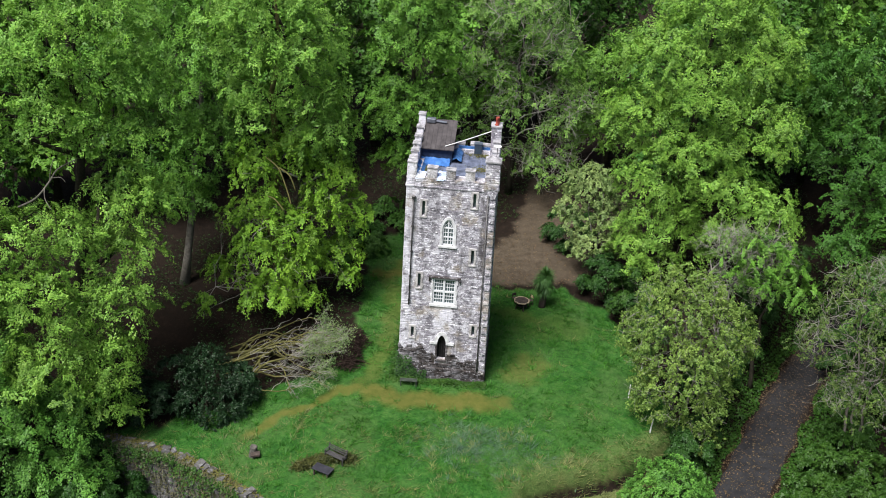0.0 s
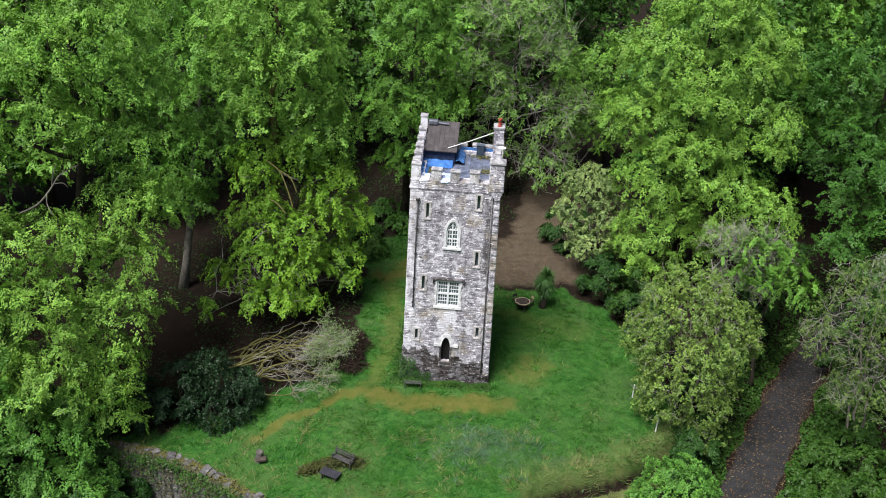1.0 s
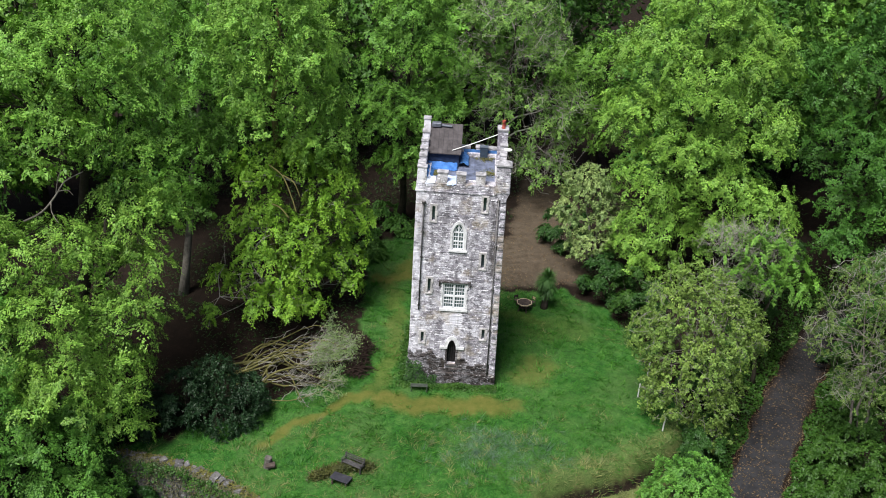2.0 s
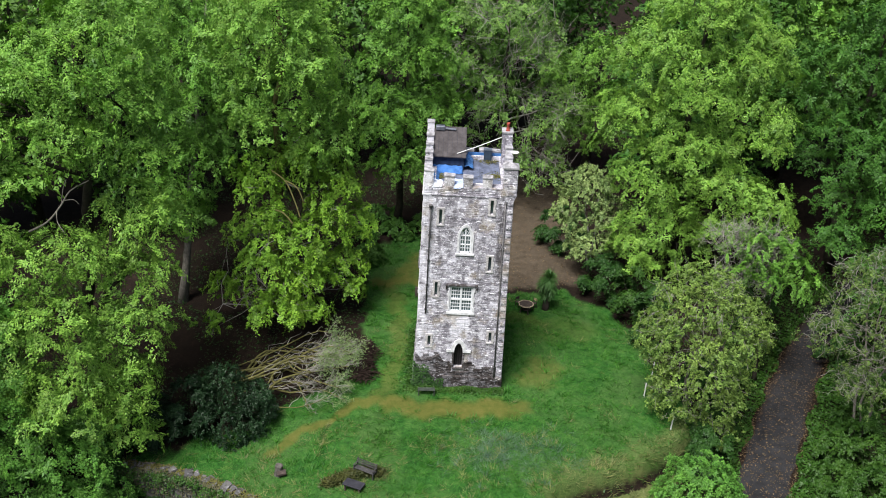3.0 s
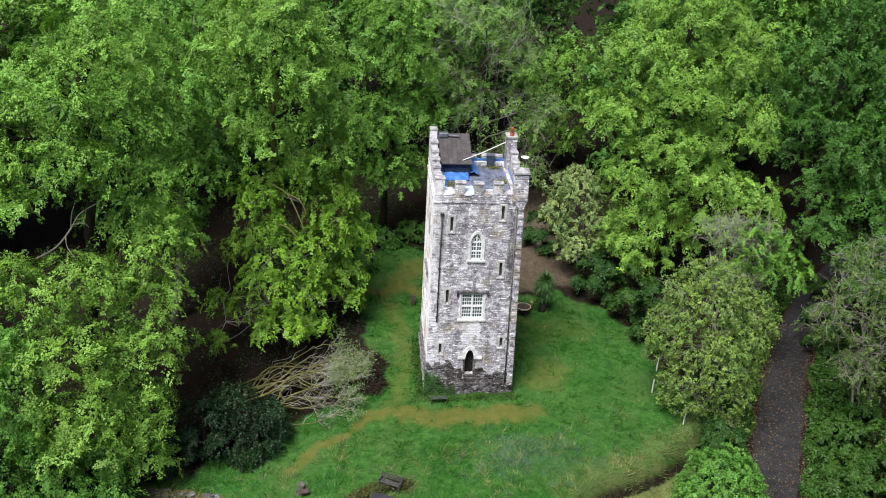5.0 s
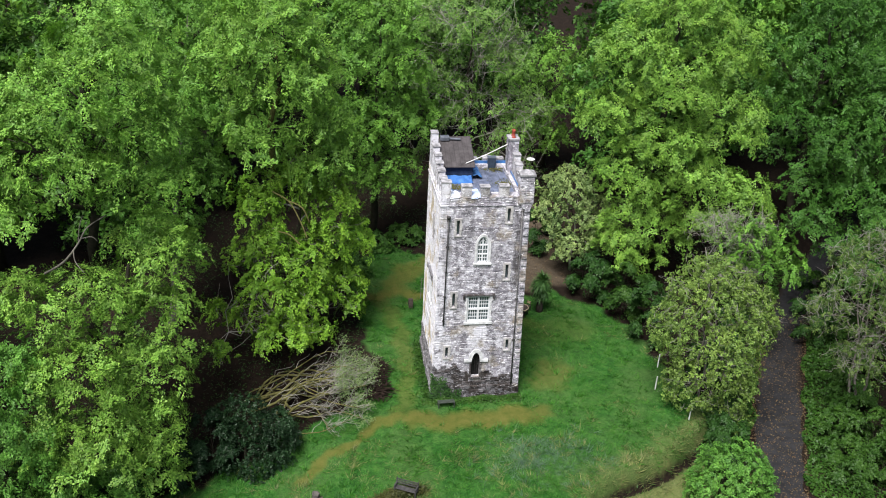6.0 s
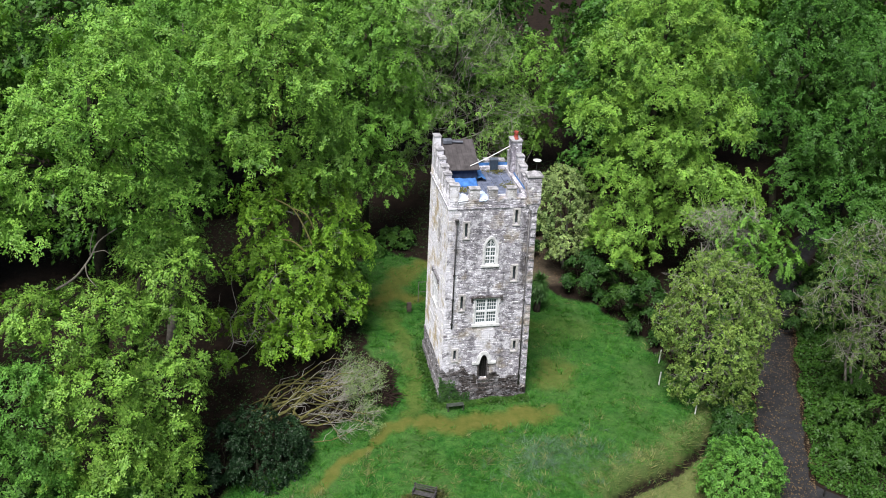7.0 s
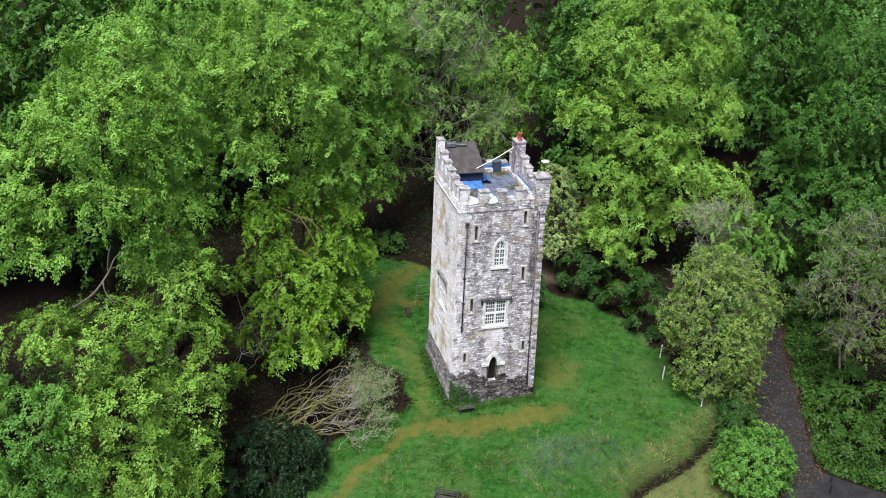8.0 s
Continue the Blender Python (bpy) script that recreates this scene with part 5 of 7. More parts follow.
def stone_mesh(w, h, d, seed):
    """One rubble stone, its back on y = 0 and its face towards -y, with worn edges."""
    r = random.Random(seed)
    e = min(0.035, h * 0.22)
    j = lambda: r.uniform(-0.012, 0.012)
    back = [(-w / 2, 0.03, -h / 2), (w / 2, 0.03, -h / 2), (w / 2, 0.03, h / 2), (-w / 2, 0.03, h / 2)]
    mid = [(x * 0.995 + j(), -d * 0.55, z * 0.98 + j()) for x, _, z in back]
    face = [(x - math.copysign(e, x) + j(), -d + j(), z - math.copysign(e, z) + j()) for x, _, z in back]
    v = back + mid + face
    f = [(8, 9, 10, 11)]
    for k in (0, 4):
        f += [(k + i, k + (i + 1) % 4, k + 4 + (i + 1) % 4, k + 4 + i) for i in range(4)]
    return v, f


def rubble(parent, m, holes, a0, a1, z0, z1, course, seed, material, name, low=None, proud=0.024, single=0, span=(0.14, 0.5), quoins=True):
    """Courses of rubble on a wall: those of a stretch as single stones, the rest joined."""
    r = random.Random(seed)
    rest = Shape()
    lib = {}
    count = 0
    z, row = z0, 0
    while z < z1 - 0.05:
        h = min(course * r.choice((0.55, 0.8, 1.0, 1.15, 1.5)) * r.uniform(0.9, 1.1), z1 - z)
        x = a0 + (0.0 if quoins else r.uniform(0, 0.2))
        while x < a1 - 0.02:
            end = x <= a0 + 0.001 or x > a1 - 0.5
            w = r.uniform(*span) * (1.25 if (end and quoins and row % 2) else 1.0)
            w = min(w, a1 - x)
            if a1 - x - w < 0.12:
                w = a1 - x
            cx, cz = x + w / 2, z + h / 2
            hit = any(hx0 - 0.10 < x + w and x < hx1 + 0.10 and hz0 - 0.06 < z + h and z < hz1 + 0.06 for hx0, hx1, hz0, hz1 in holes.values())
            ok = not hit and (low is None or low(cx, cz))
            if ok:
                d = proud * r.uniform(0.35, 1.35)
                hs, cz = h * r.uniform(0.8, 1.0), cz + r.uniform(-0.018, 0.018)
                kw, kh, kd = round(w * 12) / 12, round(h * 20) / 20, round(d * 80) / 80
                if count < single and kw > 0 and kh > 0:
                    key = (max(kw, 0.16) - 0.01, max(kh, 0.1) - 0.008, max(kd, 0.0125))
                    if key not in lib:
                        sh = Shape()
                        sh.add(*stone_mesh(*key, len(lib)))
                        lib[key] = sh.mesh("stone")
                        lib[key].materials.append(material)
                    ob = new("stone", lib[key])
                    ob.parent = parent
                    ob.matrix_basis = (m or Matrix()) @ pose(cx, 0, cz)
                    count += 1
                else:
                    v, f = stone_mesh(w - 0.018, hs - 0.012, d, r.randint(0, 9999))
                    rest.add([(p[0] + cx, p[1], p[2] + cz) for p in v], f)
            x += w
        z += h
        row += 1
    ob = part(name, rest, material, parent)
    ob.matrix_basis = m or Matrix()
    tagged(ob, kind="stuff")


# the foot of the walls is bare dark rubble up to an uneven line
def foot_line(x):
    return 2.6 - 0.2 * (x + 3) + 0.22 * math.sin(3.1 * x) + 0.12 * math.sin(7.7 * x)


def pieces(name, boxes, material, parent, b=0.012, label=""):
    """Each box (x0, y0, z0, x1, y1, z1) as a part of its own."""
    for q in boxes:
        part(name, Shape().box(*q, None, b), material, parent, label)


# ---- windows, slits and door ----


def pointed(x0, x1, foot, spring, head, n=8):
    """Outline of a pointed arch from the foot on one side round to the other."""
    c = (x0 + x1) / 2
    left = [(x0, foot), (x0, spring)]
    for i in range(1, n):
        t = i / n
        left.append((x0 + (c - x0) * t ** 1.35 * 1.0, spring + (head - spring) * math.sin(t * math.pi / 2) ** 0.9))
    left.append((c, head))
    return left + [(2 * c - x, z) for x, z in reversed(left[:-1])]


def slit_window(m, x0, x1, z0, z1, k):
    w = part("window", Shape().box(x0 - 0.02, 0.24, z0 - 0.02, x1 + 0.02, 0.27, z1 + 0.02), GLASS, tower, "dark narrow slit window")
    turned(w, m)
    q = []
    for i in range(3):
        za, zb = z0 + (z1 - z0) * i / 3, z0 + (z1 - z0) * (i + 1) / 3
        j = 0.05 * ((i + k) % 2)
        q.append((x0 - 0.14 - j, -0.06, za + 0.005, x0, 0.3, zb - 0.005))
        q.append((x1, -0.06, za + 0.005, x1 + 0.14 + 0.05 - j, 0.3, zb - 0.005))
    q.append((x0 - 0.16, -0.065, z1 + 0.004, x1 + 0.16, 0.3, z1 + 0.15))
    q.append((x0 - 0.16, -0.075, z0 - 0.13, x1 + 0.16, 0.3, z0 - 0.004))
    pieces("surround_block", q, SLIT_STONE, w)


def great_window(m, x0, x1, z0, z1):
    """Two lights over two, each with four by three panes, in a white frame."""
    cx, cz = (x0 + x1) / 2, (z0 + z1) / 2 - 0.02
    fr = Shape()
    t = 0.11
    fr.box(x0, 0.02, z0, x0 + t, 0.16, z1, None, 0.01).box(x1 - t, 0.02, z0, x1, 0.16, z1, None, 0.01)
    fr.box(x0 + t, 0.02, z1 - t, x1 - t, 0.16, z1, None, 0.01).box(x0 + t, 0.02, z0, x1 - t, 0.16, z0 + t, None, 0.01)
    w = part("window", fr, PAINT, tower, "white painted mullioned window of many panes")
    turned(w, m)
    part("mullion", Shape().box(cx - 0.075, 0.0, z0 + t, cx + 0.075, 0.15, z1 - t, None, 0.012), PAINT, w)
    pieces("transom", [(x0 + t, 0.01, cz - 0.075, cx - 0.075, 0.15, cz + 0.075), (cx + 0.075, 0.01, cz - 0.075, x1 - t, 0.15, cz + 0.075)], PAINT, w)
    for xa, xb in ((x0 + t, cx - 0.075), (cx + 0.075, x1 - t)):
        for za, zb in ((z0 + t, cz - 0.075), (cz + 0.075, z1 - t)):
            part("pane", Shape().box(xa, 0.10, za, xb, 0.106, zb), GLASS, w)
            q = [(xa + (xb - xa) * i / 4 - 0.017, 0.06, za, xa + (xb - xa) * i / 4 + 0.017, 0.098, zb) for i in range(1, 4)]
            q += [(xa, 0.062, za + (zb - za) * i / 3 - 0.017, xb, 0.096, za + (zb - za) * i / 3 + 0.017) for i in range(1, 3)]
            pieces("glazing_bar", q, PAINT, w, 0.0)
    q = []
    n = 5
    for i in range(n):
        za, zb = z0 + (z1 - z0) * i / n, z0 + (z1 - z0) * (i + 1) / n
        a, b = (0.16, 0.10) if i % 2 else (0.10, 0.16)
        q.append((x0 - a, -0.06, za + 0.004, x0, 0.3, zb - 0.004))
        q.append((x1, -0.06, za + 0.004, x1 + b, 0.3, zb - 0.004))
    pieces("surround_block", q, DRESSED, w)
    part("window_sill", Shape().box(x0 - 0.2, -0.09, z0 - 0.2, x1 + 0.2, 0.3, z0 - 0.004, None, 0.015), DRESSED, w)
    hd = Shape()
    hd.box(x0 - 0.32, -0.15, z1 + 0.06, x1 + 0.32, 0.1, z1 + 0.2, None, 0.02).box(x0 - 0.32, -0.14, z1 - 0.22, x0 - 0.21, 0.1, z1 + 0.06, None, 0.02).box(x1 + 0.21, -0.14, z1 - 0.22, x1 + 0.32, 0.1, z1 + 0.06, None, 0.02)
    part("hood_mould", hd, STONE_DARK, w, "dark weathered stone hood mould")


def arched_window(m, x0, x1, z0, z1):
    spring = z0 + (z1 - z0) * 0.66
    o = pointed(x0, x1, z0, spring, z1)
    inner = pointed(x0 + 0.09, x1 - 0.09, z0 + 0.09, spring, z1 - 0.12)
    outer = pointed(x0 - 0.15, x1 + 0.15, z0, spring + 0.02, z1 + 0.19)
    w = part("window", Shape().band(o, inner, 0.02, 0.14).box(x0 + 0.09, 0.02, z0, x1 - 0.09, 0.14, z0 + 0.09), PAINT, tower, "white painted pointed-arch window")
    turned(w, m)
    part("surround", Shape().band(outer, o, -0.07, 0.35), DRESSED, w, "pale dressed stone arch")
    part("window_sill", Shape().box(x0 - 0.24, -0.12, z0 - 0.17, x1 + 0.24, 0.3, z0 - 0.004, None, 0.02), DRESSED, w)
    # masonry between the arch and the square opening behind it
    part("spandrel", Shape().prism([(x0 - 0.02, spring)] + [p for p in o if p[0] <= (x0 + x1) / 2 and p[1] >= spring] + [(x0 - 0.02, z1 + 0.01)], 0.15, 0.5)
         .prism([(x1 + 0.02, spring)] + [p for p in o[::-1] if p[0] >= (x0 + x1) / 2 and p[1] >= spring] + [(x1 + 0.02, z1 + 0.01)], 0.15, 0.5), MORTAR, w)
    part("pane", Shape().prism(inner, 0.09, 0.096), GLASS, w)
    cx = (x0 + x1) / 2
    part("mullion", Shape().box(cx - 0.045, 0.03, z0 + 0.09, cx + 0.045, 0.12, z1 - 0.14, None, 0.01), PAINT, w)
    mid = z0 + (spring - z0) * 0.48
    q = []
    for za in (mid, spring):
        q += [(x0 + 0.09, 0.035, za - 0.045, cx - 0.045, 0.12, za + 0.045), (cx + 0.045, 0.035, za - 0.045, x1 - 0.09, 0.12, za + 0.045)]
    pieces("transom", q, PAINT, w, 0.008)
    q = []
    for xa, xb in ((x0 + 0.09, cx - 0.045), (cx + 0.045, x1 - 0.09)):
        q.append(((xa + xb) / 2 - 0.016, 0.05, z0 + 0.09, (xa + xb) / 2 + 0.016, 0.088, spring))
        for za, zb in ((z0 + 0.09, mid), (mid, spring)):
            q.append((xa, 0.052, (za + zb) / 2 - 0.016, xb, 0.086, (za + zb) / 2 + 0.016))
    pieces("glazing_bar", q, PAINT, w, 0.0)
    for sgn in (-1, 1):
        line = [(cx + sgn * 0.26 * math.sin(a * 1.4), 0.07, spring + 0.46 * (1 - math.cos(a * 1.25)) + 0.02) for a in (0.0, 0.3, 0.6, 0.9)]
        part("tracery_bar", Shape().tube(line, 0.02, 4), PAINT, w)
        line = [(cx + sgn * (0.30 - 0.28 * t), 0.07, spring + 0.05 + 0.36 * t ** 0.8) for t in (0.0, 0.35, 0.7, 1.0)]
        part("tracery_bar", Shape().tube(line, 0.02, 4), PAINT, w)


def tower_door(m, x0, x1, z0, z1):
    spring = z0 + (z1 - z0) * 0.68
    o = pointed(x0, x1, z0, spring, z1)
    outer = pointed(x0 - 0.26, x1 + 0.26, spring - 0.1, spring + 0.05, z1 + 0.3)
    d = part("door", Shape().prism(pointed(x0 + 0.01, x1 - 0.01, z0, spring, z1 - 0.01), 0.30, 0.36), DOOR_WOOD, tower, "dark boarded pointed door")
    turned(d, m)
    pieces("batten", [(x0 + (x1 - x0) * i / 4 - 0.008, 0.285, z0 + 0.02, x0 + (x1 - x0) * i / 4 + 0.008, 0.3, spring + 0.3) for i in range(1, 4)], IRON, d, 0.0)
    part("door_handle", Shape().tube([(x1 - 0.1, 0.28, z0 + 0.85), (x1 - 0.1, 0.22, z0 + 0.9), (x1 - 0.1, 0.28, z0 + 1.0)], 0.015, 5), IRON, d)
    hood = Shape().band(outer[1:-1], pointed(x0, x1, spring - 0.1, spring, z1)[1:-1], -0.10, 0.28)
    hood.box(x0 - 0.56, -0.11, spring - 0.12, x0 - 0.004, 0.1, spring + 0.1, None, 0.02).box(x1 + 0.004, -0.11, spring - 0.12, x1 + 0.56, 0.1, spring + 0.1, None, 0.02)
    part("hood_mould", hood, DRESSED, d, "white stone hood with stepped ends")
    pieces("jamb", [(x0 - 0.13, -0.05, z0, x0, 0.28, spring - 0.13), (x1, -0.05, z0, x1 + 0.13, 0.28, spring - 0.13)], STONE_DARK, d)
    part("spandrel", Shape().prism([(x0 - 0.02, spring)] + [p for p in o if p[0] <= (x0 + x1) / 2 and p[1] >= spring] + [(x0 - 0.02, z1 + 0.01)], 0.29, 0.6)
         .prism([(x1 + 0.02, spring)] + [p for p in o[::-1] if p[0] >= (x0 + x1) / 2 and p[1] >= spring] + [(x1 + 0.02, z1 + 0.01)], 0.29, 0.6), MORTAR, d)
    part("threshold", Shape().box(x0 - 0.1, -0.12, z0 - 0.14, x1 + 0.1, 0.3, z0 - 0.004, None, 0.02), STONE_DARK, d)


for k, (name, h) in enumerate(FRONT_HOLES.items()):
    if name.startswith("slit"):
        slit_window(FRONT_M, *h, k)
slit_window(WEST_M, *flip["slit_a"], 1)
great_window(FRONT_M, *FRONT_HOLES["great"])
great_window(WEST_M, *flip["great"])
arched_window(FRONT_M, *FRONT_HOLES["arched"])
tower_door(FRONT_M, *FRONT_HOLES["door"])

# ---- plinth, corner strip, string course, turret ----
plinth = part("plinth", Shape().box(X0 - 0.10, Y0 - 0.10, -0.5, X0 + 0.3, Y1 + 0.10, 1.05, None, 0.04).box(X1 - 0.3, Y0 - 0.10, -0.5, X1 + 0.10, Y1 + 0.10, 0.75, None, 0.04)
              .box(X0 + 0.3, Y0 - 0.10, -0.5, X1 - 0.3, Y0 + 0.3, 0.8, None, 0.04), MORTAR_DARK, tower, "battered dark rubble foot")
strip = part("corner_strip", Shape().box(2.76, Y0 - 0.05, 0.6, X1 + 0.06, Y0 + 0.4, 14.75), MORTAR, tower, "raised corner strip of grey stone")
zq, kq = 0.62, 0
while zq < 14.6:
    hq = 0.24 + 0.1 * ((kq * 7) % 5) / 4
    q = part("quoin", rough_block(0.36 + 0.05 * (kq % 2), 0.42 + 0.12 * ((kq + 1) % 2), hq - 0.012, kq, 0.012, 2), STONE, strip)
    q.matrix_basis = pose(2.745 + 0.2, Y0 + 0.13, zq)
    zq, kq = zq + hq, kq + 1
q = [(X0 - 0.08 + i * 0.61 + 0.006, Y0 - 0.055, TOP - 0.14, X0 - 0.08 + (i + 1) * 0.61 - 0.006, Y0 + 0.2, TOP - 0.02 + 0.02 * (i % 2)) for i in range(9)]
q += [(X0 - 0.08, Y0 + 0.21 + i * 0.645 + 0.006, TOP - 0.16, X0 + 0.2, Y0 + 0.21 + (i + 1) * 0.645 - 0.006, TOP - 0.02 + 0.02 * (i % 2)) for i in range(10)]
pieces("string_stone", q, STONE, tower, 0.02)

# the corner turret on its corbel
turret = Shape().box(2.36, Y0 - 0.16, 15.15, X1 + 0.22, Y0 + 0.62, 17.15, None, 0.04)
tur = part("corner_turret", turret, MORTAR, tower, "square stone corner turret on a corbel")
part("corbel", Shape().prism([(2.42, 15.16), (2.62, 14.78), (3.12, 14.74), (X1 + 0.2, 15.16)], Y0 - 0.14, Y0 + 0.4), STONE, tur)
part("cap", Shape().add([(2.28, Y0 - 0.24, 17.15), (X1 + 0.3, Y0 - 0.24, 17.15), (X1 + 0.3, Y0 + 0.7, 17.15), (2.28, Y0 + 0.7, 17.15), (2.28, Y0 - 0.24, 17.26), (X1 + 0.3, Y0 - 0.24, 17.26), (X1 + 0.3, Y0 + 0.7, 17.26), (2.28, Y0 + 0.7, 17.26), (2.84, Y0 + 0.23, 17.5)],
     [(3, 2, 1, 0), (0, 1, 5, 4), (1, 2, 6, 5), (2, 3, 7, 6), (3, 0, 4, 7), (4, 5, 8), (5, 6, 8), (6, 7, 8), (7, 4, 8)]), CAP, tur)

for xa, xb in ((X0, -0.38), (0.5, 2.74)):
    top_line = [(xa + (xb - xa) * i / 12, foot_line(xa + (xb - xa) * i / 12) - 0.08) for i in range(13)]
    part("foot_facing", Shape().prism([(xa, 0.7)] + top_line + [(xb, 0.7)], Y0 - 0.012, Y0 + 0.1), MORTAR_DARK, tower, "dark earthy joints of the rubble foot")
part("foot_facing", Shape().box(X0 - 0.012, Y0 + 0.12, 0.9, X0 + 0.1, Y1 - 0.02, 2.32), MORTAR_DARK, tower)

# ---- battlements ----


def merlon(x, y, z, sx, sy, top, seed):
    m = part("merlon", rough_block(sx, sy, top - z - 0.07, seed, 0.022, 3), STONE_PALE, tower)
    m.matrix_basis = pose(x, y, z)
    c = part("cap_stone", rough_block(sx + 0.07, sy + 0.07, 0.085, seed + 50, 0.014, 2), CAP, m, "pale weathered cap slab")
    c.matrix_basis = pose(0, 0, top - z - 0.085)


PARAPET = TOP + 0.55
# front
for k, (xa, xb, top) in enumerate(((-3.02, -2.38, 16.72), (-1.64, -0.94, 16.42), (-0.34, 0.30, 16.36), (0.98, 1.64, 16.4))):
    merlon((xa + xb) / 2, Y0 + 0.24, PARAPET - 0.02, xb - xa, 0.5, top, k)
# west, stepping up towards the back corner
for k, (y, top) in enumerate(((-2.25, 16.62), (-1.25, 16.78), (-0.25, 16.95), (0.75, 17.15), (1.75, 17.46), (2.85, 18.05))):
    merlon(X0 + 0.24, y, PARAPET - 0.02, 0.5, 0.62, top, 10 + k)
# east, stepping up to the chimney
for k, (y, top) in enumerate(((-1.9, 16.3), (-1.15, 16.5), (-0.4, 16.85), (0.4, 17.25), (2.75, 16.7))):
    merlon(X1 - 0.24, y, PARAPET - 0.02, 0.5, 0.6, top, 20 + k)
# back
for k, (x, top) in enumerate(((0.15, 15.98), (1.2, 16.05), (2.1, 16.0))):
    merlon(x, Y1 - 0.24, PARAPET - 0.02, 0.62, 0.5, top, 30 + k)
# raised back ends of the side walls
pieces("parapet_step", [(X0 + 0.01, 0.3, PARAPET, X0 + 0.48, Y1 - 0.01, 16.3), (X0 + 0.012, 1.4, 16.3, X0 + 0.47, Y1 - 0.012, 16.75), (X1 - 0.48, -0.4, PARAPET, X1 - 0.01, 0.98, 16.05)], STONE, tower, 0.03)

chim = part("chimney", rough_block(0.72, 0.95, 2.35, 77, 0.03, 5), STONE, tower, "grey stone chimney stack")
chim.matrix_basis = pose(X1 - 0.34, 1.5, PARAPET - 0.02)
ccap = part("cap_stone", rough_block(0.84, 1.05, 0.14, 78, 0.02, 2), CAP, chim)
ccap.matrix_basis = pose(0, 0, 2.33)
for cx, cy, hh in ((0.0, -0.2, 0.58), (0.05, 0.24, 0.46)):
    ring = [(0.15, 0), (0.155, 0.06), (0.11, 0.1), (0.095, hh - 0.16), (0.13, hh - 0.12), (0.10, hh - 0.08), (0.12, hh - 0.04), (0.12, hh), (0.08, hh), (0.07, 0.1)]
    k = 12
    v = [(cx + r * math.cos(2 * math.pi * i / k), cy + r * math.sin(2 * math.pi * i / k), z) for r, z in ring for i in range(k)]
    pot = Shape().add(v, [(q * k + i, q * k + (i + 1) % k, (q + 1) * k + (i + 1) % k, (q + 1) * k + i) for q in range(len(ring) - 1) for i in range(k)])
    part("chimney_pot", pot, CLAY, chim, "red clay chimney pot", smooth=True).matrix_basis = pose(0, 0, 2.46)

# ---- the roof behind the battlements ----
deck = part("roof_deck", Shape().box(X0 + 0.5, Y0 + 0.5, 15.0, X1 - 0.5, Y1 - 0.5, 15.36), DECK, tower, "flat grey leaded roof with moss")
for i in range(1, 6):
    x = X0 + 0.5 + 5.1 * i / 6
    part("lead_roll", Shape().tube([(x, Y0 + 0.55, 15.37), (x, Y1 - 0.55, 15.37)], 0.035, 5), DECK, deck)
hut = part("roof_hut", Shape().add(
    [(-2.5, 0.3, 15.36), (-0.28, 0.3, 15.36), (-0.28, 2.74, 15.36), (-2.5, 2.74, 15.36), (-2.5, 0.3, 16.45), (-0.28, 0.3, 16.45), (-0.28, 2.74, 17.52), (-2.5, 2.74, 17.52)],
    [(3, 2, 1, 0), (0, 1, 5, 4), (1, 2, 6, 5), (2, 3, 7, 6), (3, 0, 4, 7), (4, 5, 6, 7)]), simple("dark_blue_sheeting", (0.025, 0.038, 0.075), 0.5, scale=3, vary=0.4), tower, "dark boarded stair hut with a sloping felt roof")
for i in range(7):
    xa = -2.5 + i * 0.335
    hr = Shape().add([(xa + 0.006, 0.05, 16.42), (xa + 0.33, 0.05, 16.42), (xa + 0.33, 2.86, 17.66), (xa + 0.006, 2.86, 17.66), (xa + 0.006, 0.05, 16.36), (xa + 0.33, 0.05, 16.36), (xa + 0.33, 2.86, 17.6), (xa + 0.006, 2.86, 17.6)],
           [(0, 1, 2, 3), (7, 6, 5, 4), (0, 4, 5, 1), (1, 5, 6, 2), (2, 6, 7, 3), (3, 7, 4, 0)])
    part("roof_board", hr, FELT, hut, "brown felted board")
pieces("upstand", [(X1 - 0.53, Y0 + 0.62, 15.36, X1 - 0.484, 0.95, 15.78), (0.0, Y1 - 0.56, 15.36, X1 - 0.54, Y1 - 0.504, 15.86)], TARP, deck, 0.01, "blue waterproof sheet up the parapet")


def sheet(name, label, material, x0, x1, y0, y1, zf, n=20):
    """A crumpled sheet with some thickness over the plan from x0, y0 to x1, y1."""
    v, f = [], []
    for lay in (0.0, -0.012):
        for j in range(n):
            for i in range(n):
                x, y = x0 + (x1 - x0) * i / (n - 1), y0 + (y1 - y0) * j / (n - 1)
                p = Vector((x, y, 0))
                wob = noise.noise(p * 2.4) * 0.16 + noise.noise(p * 5) * 0.12
                v.append((x + 0.06 * noise.noise(p * 3 + Vector((9, 0, 0))), y + 0.06 * noise.noise(p * 3 + Vector((0, 9, 0))), zf(x, y) + abs(wob) + 0.02 + lay))
    for i in range(n - 1):
        for j in range(n - 1):
            a = j * n + i
            f += [(a, a + 1, a + n + 1, a + n), (n * n + a + n, n * n + a + n + 1, n * n + a + 1, n * n + a)]
    edge = [i for i in range(n)] + [n * j + n - 1 for j in range(1, n)] + [n * (n - 1) + i for i in range(n - 2, -1, -1)] + [n * j for j in range(n - 2, 0, -1)]
    for a, b in zip(edge, edge[1:] + edge[:1]):
        f.append((a, a + n * n, b + n * n, b))
    s = Shape().add(v, f)
    ob = part(name, s, material, smooth=True)
    return tagged(ob, label, "tarpaulin")


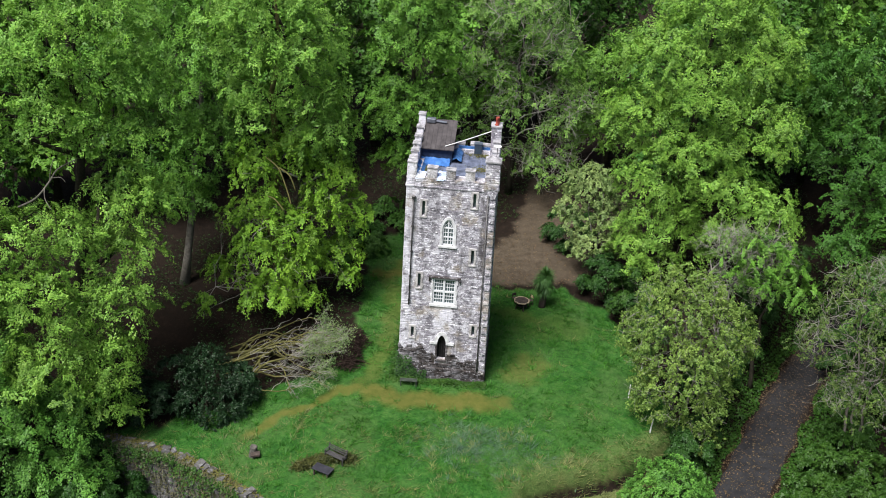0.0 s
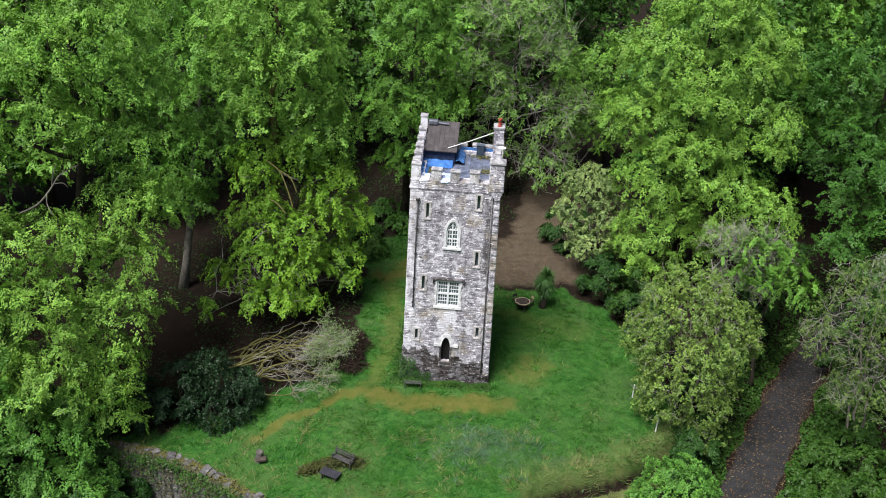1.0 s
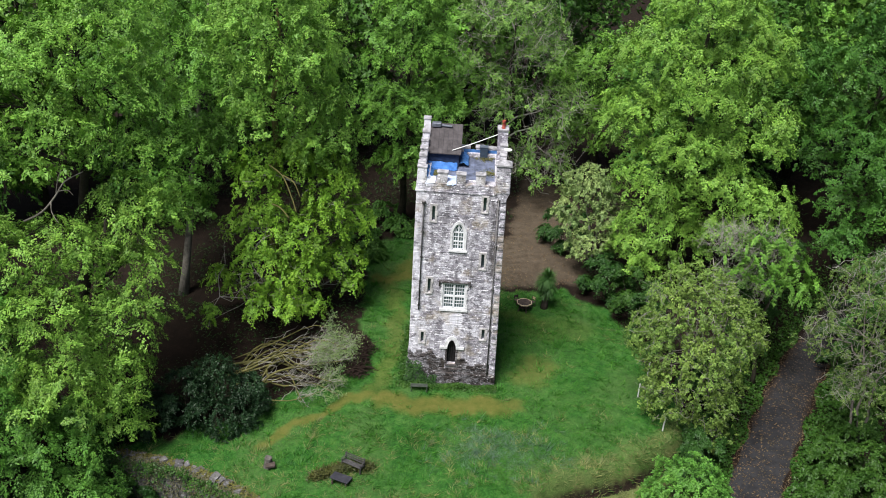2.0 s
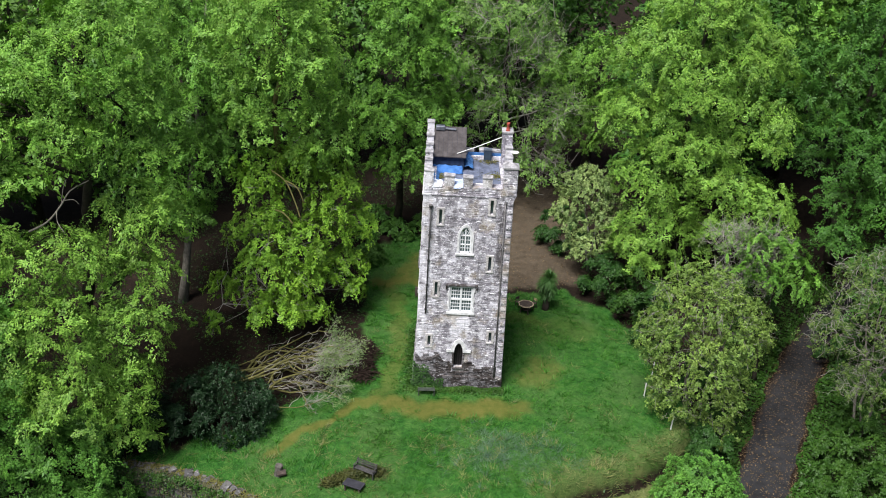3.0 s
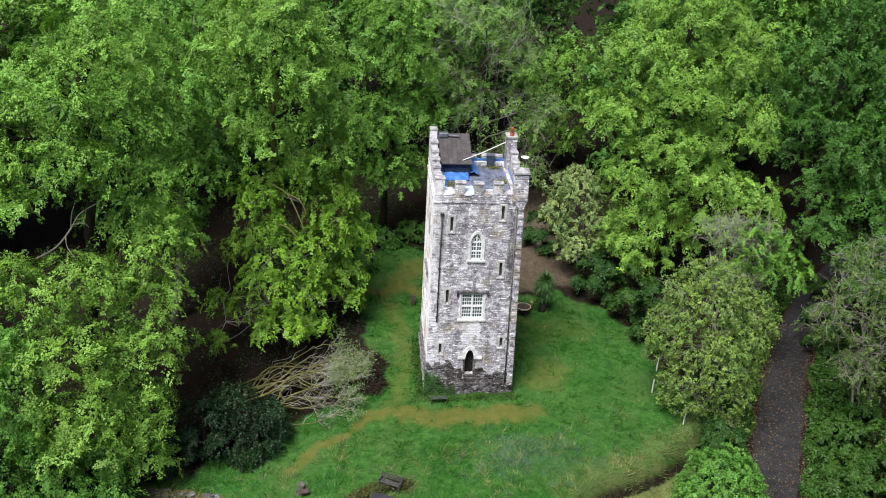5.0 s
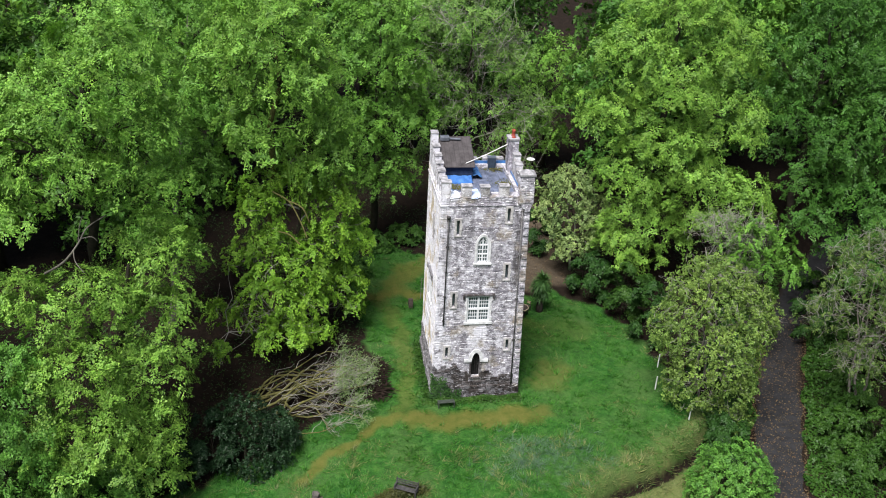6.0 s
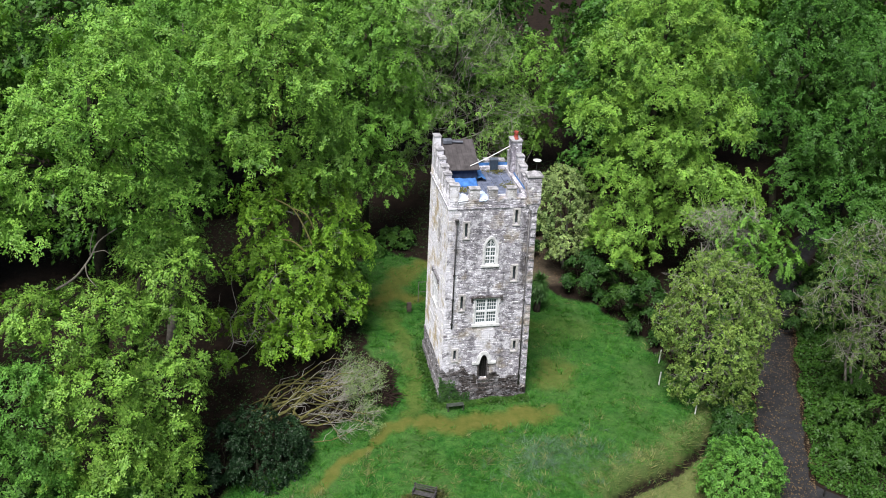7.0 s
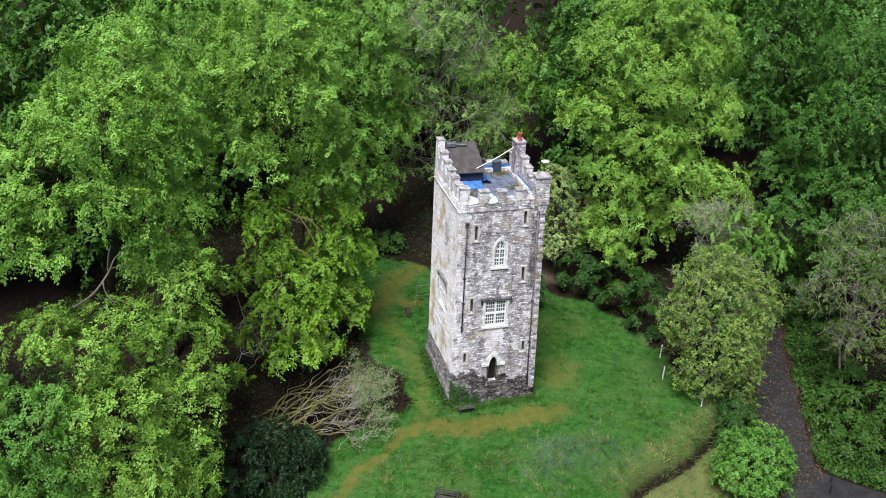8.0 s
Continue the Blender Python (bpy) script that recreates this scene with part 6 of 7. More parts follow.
sheet("tarpaulin", "pale blue tarpaulin lying below the stair hut", simple("pale_blue_tarpaulin", (0.045, 0.13, 0.36), 0.35, scale=2.5, vary=0.3), -2.45, -0.35, -0.5, 0.24, lambda x, y: 15.37 + 0.3 * max(0, (y + 0.5) / 0.75) ** 1.5)
sheet("tarpaulin", "bright blue plastic sheet bunched beside the stair hut", TARP, -0.24, 0.42, 0.3, 2.55, lambda x, y: 15.37 + 0.3 * math.exp(-((x - 0.0) ** 2) * 6))
sheet("plastic_sheet", "white plastic sheet hung over the front battlements", TARP_PALE, -2.36, -1.72, -3.5, -2.2, lambda x, y: PARAPET + 0.05 - 0.22 * max(0, y + 2.9) - 1.6 * max(0, -3.38 - y))
sheet("plastic_sheet", "pale bluish plastic sheet hung over the front battlements", simple("bluish_plastic_sheet", (0.42, 0.50, 0.72), 0.3, scale=2.0, vary=0.3), -0.95, -0.30, -3.5, -1.7, lambda x, y: PARAPET + 0.05 - 0.2 * max(0, y + 2.9) - 1.6 * max(0, -3.38 - y))
sheet("tarpaulin", "strip of blue tarpaulin along the side parapet", TARP, -2.5, -1.95, -2.7, -0.4, lambda x, y: 15.37 + 0.75 * max(0, (-1.95 - x)))

part("cowl", Shape().box(-2.42, 2.3, 17.5, -1.75, 2.75, 17.82, None, 0.04).tube([(-1.8, 2.5, 17.62), (-0.95, 2.42, 17.6)], 0.09, 8), simple("blue_grey_metal", (0.12, 0.13, 0.16), 0.5, 0.4, scale=4, vary=0.4), hut, "blue-grey metal cowl and pipe")
tank = thing("water_tank", "small dark blue-grey tank against the back parapet", "tank", 1.45, 2.5, 15.36)
part("body", rough_block(0.55, 0.4, 0.82, 91, 0.01, 3), simple("dark_tank_plastic", (0.035, 0.05, 0.075), 0.5, scale=4, vary=0.3), tank)
part("lid", rough_block(0.62, 0.46, 0.07, 92, 0.006, 2), simple("tank_lid_plastic", (0.07, 0.085, 0.11), 0.5, scale=4, vary=0.3), tank, "paler lid").matrix_basis = pose(0, 0, 0.81)

pole = thing("pole", "long white pole leaning on the chimney", "pole", -0.8, 0.3, 16.56)
part("shaft", Shape().tube([(0, 0, 0.03), (1.5, 0.45, 0.5), (3.2, 1.3, 0.98)], 0.032, 8), WHITE, pole)

dish = thing("satellite_dish", "flat white dish on a thin mast over the turret", "dish", 2.92, -3.1, 17.36)
part("arm", Shape().tube([(0, 0, 0), (0.02, 0, 0.4), (0.03, 0, 0.78)], 0.022, 6), IRON, dish)
dv, k = [], 18
for r, z in ((0.02, 0.0), (0.14, 0.02), (0.27, 0.06), (0.28, 0.045), (0.2, -0.01), (0.02, -0.03)):
    dv += [(0.03 + r * math.cos(2 * math.pi * i / k), r * math.sin(2 * math.pi * i / k), 0.76 + z) for i in range(k)]
part("bowl", Shape().add(dv, [(q * k + i, q * k + (i + 1) % k, (q + 1) * k + (i + 1) % k, (q + 1) * k + i) for q in range(5) for i in range(k)]), WHITE, dish, smooth=True)

# rainwater pipes
for name, x, za, zb in (("drainpipe", -2.46, 5.9, 14.1), ("drainpipe", 2.62, 0.8, 14.75)):
    s = Shape().tube([(x, Y0 - 0.12, za), (x, Y0 - 0.12, (za + zb) / 2), (x, Y0 - 0.12, zb)], 0.045, 8)
    q = part(name, s, IRON if za > 2 else PIPE_GREY, tower, "iron rainwater pipe", smooth=True)
    for i in range(5):
        z = za + 0.3 + (zb - za - 0.5) * i / 4
        part("bracket", Shape().box(x - 0.09, Y0 - 0.16, z, x + 0.09, Y0 + 0.02, z + 0.07, None, 0.01), IRON, q)
    if za > 2:
        part("hopper", Shape().box(x - 0.13, Y0 - 0.22, zb, x + 0.13, Y0 - 0.03, zb + 0.2, None, 0.03), IRON, q)


def leafy(name, label, category, c, nrm, leaf, material, seed, kind="stuff"):
    rng = np.random.default_rng(seed)
    v, f = leaf_tris(np.asarray(c), np.asarray(nrm), leaf[0], leaf[1], rng)
    return tagged(part(name, mesh_np(name, v, f), material), label, category, kind=kind)


def ivy_and_beds():
    rng = np.random.default_rng(3)
    n = 1500
    x, z = rng.uniform(-3.2, -0.9, n), rng.uniform(-0.2, 2.5, n)
    ok = z < 2.3 - 0.9 * (x + 3.1) + 0.35 * np.sin(5 * x) - 0.5 * rng.uniform(0, 1, n)
    x, z = x[ok], z[ok]
    c = np.stack([x, Y0 - 0.16 - rng.uniform(0, 0.22, len(x)), z], 1)
    leafy("ivy", "dark green ivy on the tower's foot", "ivy", c, np.stack([rng.normal(size=len(x)) * 0.3, -np.ones(len(x)), np.full(len(x), 0.6)], 1), (0.13, 0.10), LEAF_SHRUB, 31)
    n = 5200
    x = rng.uniform(-3.9, 3.5, n)
    y = Y0 - 0.2 - np.abs(rng.normal(size=n)) * 0.32
    c = np.stack([x, y, ground(x, y) + rng.uniform(0, 0.26, n) * (0.6 + 0.4 * np.sin(2.3 * x))], 1)
    leafy("border_plants", "low green plants along the tower's foot", "plants", c, rng.normal(size=(n, 3)) * 0.5 + np.array([0, -0.2, 1]), (0.16, 0.07), LEAF_IVY, 32)
    n = 2600
    y = rng.uniform(-3.6, 3.6, n)
    x = X0 - 0.15 - np.abs(rng.normal(size=n)) * 0.3
    c = np.stack([x, y, ground(x, y) + rng.uniform(0, 0.45, n)], 1)
    leafy("border_plants", "green weeds along the side wall's foot", "plants", c, rng.normal(size=(n, 3)) * 0.5 + np.array([0, 0, 1]), (0.16, 0.07), LEAF_IVY, 33)
    n = 900
    x, y = rng.normal(size=n) * 0.45, rng.normal(size=n) * 0.3
    pick = rng.integers(0, 3, n)
    cx, cy = np.array([1.6, 2.0, -1.9])[pick], np.array([2.2, -0.6, -1.2])[pick]
    c = np.stack([np.clip(cx + x, -2.4, 2.5), np.clip(cy + y, -2.8, 2.6), 15.38 + rng.uniform(0, 0.07, n)], 1)
    leafy("roof_moss", "yellow-green moss and weeds on the roof", "moss", c, rng.normal(size=(n, 3)) * 0.4 + np.array([0, 0, 1]), (0.12, 0.08), MOSS, 34)


ivy_and_beds()

# ---- things on the lawn ----


def bench(x, y, rz, width, material, label, name="garden_bench", back=True):
    t = thing(name, label, "bench", x, y, gz(x, y), rz)
    h, d = 0.43, 0.42
    for i in range(4):
        yy = -d / 2 + i * 0.108
        part("seat_slat", Shape().box(-width / 2, yy, h, width / 2, yy + 0.09, h + 0.03, None, 0.006), material, t)
    for i in range(3 if back else 0):
        zz = h + 0.13 + i * 0.13
        part("back_slat", Shape().box(-width / 2, d / 2 + 0.01 + 0.03 * i, zz, width / 2, d / 2 + 0.035 + 0.03 * i, zz + 0.09, None, 0.006), material, t)
    for sx in (-1, 1):
        xx = sx * (width / 2 - 0.06)
        part("leg", Shape().box(xx - 0.035, -d / 2, -0.05, xx + 0.035, -d / 2 + 0.07, h + (0.22 if back else 0), None, 0.006), material, t)
        if not back:
            part("leg", Shape().box(xx - 0.035, d / 2 - 0.07, -0.05, xx + 0.035, d / 2, h, None, 0.006), material, t)
            continue
        part("leg", Shape().box(xx - 0.035, d / 2 + 0.035, -0.05, xx + 0.035, d / 2 + 0.1, h + 0.12, None, 0.006).tube([(xx, d / 2 + 0.06, h + 0.1), (xx, d / 2 + 0.13, h + 0.52)], 0.04, 4), material, t)
        part("armrest", Shape().box(xx - 0.045, -d / 2 - 0.02, h + 0.22, xx + 0.045, d / 2 + 0.06, h + 0.25, None, 0.006), material, t)
    return t


bench(-2.1, -4.5, 3, 1.25, simple("mossy_grey_timber", (0.04, 0.048, 0.04), 0.85, scale=4, vary=0.4), "low grey mossy wooden bench at the tower's foot", back=False)
bench(-5.85, -13.0, -27, 1.55, simple("dark_grey_bench_wood", (0.05, 0.048, 0.05), 0.8, scale=4, vary=0.45), "dark weathered wooden bench facing across the lawn")


def slab_table():
    x, y = -6.45, -14.2
    t = thing("low_table", "low dark slate-topped table in the grass", "table", x, y, gz(x, y), -22)
    part("tabletop", Shape().box(-0.66, -0.36, 0.36, 0.66, 0.36, 0.44, None, 0.015), SLATE, t)
    for sx in (-1, 1):
        for sy in (-1, 1):
            part("leg", Shape().box(sx * 0.5 - 0.05, sy * 0.26 - 0.05, -0.1, sx * 0.5 + 0.05, sy * 0.26 + 0.05, 0.36, None, 0.006), TIMBER_DARK, t)


slab_table()


def tussock():
    rng = np.random.default_rng(9)
    n = 5200
    u = rng.uniform(0, 1, n)
    x = -8.3 + 3.4 * u + rng.normal(size=n) * 0.3
    y = -13.6 + 1.6 * u - 0.9 * u * u + rng.normal(size=n) * 0.22
    c = np.stack([x, y, ground(x, y) + rng.uniform(0.0, 0.42, n)], 1)
    leafy("heather_mound", "mound of brown and green weeds beside the bench", "weeds", c, rng.normal(size=(n, 3)) * 0.6 + np.array([0, 0, 0.8]), (0.2, 0.07),
          leaf_mat("brown_weeds", (0.03, 0.03, 0.012), (0.05, 0.06, 0.018), (0.10, 0.085, 0.035), 0.2), 35)


tussock()


def carved_post():
    """A weathered stump with a hollowed seat, dark on its shaded side."""
    x, y = -11.6, -12.1
    t = thing("tree_stump", "weathered grey stump with a broken top", "stump", x, y, gz(x, y), 15)
    v, k = [], 14
    rings = ((0.36, -0.1), (0.32, 0.12), (0.27, 0.35), (0.25, 0.55), (0.27, 0.66), (0.22, 0.72), (0.14, 0.55))
    for q, (r, z) in enumerate(rings):
        for i in range(k):
            a = 2 * math.pi * i / k
            rr = r * (1 + 0.18 * noise.noise(Vector((math.cos(a) * 1.5, math.sin(a) * 1.5, z * 2))))
            v.append((rr * math.cos(a), rr * math.sin(a), z + (0.12 * noise.noise(Vector((3 + math.cos(a), math.sin(a), 0))) if q > 3 else 0)))
    f = [(q * k + i, q * k + (i + 1) % k, (q + 1) * k + (i + 1) % k, (q + 1) * k + i) for q in range(len(rings) - 1) for i in range(k)]
    f.append(tuple((len(rings) - 1) * k + i for i in range(k)))
    part("trunk", Shape().add(v, f), simple("dark_grey_stump", (0.07, 0.065, 0.06), 0.9, scale=5, vary=0.7), t, smooth=True)
    part("seat", Shape().take_block(0.62, 0.5, 0.12, 5, (0.1, -0.36, 0.28)), TIMBER_DARK, t, "dark timber step against the stump")


def take_block(self, sx, sy, sz, seed, at):
    b = rough_block(sx, sy, sz, seed, 0.015, 2)
    return self.add([(p[0] + at[0], p[1] + at[1], p[2] + at[2]) for p in b.v], b.f)


Shape.take_block = take_block
carved_post()


def round_table():
    x, y = 5.75, 7.35
    t = thing("picnic_table", "brown octagonal wooden picnic table with a pale rim", "table", x, y, gz(x, y))
    k = 8
    pts = [(0.66 * math.cos(2 * math.pi * (i + 0.5) / k), 0.66 * math.sin(2 * math.pi * (i + 0.5) / k)) for i in range(k)]
    inn = [(a * 0.9, b * 0.9) for a, b in pts]
    part("tabletop", Shape().add([(a, b, 0.76) for a, b in inn] + [(a, b, 0.70) for a, b in inn], [tuple(range(k)), tuple(range(2 * k - 1, k - 1, -1))] + [(i, (i + 1) % k, k + (i + 1) % k, k + i) for i in range(k)]), TIMBER_DARK, t)
    rim = Shape()
    for i in range(k):
        j = (i + 1) % k
        q = [(*pts[i], 0.77), (*pts[j], 0.77), (*inn[j], 0.77), (*inn[i], 0.77), (*pts[i], 0.69), (*pts[j], 0.69), (*inn[j], 0.69), (*inn[i], 0.69)]
        rim.add(q, [(0, 1, 2, 3), (7, 6, 5, 4), (0, 4, 5, 1), (1, 5, 6, 2), (2, 6, 7, 3), (3, 7, 4, 0)])
    part("rim", rim, simple("pale_wood", (0.42, 0.34, 0.24), 0.8), t, "pale wooden rim")
    for i in range(4):
        a = math.pi / 2 * i + 0.4
        part("leg", Shape().tube([(0.5 * math.cos(a), 0.5 * math.sin(a), -0.05), (0.32 * math.cos(a), 0.32 * math.sin(a), 0.7)], 0.05, 6), TIMBER_DARK, t)
    part("shelf", Shape().tube([(0, 0, 0.30), (0, 0, 0.345)], 0.42, 10), TIMBER_DARK, t)
    for i, a in enumerate((0.75, 2.2)):
        c = thing("garden_chair", "small brown wooden chair at the picnic table", "chair", x + 0.95 * math.cos(a), y + 0.95 * math.sin(a), gz(x, y + 0.9), math.degrees(a) - 90, group="chairs at the picnic table")
        part("seat", Shape().box(-0.2, -0.2, 0.42, 0.2, 0.2, 0.46, None, 0.01), TIMBER_DARK, c)
        part("backrest", Shape().box(-0.2, 0.17, 0.6, 0.2, 0.2, 0.84, None, 0.01), simple("pale_chair_wood", (0.42, 0.34, 0.2), 0.8) if i == 0 else TIMBER_DARK, c)
        for sx in (-0.17, 0.17):
            part("leg", Shape().box(sx - 0.02, -0.19, -0.04, sx + 0.02, -0.15, 0.42), TIMBER_DARK, c)
            part("leg", Shape().box(sx - 0.02, 0.15, -0.04, sx + 0.02, 0.19, 0.84), TIMBER_DARK, c)


round_table()


def palm():
    """A cabbage palm: a thick shaggy stem, a head of sword leaves and a smaller one below."""
    rng = np.random.default_rng(21)
    x, y = 7.45, 7.9
    t = thing("cabbage_palm", "cabbage palm with a shaggy stem and sword-shaped leaves", "palm", x, y, gz(x, y))
    part("trunk", Shape().tube(bend((0, 0, -0.1), (0.05, 0, 2.7), 0, rng, 5, 0.02), [0.34, 0.28, 0.25, 0.22, 0.2], 9), TIMBER_DARK, t, smooth=True)
    for hx, hy, hz, r, n in ((0.1, 0.05, 2.85, 1.05, 300), (-0.25, 0.0, 2.5, 0.95, 220), (0.22, -0.1, 2.0, 0.9, 220), (-0.1, 0.05, 1.5, 0.75, 160)):
        v, f = [], []
        for i in range(n):
            a, e = rng.uniform(0, 2 * math.pi), rng.uniform(-1.2, 1.35 if hz > 2.8 else 0.5)
            d = Vector((math.cos(a) * math.cos(e), math.sin(a) * math.cos(e), math.sin(e)))
            sd = d.orthogonal().normalized() if abs(d.z) > 0.95 else d.cross(Vector((0, 0, 1))).normalized()
            ln = r * rng.uniform(0.7, 1.1)
            p0 = Vector((hx, hy, hz))
            p1 = p0 + d * ln * 0.6
            p2 = p0 + d * ln + Vector((0, 0, -0.28 * ln * math.cos(e)))
            b = len(v)
            v += [p0 - sd * 0.02, p0 + sd * 0.02, p1 + sd * 0.035, p1 - sd * 0.035, p2]
            f += [(b, b + 1, b + 2, b + 3), (b + 3, b + 2, b + 4)]
        me = bpy.data.meshes.new("leaf_head")
        me.from_pydata(v, [], f)
        part("leaf_head", me, LEAF_PALM, t, "head of sword-shaped leaves")


palm()


def marker_posts():
    first = None
    for x, y in ((14.95, -0.8), (13.95, -3.4), (15.2, -7.3)):
        if first is None:
            first = thing("marker_post", "white tree-guard post at the lawn's edge", "post", x, y, gz(x, y), group="white posts along the lawn")
            part("shaft", Shape().tube([(0, 0, -0.2), (0.02, 0.0, 0.6), (0.06, 0.02, 1.15)], 0.05, 8), WHITE, first)
            part("cap", Shape().tube([(0.06, 0.02, 1.15), (0.062, 0.021, 1.19)], 0.042, 8), WHITE, first)
        else:
            copy_thing(first, pose(x, y, gz(x, y), 0, 0, 70 * x))
    first = None
    for x, y in ((22.2, -14.2), (21.4, -15.3)):
        if first is None:
            first = thing("bollard", "short black post beside the lane", "post", x, y, gz(x, y) + 0.05, group="black posts beside the lane")
            part("shaft", Shape().tube([(0, 0, -0.2), (0, 0, 0.75)], [0.06, 0.055], 8), BLACK, first)
            part("cap", Shape().tube([(0, 0, 0.75), (0, 0, 0.8), (0, 0, 0.84)], [0.08, 0.08, 0.03], 8), BLACK, first)
        else:
            copy_thing(first, pose(x, y, gz(x, y) + 0.05))


marker_posts()


def drying_frame():
    x, y = -2.3, 10.3
    t = thing("gate_frame", "thin pale metal frame standing beside the tower", "frame", x, y, gz(x, y))
    for px in (0.0, 1.2):
        part("post", Shape().tube([(px, 0, -0.1), (px + 0.02, 0, 1.95)], 0.026, 6), TIMBER_GREY, t)
    for h in (1.0, 1.93):
        part("rail", Shape().tube([(0.0, 0, h), (1.2, 0.05, h)], 0.02, 6), TIMBER_GREY, t)
    x, y = -3.3, 8.9
    o = thing("tree_stump", "short dark stump in the grass beside the path", "stump", x, y, gz(x, y) - 0.05)
    part("trunk", rough_block(0.34, 0.34, 0.85, 8, 0.06, 4), TIMBER_DARK, o)


drying_frame()

# ---- the ruined wall ----


RUIN_STONE = stone_mat("mossy_grey_rubble", [(0.014, 0.014, 0.010), (0.026, 0.026, 0.018), (0.05, 0.048, 0.036), (0.02, 0.02, 0.013)], 0.1, 0.4, ochre=0.0)


def ruined_wall():
    r = random.Random(4)
    core = Shape()
    caps = []
    line = [Vector((x, y, 0)) for x, y in RUIN]
    ruin = thing("ruined_wall", "low ruined stone wall with moss and ivy on its top", "wall", *RUIN[2], gz(*RUIN[2]))
    org = Vector((RUIN[2][0], RUIN[2][1], gz(*RUIN[2])))
    total = 0
    for a, b in zip(line, line[1:]):
        d = (b - a)
        n = int(d.length / 0.5)
        nrm = Vector((-d.y, d.x, 0)).normalized()
        ang = math.degrees(math.atan2(d.y, d.x))
        for i in range(n):
            c = a.lerp(b, (i + 0.5) / n)
            top = -2.35 + 0.055 * (c.x + 20.5) + 0.14 * noise.noise(c * 0.7)
            lo = gz(c.x - nrm.x * 0.9, c.y - nrm.y * 0.9) - 0.3
            m = pose(c.x - org.x, c.y - org.y, 0, 0, 0, ang)
            core.box(-d.length / n / 2, -0.36, lo - org.z, d.length / n / 2, 0.36, top - 0.22 - org.z, m)
            caps.append((c, top, ang, d.length / n))
    part("core", core, MORTAR_DARK, ruin)
    for k, (c, top, ang, w) in enumerate(caps):
        s = part("stone", rough_block(w * r.uniform(0.85, 0.98), r.uniform(0.5, 0.95), r.uniform(0.16, 0.42), k, 0.13, 3), RUIN_STONE, ruin)
        s.matrix_basis = pose(c.x - org.x, c.y - org.y, top - 0.24 - org.z, r.uniform(-16, 16), r.uniform(-16, 16), ang + r.uniform(-35, 35))
        lo = gz(c.x - 0.5, c.y - 0.8)
        z = top - 0.45
        while z > lo and total < 300:
            q = part("stone", rough_block(w * r.uniform(0.6, 0.97), 0.16, 0.27, k + total, 0.045, 1), RUIN_STONE, ruin)
            q.matrix_basis = pose(c.x - org.x, c.y - org.y, z - org.z, 0, 0, ang) @ pose(r.uniform(-0.16, 0.16), -0.37 + r.uniform(-0.06, 0.06), r.uniform(-0.06, 0.06), r.uniform(-6, 6), r.uniform(-8, 8), r.uniform(-8, 8))
            z -= 0.29
            total += 1
    rng = np.random.default_rng(8)
    n = 4200
    seg = rng.integers(0, len(caps), n)
    c = np.array([(p[0].x, p[0].y, p[1]) for p in caps])[seg]
    ang = np.radians(np.array([p[2] for p in caps]))[seg]
    side = np.stack([np.sin(ang), -np.cos(ang), np.zeros(n)], 1)
    down = np.abs(rng.normal(size=n)) * 2.2
    dens = np.clip(0.35 + 0.65 * np.sin(c[:, 0] * 1.9) * np.sin(c[:, 0] * 0.7 + 1), 0.05, 1)
    down *= dens
    c = c + side * (0.46 + rng.uniform(0, 0.2, n))[:, None] + np.stack([rng.normal(size=n) * 0.3, rng.normal(size=n) * 0.12, -down + 0.05], 1)
    leafy("ivy", "ivy and weeds hanging over the ruined wall", "ivy", c, side + rng.normal(size=(n, 3)) * 0.4 + np.array([0, 0, 0.7]), (0.15, 0.10), LEAF_IVY, 36)
    n = 9000
    seg = rng.integers(0, len(caps), n)
    ang = np.radians(np.array([p[2] for p in caps]))[seg]
    side = np.stack([np.sin(ang), -np.cos(ang), np.zeros(n)], 1)
    c = np.array([(p[0].x, p[0].y, p[1]) for p in caps])[seg] + side * (0.40 + rng.uniform(0, 0.16, n))[:, None]
    c = c + np.stack([rng.normal(size=n) * 0.3, rng.normal(size=n) * 0.1, 0.12 - rng.uniform(0, 1, n) ** 1.4 * 3.4], 1)
    keep = np.sin(c[:, 0] * 2.7 + 1.3 * c[:, 2]) * np.sin(c[:, 2] * 2.2 - c[:, 0]) > -0.35
    leafy("wall_weeds", "withered grey-brown weeds and moss on the ruined wall", "weeds", c[keep], (side + rng.normal(size=(n, 3)) * 0.5 + np.array([0, 0, 0.6]))[keep], (0.15, 0.07),
          leaf_mat("withered_weeds", (0.04, 0.04, 0.022), (0.08, 0.078, 0.045), (0.17, 0.16, 0.10), 0.15), 42)
    n = 3200
    seg = rng.integers(0, len(caps), n)
    c = np.array([(p[0].x, p[0].y, p[1]) for p in caps])[seg] + np.stack([rng.normal(size=n) * 0.3, rng.normal(size=n) * 0.2, rng.uniform(0, 0.08, n)], 1)
    leafy("wall_moss", "yellow moss on top of the ruined wall", "moss", c, rng.normal(size=(n, 3)) * 0.4 + np.array([0, 0, 1]), (0.12, 0.08), MOSS, 37)


ruined_wall()


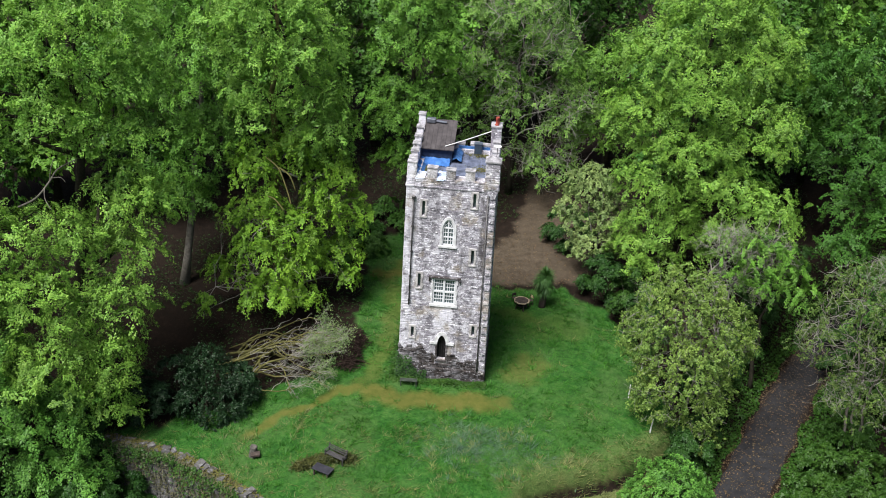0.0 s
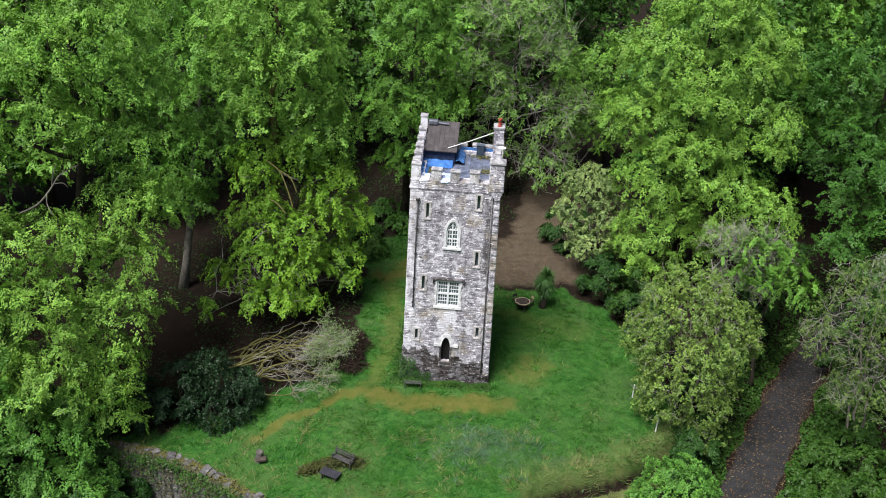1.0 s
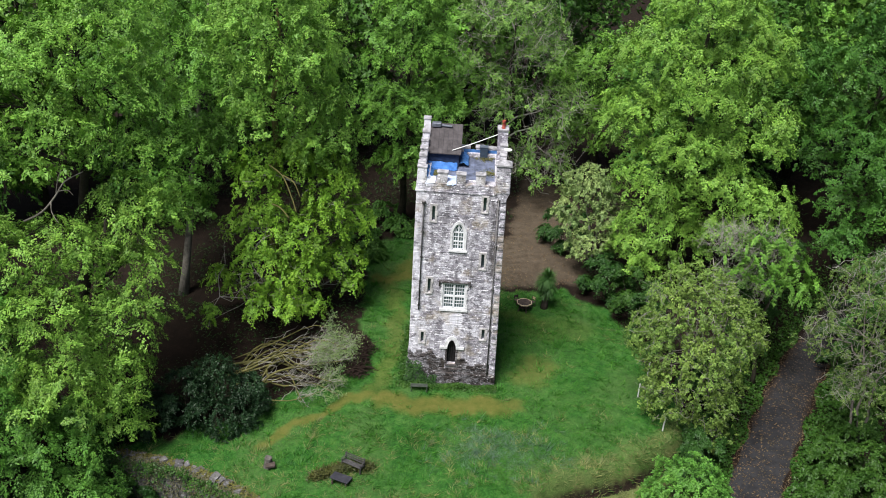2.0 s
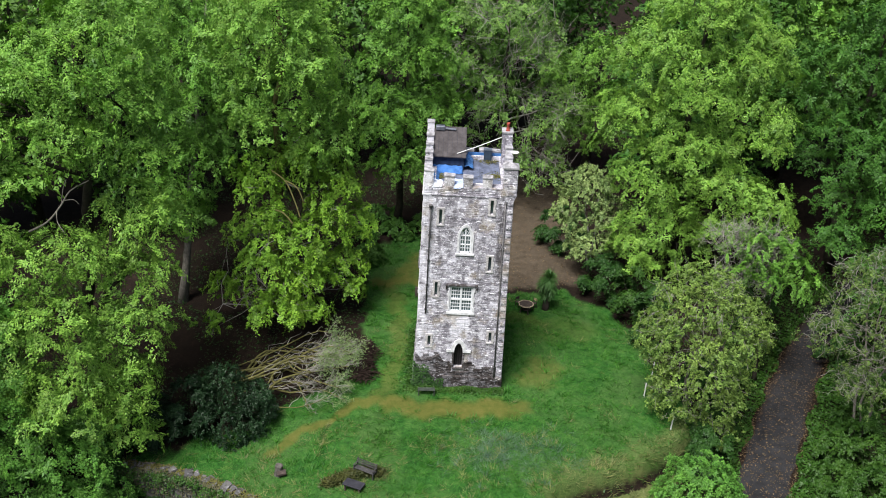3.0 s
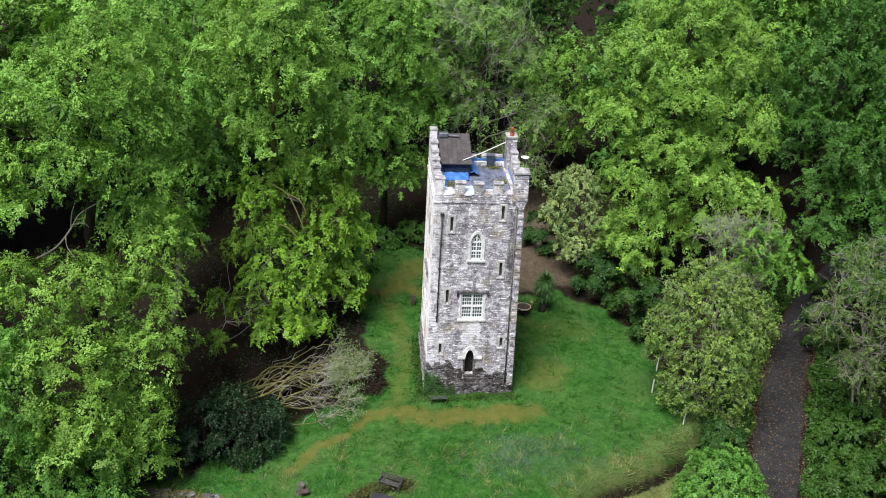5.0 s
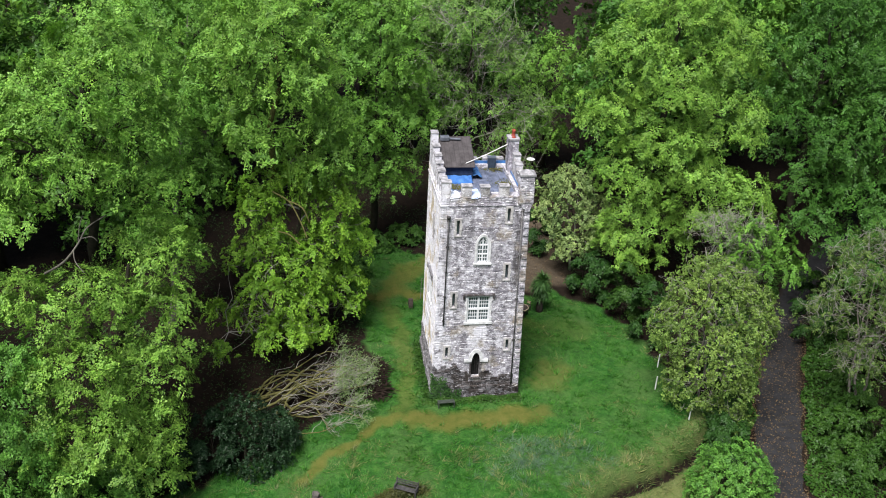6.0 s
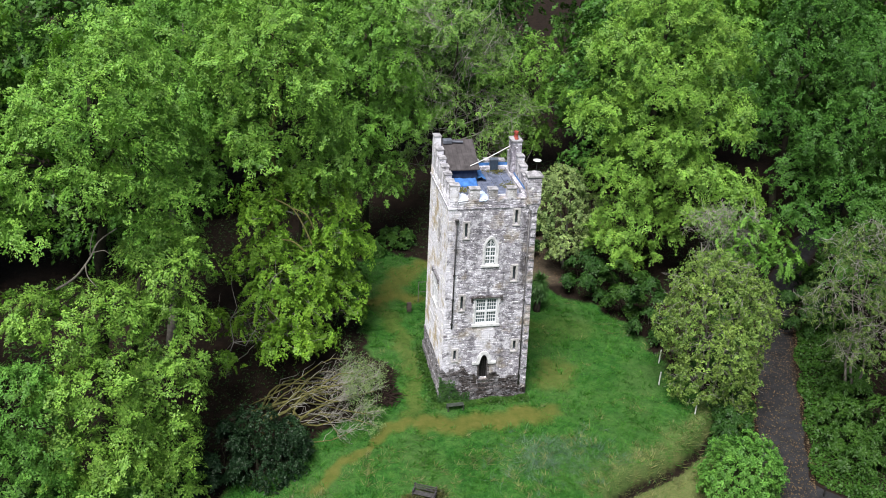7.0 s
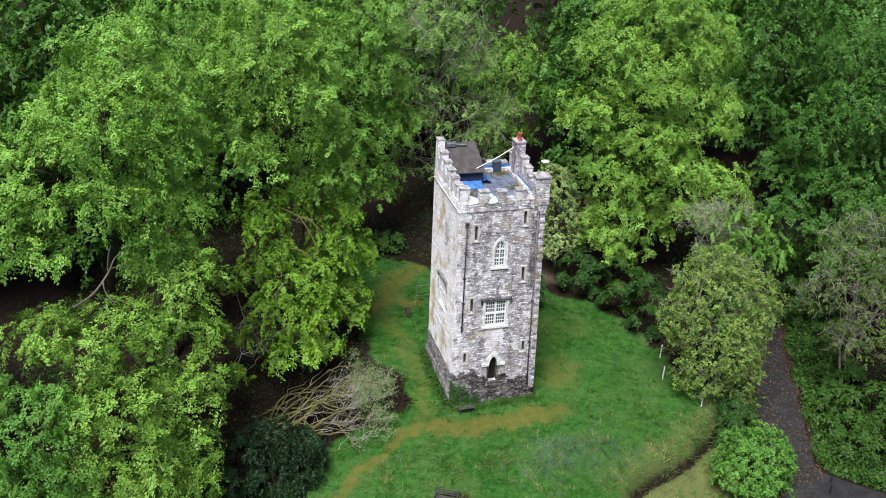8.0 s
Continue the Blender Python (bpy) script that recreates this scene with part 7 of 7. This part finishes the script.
def litter():
    """Fallen leaves on the lane, the bare earth and the wood's floor."""
    rng = np.random.default_rng(12)
    n = 3800
    y = rng.uniform(-20, 12, n)
    u = rng.beta(0.5, 0.5, n)
    x = lane_edge(y) + u * 4.4 - 0.3
    c = np.stack([x, y, ground(x, y) + 0.05 + 0.05 * np.sin(np.pi * np.clip(u, 0, 1))], 1)
    brown = leaf_mat("fallen_leaves", (0.05, 0.032, 0.02), (0.09, 0.06, 0.035), (0.18, 0.14, 0.08), 0.1, 0.005)
    leafy("fallen_leaves", "brown fallen leaves along the lane", "leaves", c, rng.normal(size=(n, 3)) * 0.25 + np.array([0, 0, 1]), (0.14, 0.09), brown, 38)
    n = 3200
    x, y = rng.uniform(1, 12, n), rng.uniform(10, 30, n)
    ok = inside(x, y, EARTH)
    x, y = x[ok], y[ok]
    leafy("fallen_leaves", "scattered pale fallen leaves on the bare earth", "leaves", np.stack([x, y, ground(x, y) + 0.02], 1), rng.normal(size=(len(x), 3)) * 0.25 + np.array([0, 0, 1]), (0.15, 0.1), brown, 39)


litter()

# ---- masonry pieces of the tower ----
rubble(wall_obs["front_wall"], None, {k: (a - 0.12, b + 0.12, c - 0.1, d + 0.12) for k, (a, b, c, d) in FRONT_HOLES.items()}, X0, 2.72, 1.0, TOP - 0.18, 0.155, 1, STONE, "rubble", low=lambda x, z: z > foot_line(x), proud=0.012, span=(0.1, 0.55))
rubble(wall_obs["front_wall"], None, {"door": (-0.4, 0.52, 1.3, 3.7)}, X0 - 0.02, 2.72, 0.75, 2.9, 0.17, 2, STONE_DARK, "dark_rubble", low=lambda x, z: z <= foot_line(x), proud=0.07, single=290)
rubble(wall_obs["front_wall"], None, {}, X0, 2.34, TOP, PARAPET, 0.13, 3, STONE, "parapet_rubble")
rubble(wall_obs["west_wall"], None, {k: (a - 0.12, b + 0.12, c - 0.1, d + 0.12) for k, (a, b, c, d) in flip.items()}, -Y1, -Y0, 1.0, TOP - 0.18, 0.155, 4, STONE_WEST_LIT, "rubble", low=lambda x, z: z > 2.4, proud=0.012, span=(0.1, 0.55))
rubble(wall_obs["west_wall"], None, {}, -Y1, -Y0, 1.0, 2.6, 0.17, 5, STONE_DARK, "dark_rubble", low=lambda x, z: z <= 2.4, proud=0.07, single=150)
rubble(wall_obs["west_wall"], None, {}, -Y1, -Y0, TOP, PARAPET, 0.13, 6, STONE_WEST_LIT, "parapet_rubble")
rubble(wall_obs["east_wall"], None, {}, Y0, Y1, 0.8, TOP + 0.5, 0.2, 7, STONE, "rubble")
rubble(wall_obs["back_wall"], None, {}, -X1, -X0, 0.2, TOP + 0.5, 0.2, 8, STONE, "rubble")
tx0, tx1, ty = 2.36, X1 + 0.22, Y0 - 0.16
rubble(tur, pose(0, ty, 0), {}, tx0, tx1, 15.17, 17.14, 0.2, 9, STONE, "rubble")
rubble(tur, pose(tx0, 0, 0, 0, 0, -90), {}, -(Y0 + 0.62), -ty, 15.6, 17.14, 0.2, 10, STONE, "rubble")
rubble(tur, pose(tx1, 0, 0, 0, 0, 90), {}, ty, Y0 + 0.62, 15.17, 17.14, 0.2, 11, STONE, "rubble")
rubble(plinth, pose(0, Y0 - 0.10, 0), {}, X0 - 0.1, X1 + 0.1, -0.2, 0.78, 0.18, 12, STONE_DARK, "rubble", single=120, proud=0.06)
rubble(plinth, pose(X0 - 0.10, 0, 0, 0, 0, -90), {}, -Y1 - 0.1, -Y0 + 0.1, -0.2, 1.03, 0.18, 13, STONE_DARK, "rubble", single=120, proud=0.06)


def ground_cover():
    """Low green growth on the banks of the lane and plants on the wood's floor, darkened in place of shade."""
    rng = np.random.default_rng(15)
    n = 34000
    y = rng.uniform(-24, 22, n)
    s = np.where(rng.uniform(0, 1, n) < 0.7, 4.0 + np.abs(rng.normal(size=n)) * 3.2, -0.2 - np.abs(rng.normal(size=n)) * 1.5)
    x = lane_edge(y) + s + 5.2 * sstep(-12, -18, y) * (s > 0) + 0.25 * np.sin(1.3 * y)
    clump = 0.25 + 0.3 * np.sin(1.7 * x + y) * np.sin(1.3 * y - 0.4 * x)
    c = np.stack([x, y, ground(x, y) + rng.uniform(0, 1, n) * np.clip(clump, 0.08, 1)], 1)
    leafy("verge_plants", "low ivy and weeds along the banks of the lane", "plants", c, rng.normal(size=(n, 3)) * 0.5 + np.array([0, 0, 1]), (0.24, 0.16), LEAF_IVY, 40)
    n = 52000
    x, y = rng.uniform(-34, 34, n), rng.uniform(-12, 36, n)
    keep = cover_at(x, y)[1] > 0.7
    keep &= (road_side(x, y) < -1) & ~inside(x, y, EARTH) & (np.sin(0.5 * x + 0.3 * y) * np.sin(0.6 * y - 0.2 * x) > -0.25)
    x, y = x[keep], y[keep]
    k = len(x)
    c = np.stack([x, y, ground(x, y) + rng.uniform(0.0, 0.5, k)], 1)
    leafy("forest_plants", "green ferns and ivy on the wood's floor, darkened in place of shade", "plants", c, rng.normal(size=(k, 3)) * 0.5 + np.array([0, 0, 1]), (0.22, 0.09), LEAF_SHRUB, 41)


ground_cover()


def batter():
    """The tower narrows a little towards its top, more on the east side."""
    done = set()
    bpy.context.view_layer.update()
    for ob in tower.children_recursive:
        if ob.type != "MESH":
            continue
        m = ob.matrix_world.copy()
        if ob.data.users > 1:
            continue
        if ob.data.name in done:
            continue
        done.add(ob.data.name)
        n = len(ob.data.vertices)
        co = np.empty(n * 3, dtype=np.float32)
        ob.data.vertices.foreach_get("co", co)
        mat4 = np.array(m)
        p = np.c_[co.reshape(-1, 3), np.ones(n)] @ mat4.T
        f = np.where(p[:, 0] > 0, 1.056 - 0.0047 * p[:, 2], 1.003 - 0.0015 * p[:, 2])
        p[:, 0] *= f
        q = p @ np.array(m.inverted()).T
        ob.data.vertices.foreach_set("co", q[:, :3].astype(np.float32).ravel())
        ob.data.update()


batter()
